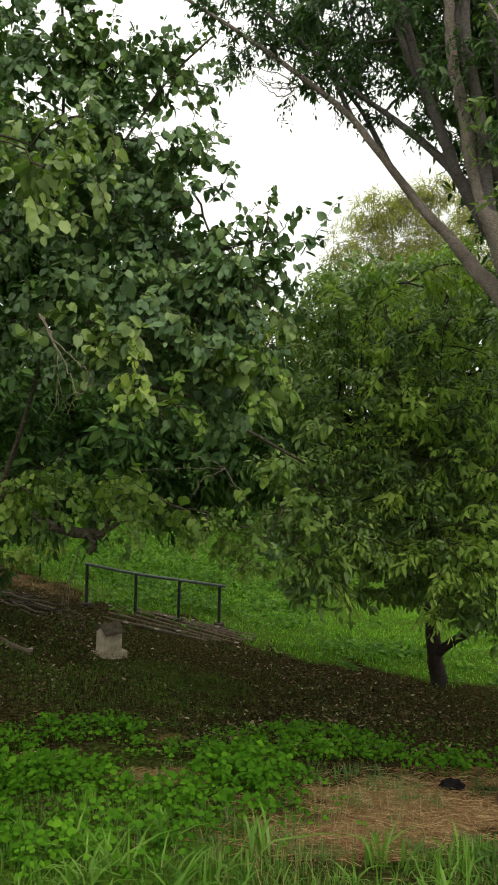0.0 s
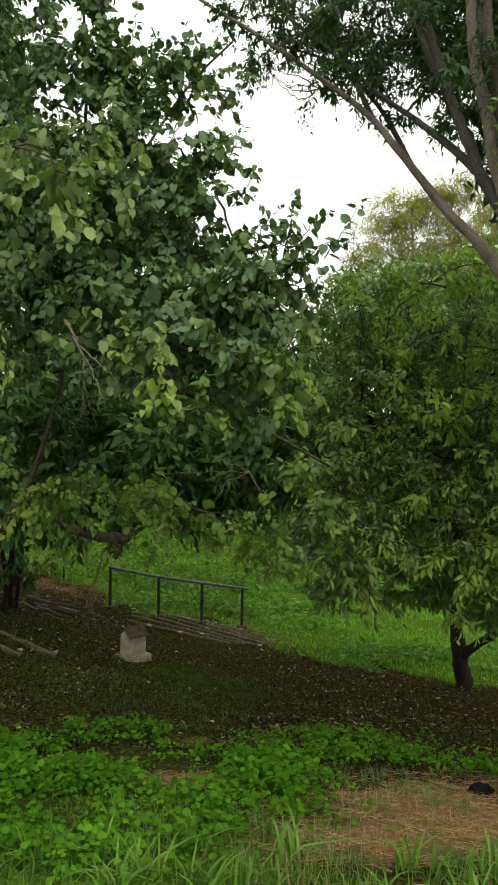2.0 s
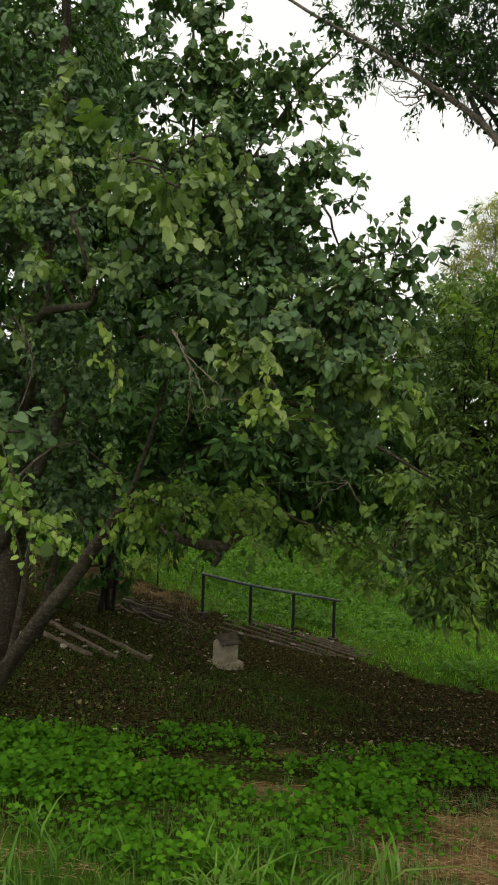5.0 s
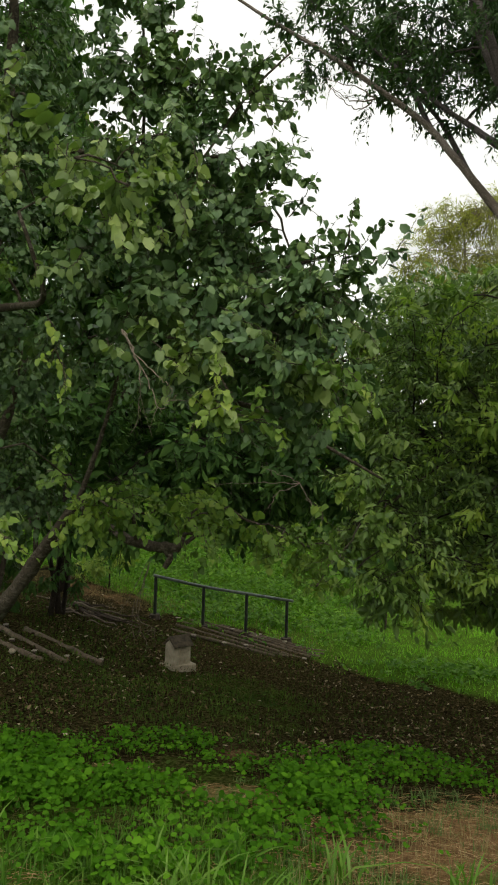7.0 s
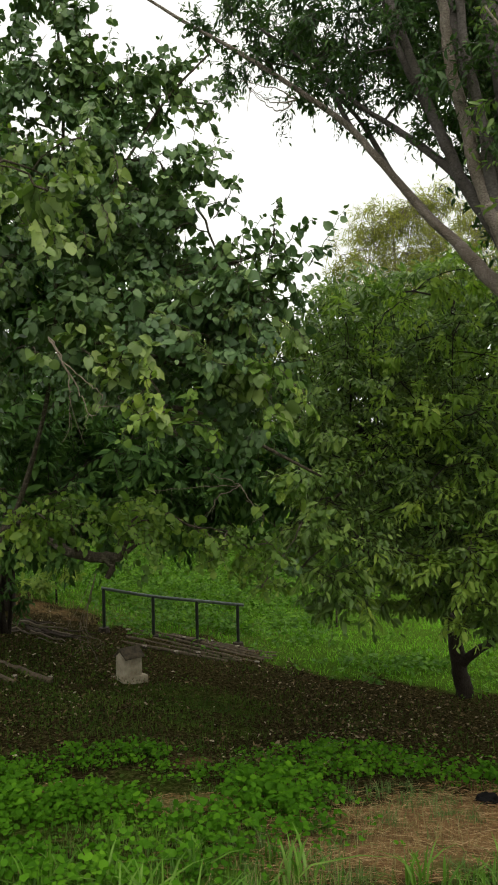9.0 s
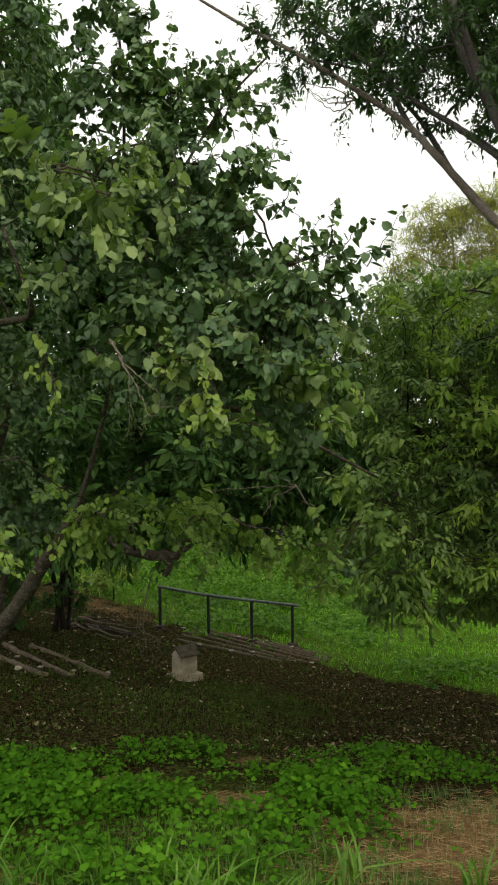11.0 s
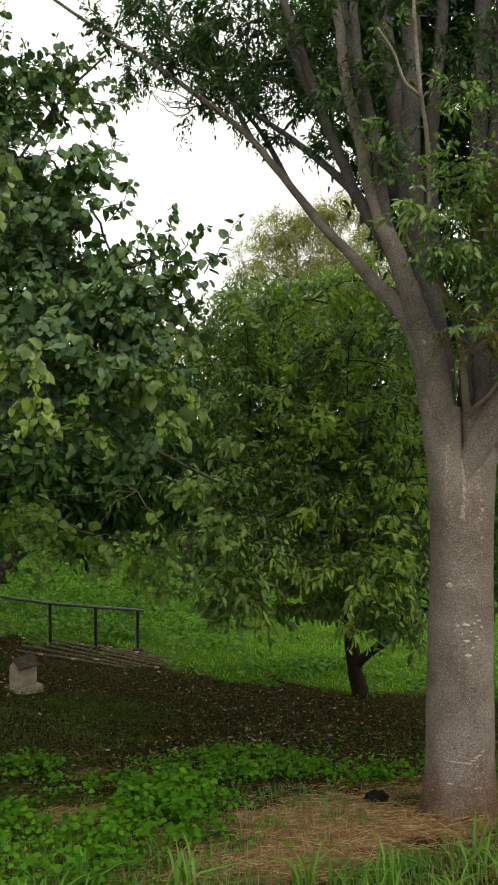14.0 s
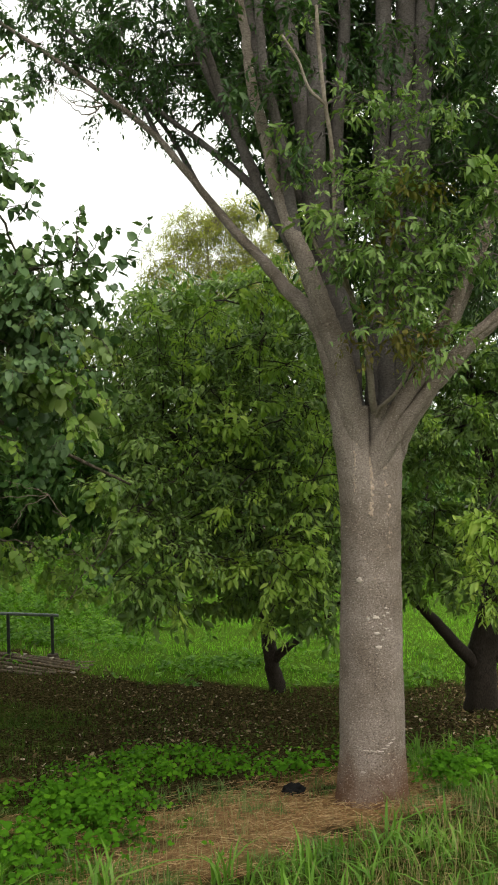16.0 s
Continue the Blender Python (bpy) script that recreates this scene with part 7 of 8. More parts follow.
def build_woods():
    """The edge of a wood all along the far side."""
    rng = np.random.default_rng(81)
    pos, axis, face, size = [], [], [], []
    trunks = []
    for k in range(64):
        a = radians(-62 + 124 * k / 63 + rng.normal(0, 0.6))
        d = rng.uniform(30, 42)
        x, y = d * math.sin(a), d * math.cos(a)
        g = float(height(x, y))
        top = rng.uniform(5.5, 8.0) + (1.5 if abs(a) > radians(22) else 0)
        trunks.append(tube(np.array([[x, y, g - 0.2], [x + rng.normal(0, 0.2), y, g + top * 0.5], [x, y, g + top * 0.9]]), [0.2, 0.13, 0.03], 8))
        for m in range(9):
            c = np.array([x + rng.normal(0, 1.3), y + rng.normal(0, 1.0), g + top * rng.uniform(0.12, 0.95)])
            n = 20
            dd = unit(rng.normal(size=(n, 3)))
            r = rng.uniform(0.8, 1.4)
            pos.append(c + dd * r * rng.random((n, 1)) ** 0.4)
            axis.append(dd * 0.4 + rng.normal(size=(n, 3)) * 0.5 + np.array([0, 0, -0.4]))
            face.append(dd + np.array([0, 0, 0.8]) + rng.normal(size=(n, 3)) * 0.4)
            size.append(rng.uniform(0.6, 1.1, n))
    root = thing("far_woods", "edge of a green wood beyond the lawn", "woods", kind="stuff")
    part("crown", leaves_mesh("crown", np.vstack(pos), np.vstack(axis), np.vstack(face), np.concatenate(size), OVAL, WOOD_LEAF, rng), root, kind="stuff")
    part("trunks", tubes_mesh("trunks", trunks, DARK_BARK), root, kind="stuff")


build_woods()


# ---- handrail and log steps ----
def build_handrail():
    rail = thing("handrail", "dark green painted pipe handrail beside the log steps", "handrail")
    tops = []
    for x, y, gz in ((-3.35, 16.33, -2.09), (-2.34, 16.52, -2.31), (-1.43, 16.74, -2.46), (-0.56, 16.95, -2.60)):
        v, q = tube(np.array([[x, y, gz - 0.15], [x, y, gz + 0.4], [x, y, gz + 0.86]]), [0.034, 0.034, 0.034], 14)
        part("post", mesh_from("post", v, [q], RAIL_PAINT, True), rail)
        tops.append((x, y, gz + 0.86))
        bm = bmesh.new()
        bmesh.ops.create_cone(bm, cap_ends=True, segments=12, radius1=0.13, radius2=0.11, depth=0.1, matrix=Matrix.Translation((x, y - 0.01, gz - 0.005)))
        part("footing", mesh_of(bm, "footing", TIMBER), rail, "small earth-stained footing")
    a, b = np.array(tops[0]), np.array(tops[-1])
    run = (b - a) / np.linalg.norm(b - a)
    p = smooth_path([a - run * 0.05, *tops[1:3], b, b + run * 0.14], 24)
    v, q = tube(p, np.full(24, 0.032), 14)
    part("top_rail", mesh_from("top_rail", v, [q], RAIL_TOP, True), rail, "worn grey-green top rail")


build_handrail()


def log(name, a, b, r, mat, parent, rng, label=""):
    a, b = np.array(a, dtype=float), np.array(b, dtype=float)
    p = np.linspace(a, b, 14)
    p[:, 2] = height(p[:, 0], p[:, 1]) + r * 0.15
    p += rng.normal(0, 0.006, p.shape)
    rad = np.full(14, r) * (1 + rng.normal(0, 0.04, 14))
    p = np.vstack([p[0], p, p[-1]])
    rad = np.concatenate([[0.004], rad, [0.004]])
    v, q = tube(p, rad, 9, rng, 0.05)
    part(name, mesh_from(name, v, [q], mat, True), parent, label)


def stake(x, y, parent, rng, r=0.075, up=0.10):
    z = float(height(x, y))
    v, q = tube(np.array([[x, y, z - 0.2], [x, y, z + up * 0.6], [x, y, z + up]]), [r, r, r * 0.97], 11, rng, 0.03)
    st = part("stake", mesh_from("stake", v, [q], TIMBER, True), parent)
    n = 11
    t = np.linspace(0, 2 * math.pi, n, endpoint=False)
    top = np.stack([x + r * 0.97 * np.cos(t), y + r * 0.97 * np.sin(t), np.full(n, z + up + 0.004) + rng.normal(0, 0.003, n)], -1)
    low = top - np.array([0, 0, 0.02])
    vv = np.vstack([top, low, [[x, y, z + up + 0.006]]])
    tri = np.array([[2 * n, k, (k + 1) % n] for k in range(n)])
    quad = np.array([[k, n + k, n + (k + 1) % n, (k + 1) % n] for k in range(n)])
    part("cut_top", mesh_from("cut_top", vv, [tri, quad], CUT_END), st, "pale sawn stake top")


def build_steps():
    rng = np.random.default_rng(91)
    right = thing("log_steps", "weathered log steps with pale stakes below the handrail", "steps", "log steps")
    for a, b in (((-2.88, 15.66), (-0.74, 15.47)), ((-2.87, 16.13), (-0.47, 15.66)), ((-2.84, 16.53), (-0.22, 15.78)), ((-2.68, 16.86), (-0.02, 16.03)), ((-2.38, 16.97), (0.16, 16.22)), ((-2.01, 17.06), (0.26, 16.41)), ((-1.56, 16.97), (0.32, 16.68))):
        log("step_log", (*a, 0), (*b, 0), 0.036, LOG_WOOD, right, rng)
    for x, y in ((-2.38, 15.48), (-1.75, 15.46), (-1.33, 15.67), (-0.15, 15.70), (-2.90, 16.64), (-1.73, 16.78), (-1.14, 16.88), (-0.58, 16.79)):
        stake(x, y, right, rng, 0.055, 0.05)
    left = thing("log_steps", "earth steps edged with long weathered logs under the trees", "steps", "log steps")
    for a, b in (((-5.3, 12.75), (-3.82, 11.78)), ((-4.95, 13.02), (-3.34, 12.12)), ((-5.25, 12.2), (-4.15, 11.58))):
        log("step_log", (*a, 0), (*b, 0), 0.052, LOG_WOOD, left, rng)
    for x, y in ((-5.23, 12.88), (-4.37, 11.9), (-3.88, 12.02), (-3.38, 12.22), (-4.85, 12.2)):
        stake(x, y, left, rng, 0.048, 0.05)


build_steps()


def build_marker():
    """A squat concrete pillar on a slab, under a small pitched cap."""
    x, y = -2.27, 13.0
    g = float(height(x, y))
    root = thing("concrete_pillar", "squat weathered concrete pillar with a dark pitched cap", "pillar")
    m = pose(x, y, g, 0, 0, 44)

    def box(sx, sy, z0, z1, shrink=1.0, bev=0.012):
        bm = bmesh.new()
        bmesh.ops.create_cube(bm, size=1.0)
        for v in bm.verts:
            k = shrink if v.co.z > 0 else 1.0
            v.co = Vector((v.co.x * sx * k, v.co.y * sy * k, z0 if v.co.z < 0 else z1))
        bmesh.ops.bevel(bm, geom=bm.edges[:], offset=bev, segments=2, affect="EDGES")
        bm.transform(m)
        return bm

    def prism(profile, x0, x1, bev):
        """A profile in y and z, drawn out along x."""
        bm = bmesh.new()
        ends = [[bm.verts.new((xx, py, pz)) for py, pz in profile] for xx in (x0, x1)]
        n = len(profile)
        bm.faces.new(ends[0])
        bm.faces.new(ends[1][::-1])
        for k in range(n):
            bm.faces.new([ends[0][(k + 1) % n], ends[0][k], ends[1][k], ends[1][(k + 1) % n]])
        bmesh.ops.recalc_face_normals(bm, faces=bm.faces[:])
        bmesh.ops.bevel(bm, geom=bm.edges[:], offset=bev, segments=1, affect="EDGES")
        bm.transform(m)
        return bm

    part("slab", mesh_of(box(0.50, 0.40, -0.08, 0.055), "slab", CONCRETE), root)
    part("shaft", mesh_of(prism([(-0.13, 0.02), (0.13, 0.02), (0.125, 0.385), (0.0, 0.47), (-0.125, 0.385)], -0.175, 0.175, 0.008), "shaft", CONCRETE), root)
    roof = [(-0.18, 0.355), (-0.17, 0.385), (0.0, 0.53), (0.17, 0.385), (0.18, 0.355), (0.0, 0.475)]
    part("cap", mesh_of(prism(roof, -0.19, 0.20, 0.006), "cap", ROOF_TILE), root, "dark mossy pitched cap")


build_marker()


# ---- dead wood and loose things ----
def build_brush():
    rng = np.random.default_rng(101)
    root = thing("brush_pile", "low pile of dead grey branches on bare soil", "branches")
    for k in range(28):
        x, y = -4.45 + rng.normal(0, 0.35), 15.3 + rng.normal(0, 0.3)
        a = rng.normal(0.0, 0.35)
        ln = rng.uniform(0.5, 1.1)
        d = np.array([math.cos(a), 0.5 * math.sin(a), rng.normal(0.02, 0.06)])
        p = np.array([x, y, 0]) + d * np.linspace(-ln / 2, ln / 2, 7)[:, None]
        p[:, 2] += height(p[:, 0], p[:, 1]) + rng.uniform(0.02, 0.12)
        p[1:-1] += rng.normal(0, 0.02, (5, 3))
        r = rng.uniform(0.012, 0.03)
        v, q = tube(p, np.linspace(r, r * 0.4, 7), 7, rng, 0.08)
        part("dead_branch", mesh_from("dead_branch", v, [q], DEAD_WOOD if k % 3 == 0 else TIMBER, True), root)


def dead_spray(label, base, tips, r, seed, side=2, mat=None):
    """A leafless hanging branch with side twigs."""
    rng = np.random.default_rng(seed)
    root = thing("dead_branch", label, "branch")
    for tip in tips:
        p = smooth_path([base, *tip], 5 * len(tip) + 4)
        p[1:-1] += rng.normal(0, 0.008, (len(p) - 2, 3))
        v, q = tube(p, np.linspace(r, r * 0.3, len(p)), 6, rng, 0.06)
        part("twig", mesh_from("twig", v, [q], mat or DEAD_WOOD, True), root)
        for k in range(side):
            a = p[rng.integers(len(p) // 2, len(p))]
            e = a + rng.normal(0, 0.07, 3) + np.array([0, 0, -0.09])
            v, q = tube(smooth_path([a, (a + e) / 2 + rng.normal(0, 0.012, 3), e], 6), np.linspace(r * 0.35, r * 0.15, 6), 5)
            part("twig", mesh_from("twig", v, [q], mat or DEAD_WOOD, True), root)


build_brush()
dead_spray("thin bare curling twigs in the fork", (2.43, 5.74, 2.56), [[(2.46, 5.57, 2.77), (2.49, 5.52, 2.84), (2.56, 5.45, 2.64)], [(2.48, 5.57, 2.72), (2.55, 5.51, 2.84), (2.58, 5.50, 2.92)], [(2.42, 5.58, 2.68), (2.32, 5.55, 2.93), (2.31, 5.55, 3.02)], [(2.35, 5.55, 2.38), (2.41, 5.49, 2.27), (2.48, 5.47, 2.33)]], 0.006, 9, 2)
dead_spray("bare reddish dead twig hanging in the leaves", (-1.35, 4.91, 2.33), [[(-1.22, 4.78, 2.15), (-1.17, 4.73, 1.97), (-1.17, 4.73, 1.74)], [(-1.22, 4.78, 2.15), (-1.10, 4.69, 1.93), (-1.02, 4.65, 1.82), (-0.93, 4.61, 1.90)], [(-1.22, 4.78, 2.15), (-1.07, 4.70, 2.02), (-0.97, 4.66, 1.94), (-0.99, 4.66, 1.86)]], 0.0048, 5, 3)
dead_spray("dry leafless branch hanging over the bare soil", (-2.67, 12.44, -0.24), [[(-2.74, 12.33, -0.64), (-2.89, 12.21, -1.06), (-2.79, 12.22, -1.30), (-2.62, 12.14, -1.62)], [(-2.80, 12.22, -0.89), (-2.90, 12.21, -1.17), (-2.83, 12.12, -1.51)], [(-2.86, 12.32, -1.10), (-2.61, 12.24, -1.34), (-2.39, 12.27, -1.48)], [(-2.99, 12.30, -0.92), (-3.11, 12.19, -1.13)], [(-2.79, 12.22, -1.12), (-2.52, 12.25, -1.38)]], 0.0055, 6, 6)
dead_spray("bare twigs at the end of a long limb", (0.37, 7.18, 4.82), [[(0.16, 7.21, 4.82), (-0.04, 7.25, 4.98)], [(0.24, 7.20, 4.74), (0.11, 7.22, 4.80), (-0.09, 7.26, 5.01)], [(0.17, 7.31, 5.00), (-0.14, 7.37, 5.11)]], 0.008, 7, 2)
dead_spray("tangle of thin dead twigs under the crown", (-0.22, 7.40, 1.27), [[(-0.59, 7.30, 1.26), (-1.10, 7.20, 1.23)], [(-0.42, 7.30, 1.16), (-0.49, 7.19, 1.06), (-0.57, 7.19, 0.98)], [(-0.38, 7.40, 1.34), (-0.59, 7.30, 1.42)], [(-0.05, 7.29, 1.01), (0.17, 7.29, 0.85)]], 0.0042, 8, 4)


def build_lawn_stake():
    x, y = 1.94, 20.62
    z = float(height(x, y))
    root = thing("garden_stake", "thin weathered wooden stake standing in the meadow", "stake")
    v, q = tube(np.array([[x, y, z - 0.1], [x + 0.01, y, z + 0.35], [x + 0.015, y, z + 0.75], [x + 0.015, y, z + 0.755]]), [0.028, 0.027, 0.025, 0.002], 8)
    part("stake", mesh_from("stake", v, [q], TIMBER, True), root)


build_lawn_stake()


def build_stones():
    rng = np.random.default_rng(117)
    for x, y in ((-5.40, 11.81), (-5.31, 12.33), (-5.11, 11.38), (-5.65, 12.09), (-4.65, 11.70), (-5.18, 11.76)):
        z = float(height(x, y))
        bm = bmesh.new()
        bmesh.ops.create_icosphere(bm, subdivisions=2, radius=1.0)
        sx, sy, sz = rng.uniform(0.05, 0.10), rng.uniform(0.05, 0.08), rng.uniform(0.035, 0.055)
        shift = Vector(rng.uniform(-9, 9, 3))
        for v in bm.verts:
            k = 1 + 0.35 * noise.noise(v.co * 1.3 + shift)
            v.co = Vector((v.co.x * sx * k, v.co.y * sy * k, v.co.z * sz * k))
        bm.transform(pose(x, y, z + 0.02, 0, 0, float(rng.uniform(0, 180))))
        tagged(new("stone", mesh_of(bm, "stone", CONCRETE)), "small rounded grey stone lying by the log steps", "stone", "stones by the steps")


build_stones()


def build_bag():
    rng = np.random.default_rng(111)
    x, y = 1.78, 6.45
    z = float(height(x, y))
    bm = bmesh.new()
    bmesh.ops.create_icosphere(bm, subdivisions=3, radius=1.0)
    for v in bm.verts:
        n = noise.noise(v.co * 2.1) * 0.4 + noise.noise(v.co * 5.3) * 0.35
        v.co = Vector((v.co.x * 0.09 * (1 + n), v.co.y * 0.07 * (1 + n), max(v.co.z * 0.06 * (1 + 1.6 * n), -0.03)))
    bm.transform(pose(x, y, z + 0.035, 0, 0, -12))
    tagged(new("plastic_bag", mesh_of(bm, "plastic_bag", BLACK_PLASTIC)), "crumpled black plastic scrap lying on the straw", "rubbish")


build_bag()


# ---- low growth ----
def weed_amount(x, y):
    wob = 0.5 * np.sin(1.9 * x + 1.1 * np.sin(2.6 * y)) + 0.5 * np.sin(2.9 * y - 1.3 * x)
    left = np.exp(-(((x + 3.7) / 2.1) ** 2 + ((y - 6.5) / 1.75) ** 2) ** 2)
    mid = np.exp(-(((x + 1.3) / 1.6) ** 2 + ((y - 5.7) / 1.1) ** 2) ** 2) * 0.85
    tongue = np.exp(-(((x + 0.05) / 0.62) ** 2 + ((y - 6.55) / 0.95) ** 2) ** 2)
    back = np.exp(-(((x + 0.1) / 2.9) ** 2 + ((y - 7.75 - 0.12 * x) / 0.42) ** 2) ** 2) * 0.6
    far = 0.55 * np.exp(-(((x - 0.9) / 1.3) ** 2 + ((y - 9.0) / 0.55) ** 2) ** 2) + 0.5 * np.exp(-(((x + 1.6) / 1.0) ** 2 + ((y - 8.6) / 0.6) ** 2) ** 2)
    top = 0.62 * np.exp(-(((x + 0.9) / 0.8) ** 2 + ((y - 4.6) / 0.7) ** 2) ** 2)
    verge = 0.85 * np.exp(-(((x - 3.35) / 0.55) ** 2 + ((y - 6.2) / 0.7) ** 2) ** 2)
    tuft = np.exp(-(((x - 2.0) / 0.42) ** 2 + ((y - 7.25) / 0.28) ** 2) ** 2)
    side = np.exp(-(((x - 3.05) / 0.35) ** 2 + ((y - 6.0) / 0.5) ** 2) ** 2) * 0.6
    hole = 1.3 * np.exp(-(((x +0.69) / 0.46) ** 2 + ((y - 6.60) / 0.30) ** 2) ** 2) + np.exp(-(((x +0.80) / 0.30) ** 2 + ((y - 8.65) / 0.30) ** 2) ** 2) + np.exp(-(((x +2.03) / 0.22) ** 2 + ((y - 7.32) / 0.22) ** 2) ** 2) + np.exp(-(((x + 1.6) / 0.35) ** 2 + ((y - 7.6) / 0.3) ** 2) ** 2)
    m = np.maximum.reduce([left, mid, tongue, back, tuft, side, far, top, verge])
    fine = np.sin(6.3 * x + 2 * np.sin(4.1 * y)) * np.sin(7.1 * y + 1.7 * np.sin(3 * x))
    grit = np.sin(13.1 * x + 3 * np.sin(9.7 * y)) * np.sin(12.3 * y + 2.1 * np.sin(8 * x))
    return np.clip(m * (0.75 + 0.45 * wob + 0.4 * fine + 0.3 * grit) - hole, 0, 1)


def build_weeds():
    rng = np.random.default_rng(121)
    p = scatter(rng, 23000, -6.5, 4.2, 3.8, 10.2, lambda x, y: weed_amount(x, y) * 0.9)
    amount = weed_amount(p[:, 0], p[:, 1])
    tall = (0.05 + 0.20 * amount) * rng.uniform(0.6, 1.3, len(p))
    per = 4
    crown = p + np.array([0, 0, 0.8]) * tall[:, None] + rng.normal(0, 0.02, p.shape)
    st, en = p - np.array([0, 0, 0.03]), crown
    turn = rng.uniform(0, 2 * math.pi, (len(p), 1)) + np.arange(per)[None] * 2 * math.pi / per + rng.normal(0, 0.3, (len(p), per))
    flat = np.stack([np.cos(turn), np.sin(turn), np.full_like(turn, -0.12)], -1).reshape(-1, 3)
    pos = np.repeat(crown, per, 0) + flat * 0.015 + np.array([0, 0, 1.0]) * rng.normal(0, 0.025, (len(flat), 1))
    face = rng.normal(size=flat.shape) * 0.48 + np.array([0, 0, 1.0])
    face[:, 1] -= 0.2
    size = rng.uniform(0.024, 0.060, len(flat)) * (0.75 + 0.5 * np.repeat(amount, per))
    root = thing("broadleaf_weeds", "lush bright green broad-leaved weeds covering the bank", "weeds", kind="stuff")
    part("foliage", leaves_mesh("foliage", pos, flat, face, size, ROUND, WEED_LEAF, rng), root, kind="stuff")
    part("stalks", thin_twigs("stalks", st, en, np.full(len(st), 0.003), WEED_LEAF), root, kind="stuff")


build_weeds()


def build_grass():
    rng = np.random.default_rng(131)

    def near(x, y):
        k = 1 - ease(y - 0.9 * ease(-x, -0.6, 0.8) + 0.35 * np.sin(2.3 * x) + 0.2 * np.sin(5.1 * x + y), 4.2, 5.2)
        gap = 0.8 + 0.45 * np.sin(3.7 * x + 1.9 * np.sin(2.9 * y)) * np.sin(4.3 * y - 1.1 * x)
        return np.clip(k * gap * (1 - 0.6 * np.clip(zones(x, y)[0], 0, 1)), 0.0, 1)

    p = scatter(rng, 30000, -4.5, 5.0, 3.0, 6.4, near)
    clump = 0.55 + 0.45 * np.sin(4.1 * p[:, 0] + 1.7 * np.sin(3.3 * p[:, 1])) * np.sin(5.2 * p[:, 1] + 1.2 * p[:, 0])
    blades("near_grass", "fresh uneven grass on the bank", p, rng.uniform(0.04, 0.15, len(p)) * (0.45 + 0.8 * clump), rng.uniform(0.004, 0.009, len(p)), GRASS_BLADE, rng, bend=0.6)
    tuft = np.vstack([rng.uniform((-3.2, 3.5), (0.4, 5.0), (52, 2)), rng.uniform((0.4, 3.4), (4.5, 4.9), (62, 2))])
    k = np.repeat(np.arange(len(tuft)), rng.integers(6, 18, len(tuft)))
    n = len(k)
    x, y = tuft[k, 0] + rng.normal(0, 0.05, n), tuft[k, 1] + rng.normal(0, 0.05, n)
    p = np.stack([x, y, height(x, y)], -1)
    tall = np.where(tuft[:, 0] < 0.4, rng.uniform(0.14, 0.36, len(tuft)), rng.uniform(0.12, 0.31, len(tuft)))[k] * rng.uniform(0.4, 1.1, n)
    blades("tall_grass", "tufts of broad-bladed tall grass at the bank top", p, tall, rng.uniform(0.010, 0.021, n), TALL_BLADE, rng, bend=0.95)

    spot = scatter(rng, 330, -1.0, 5.0, 4.2, 7.2, lambda x, y: np.clip(1.1 - weed_amount(x, y), 0, 1) * (0.25 + 0.75 * (np.sin(2.1 * x + 1.3 * np.sin(2.7 * y)) > -0.2)))
    k = np.repeat(np.arange(len(spot)), rng.integers(6, 48, len(spot)))
    n = len(k)
    x, y = spot[k, 0] + rng.normal(0, 0.055, n), spot[k, 1] + rng.normal(0, 0.045, n)
    p = np.stack([x, y, height(x, y)], -1)
    blades("sparse_grass", "sparse tufts of grass growing through straw", p, rng.uniform(0.05, 0.17, len(spot))[k] * rng.uniform(0.5, 1.2, n), rng.uniform(0.0025, 0.006, n), PALE_BLADE, rng, bend=0.8)
    spot = scatter(rng, 260, 2.75, 5.5, 4.8, 7.6, lambda x, y: np.clip(0.7 + 0.5 * np.sin(4 * x + 3 * y), 0, 1) * (np.hypot(x - TRUNK_X, y - TRUNK_Y) > 0.45))
    k = np.repeat(np.arange(len(spot)), rng.integers(6, 22, len(spot)))
    n = len(k)
    x, y = spot[k, 0] + rng.normal(0, 0.06, n), spot[k, 1] + rng.normal(0, 0.05, n)
    p = np.stack([x, y, height(x, y)], -1)
    blades("bank_grass", "thick grass beside the grey trunk", p, rng.uniform(0.12, 0.30, len(spot))[k] * rng.uniform(0.5, 1.1, n), rng.uniform(0.006, 0.014, n), GRASS_BLADE, rng, bend=0.75)
    p = scatter(rng, 14000, -4.0, 4.5, 3.2, 6.2, lambda x, y: np.clip(0.5 + 0.5 * np.sin(3.3 * x + 2 * np.sin(2 * y)), 0, 1) * (0.12 + 0.58 * ease(x, -0.6, 0.6)))
    slope = scatter(rng, 12000, -7.0, 0.5, 16.4, 20.5, lambda x, y: np.clip(zones(x, y)[0] + 0.25 * zones(x, y)[2], 0, 1))
    p = np.vstack([p, slope])
    blades("dry_grass", "dry straw-coloured grass stalks", p, rng.uniform(0.06, 0.2, len(p)), rng.uniform(0.002, 0.004, len(p)), DRY_GRASS, rng)
    def turf(x, y):
        thin = np.clip(0.34 + 0.45 * np.sin(0.9 * x + 1.3 * np.sin(0.7 * y)) * np.sin(1.1 * y + 0.5 * x), 0.0, 1) * (0.3 + 0.9 * ease(-x, -1.0, 1.5)) * (1 - 0.6 * ease(y, 13, 15))
        patch = np.exp(-(((x + 1.3) / 1.5) ** 2 + ((y - 12.3) / 0.9) ** 2) ** 2) + 0.7 * np.exp(-(((x + 0.9) / 0.9) ** 2 + ((y - 10.6) / 0.8) ** 2) ** 2)
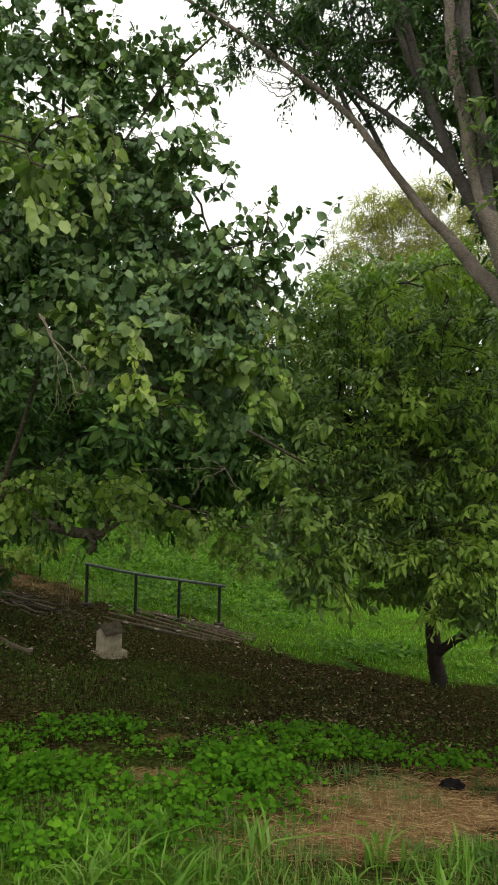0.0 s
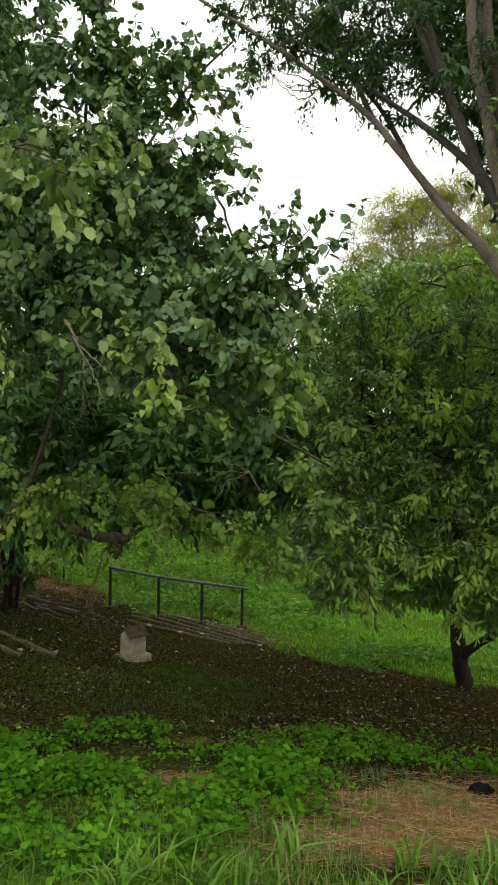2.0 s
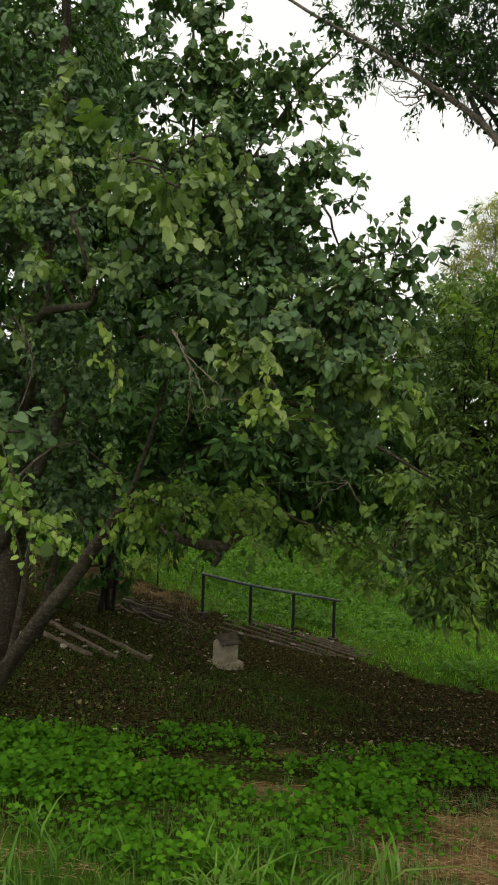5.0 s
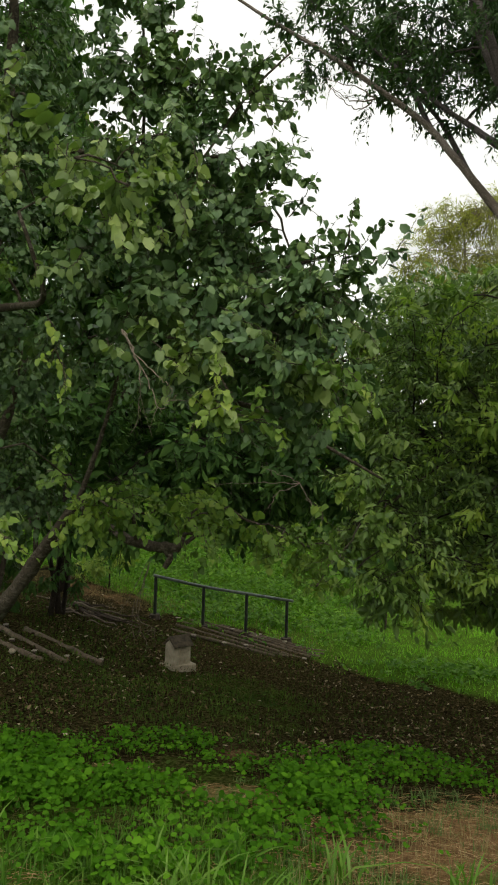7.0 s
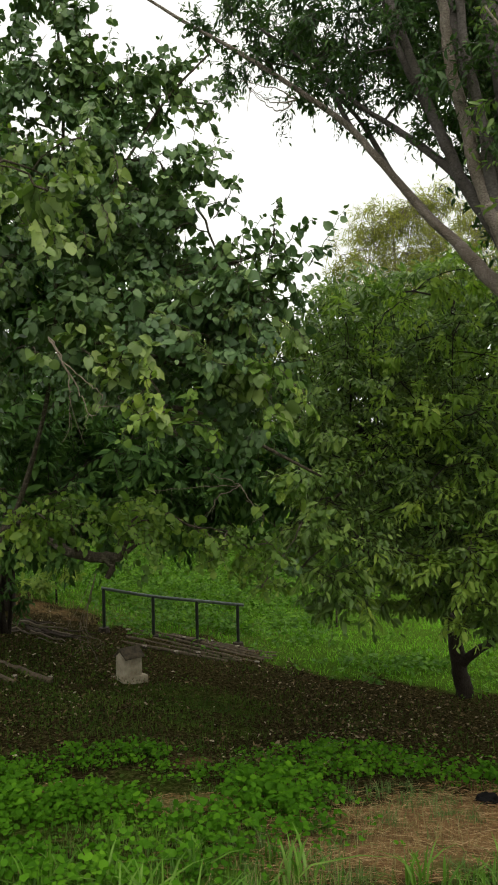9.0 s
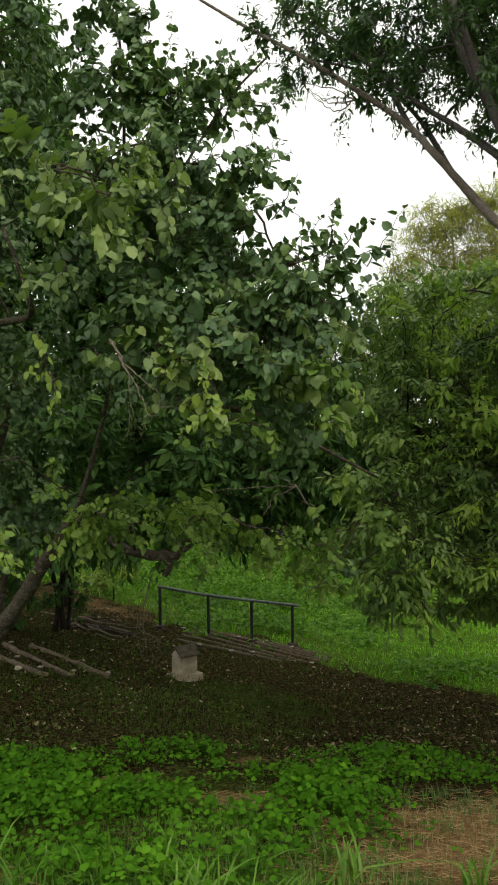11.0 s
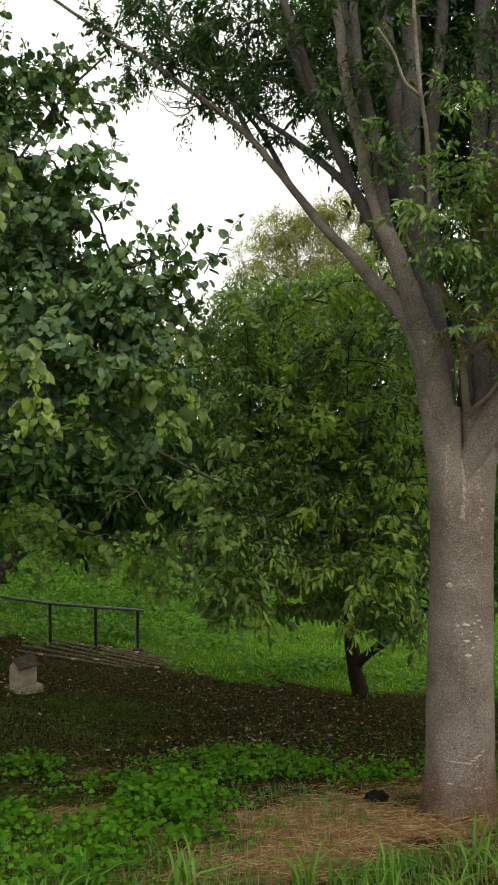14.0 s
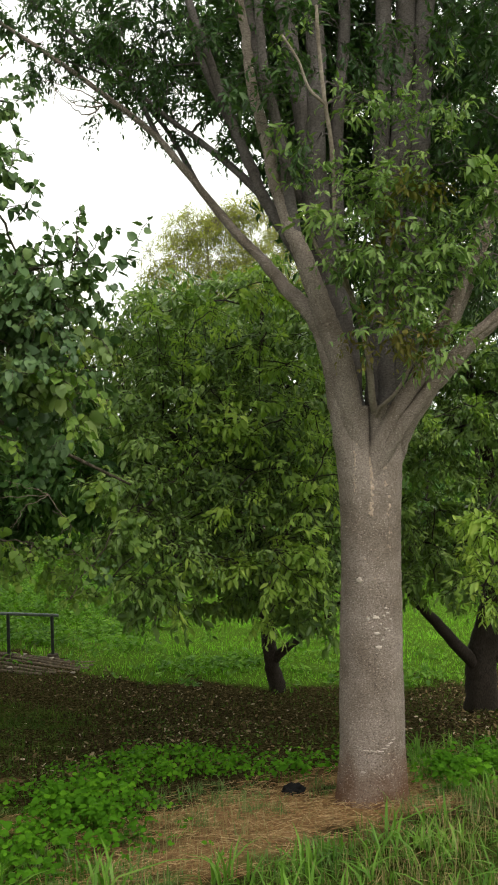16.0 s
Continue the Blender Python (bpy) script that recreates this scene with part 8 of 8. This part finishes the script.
        lump = 0.6 + 0.5 * np.sin(5.1 * x + np.sin(3.7 * y)) * np.sin(4.3 * y)
        return np.clip(np.maximum(thin, patch * lump * 1.3), 0, 1)

    p = scatter(rng, 90000, -7.0, 9.0, 8.0, 16.0, turf)
    blades("shade_grass", "thin low grass in the orchard shade", p, rng.uniform(0.03, 0.10, len(p)), rng.uniform(0.006, 0.014, len(p)), SOIL_WEED, rng)
    p = scatter(rng, 60000, -11, 16, 13.5, 32.0, lambda x, y: zones(x, y)[2] * (1 - 0.5 * ease(y, 22, 26)))
    blades("lawn_grass", "bright green meadow grass beyond the orchard", p, rng.uniform(0.04, 0.14, len(p)) * (0.6 + 0.6 * ease(np.sin(1.3 * p[:, 0] + np.sin(1.1 * p[:, 1])) * np.sin(1.7 * p[:, 1]), -0.4, 0.8)), rng.uniform(0.008, 0.016, len(p)), LAWN_BLADE, rng, bend=0.7)


build_grass()


def build_herbs():
    rng = np.random.default_rng(141)

    def where(x, y):
        bank = ease(-x, -2.2, -0.6) * zones(x, y)[2] * ease(y, 17.2, 18.0) * np.clip(1 - 1.6 * zones(x, y)[0], 0, 1)
        clump = 1.5 * np.exp(-(((x - 2.4) / 1.5) ** 2 + ((y - 15.9) / 0.6) ** 2) ** 2)
        right = np.exp(-(((x - 5.2) / 1.5) ** 2 + ((y - 15.8) / 0.9) ** 2) ** 2) * 0.7
        lump = 0.55 + 0.6 * np.sin(1.4 * x + np.sin(1.7 * y)) * np.sin(1.9 * y)
        rest = zones(x, y)[2] * ease(np.sin(1.9 * x + 1.3 * np.sin(1.2 * y)) * np.sin(2.2 * y + 0.6 * x), 0.1, 0.9) * 0.22
        edge = zones(x, y)[2] * (1 - zones(x, y)[2]) * 2.4
        return np.clip(np.maximum.reduce([bank, clump, right, rest, edge]) * lump, 0, 1)

    p = scatter(rng, 18000, -10, 8, 13.4, 31, where)
    bank = np.clip((p[:, 1] - 17) / 5, 0, 1) * (p[:, 0] < 0)
    tall = (0.27 + 0.46 * bank) * rng.uniform(0.3, 1.2, len(p))
    per = 5
    base = np.repeat(p, per, 0)
    h = np.repeat(tall, per) * rng.uniform(0.3, 1.0, len(base))
    turn = rng.uniform(0, 2 * math.pi, len(base))
    axis = np.stack([np.cos(turn), np.sin(turn), rng.normal(-0.1, 0.4, len(base))], -1)
    pos = base + np.array([0, 0, 1.0]) * h[:, None] + axis * rng.uniform(0.0, 0.08, (len(base), 1))
    face = rng.normal(size=axis.shape) * 0.4 + np.array([0, -0.2, 1.0])
    root = thing("tall_herbs", "bright green tall herbs on the bank behind the handrail", "weeds", kind="stuff")
    part("foliage", leaves_mesh("foliage", pos, axis, face, rng.uniform(0.07, 0.17, len(pos)), OVAL, HERB_LEAF, rng), root, kind="stuff")
    part("stalks", thin_twigs("stalks", p, p + np.array([0, 0, 1.0]) * tall[:, None], np.full(len(p), 0.004), HERB_LEAF), root, kind="stuff")


build_herbs()


def build_low_weeds():
    rng = np.random.default_rng(147)

    def where(x, y):
        lawn = zones(x, y)[2]
        lump = 0.5 + 0.5 * np.sin(1.7 * x + 1.2 * np.sin(1.3 * y)) * np.sin(1.5 * y + 0.8 * x)
        return np.clip((1 - lawn) * lump * (0.35 + 0.65 * ease(-x, -1.5, 2.0)) * (1 - 0.7 * ease(y, 11.5, 14.5)), 0, 1)

    p = scatter(rng, 26000, -8, 9, 7.6, 16.5, where)
    flat_bits("low_weeds", "small low green weeds creeping over shaded soil", p, rng.uniform(0.018, 0.055, len(p)), ROUND, SOIL_WEED, rng, "weeds", 0.45)


build_low_weeds()


def build_litter():
    rng = np.random.default_rng(151)

    def bare(x, y):
        s, g, lawn = zones(x, y)
        return np.clip((1 - lawn) * ease(y, 7.6, 9.0) * (0.55 + 0.45 * np.sin(1.3 * x + np.sin(0.9 * y))), 0.05 * (1 - lawn), 1)

    p = scatter(rng, 48000, -8, 10, 7.4, 17.2, bare)
    flat_bits("leaf_litter", "brown fallen leaves over bare orchard soil", p, 0.028 + 0.06 * rng.random(len(p)) ** 2, OVAL, LITTER, rng, "leaves")

    def strawy(x, y):
        return np.clip(zones(x, y)[0] * 1.2, 0.03 * ease(x, -1.2, 0.0), 1)

    p = scatter(rng, 30000, -3.0, 5.0, 3.6, 8.0, strawy)
    n = len(p)
    turn = rng.uniform(0, 2 * math.pi, n)
    d = np.stack([np.cos(turn), np.sin(turn), rng.normal(0, 0.15, n)], -1)
    ln = rng.uniform(0.02, 0.09, (n, 1))
    mid = p + np.array([0, 0, 1.0]) * rng.uniform(0.008, 0.035, (n, 1))
    d[:, 2] += -0.24 * d[:, 1]
    root = new("straw", thin_twigs("straw", mid - d * ln, mid + d * ln, rng.uniform(0.0012, 0.0028, n), STRAW, 0.02))
    tagged(root, "matted reddish-brown straw round the grey trunk", "straw", kind="stuff")


build_litter()
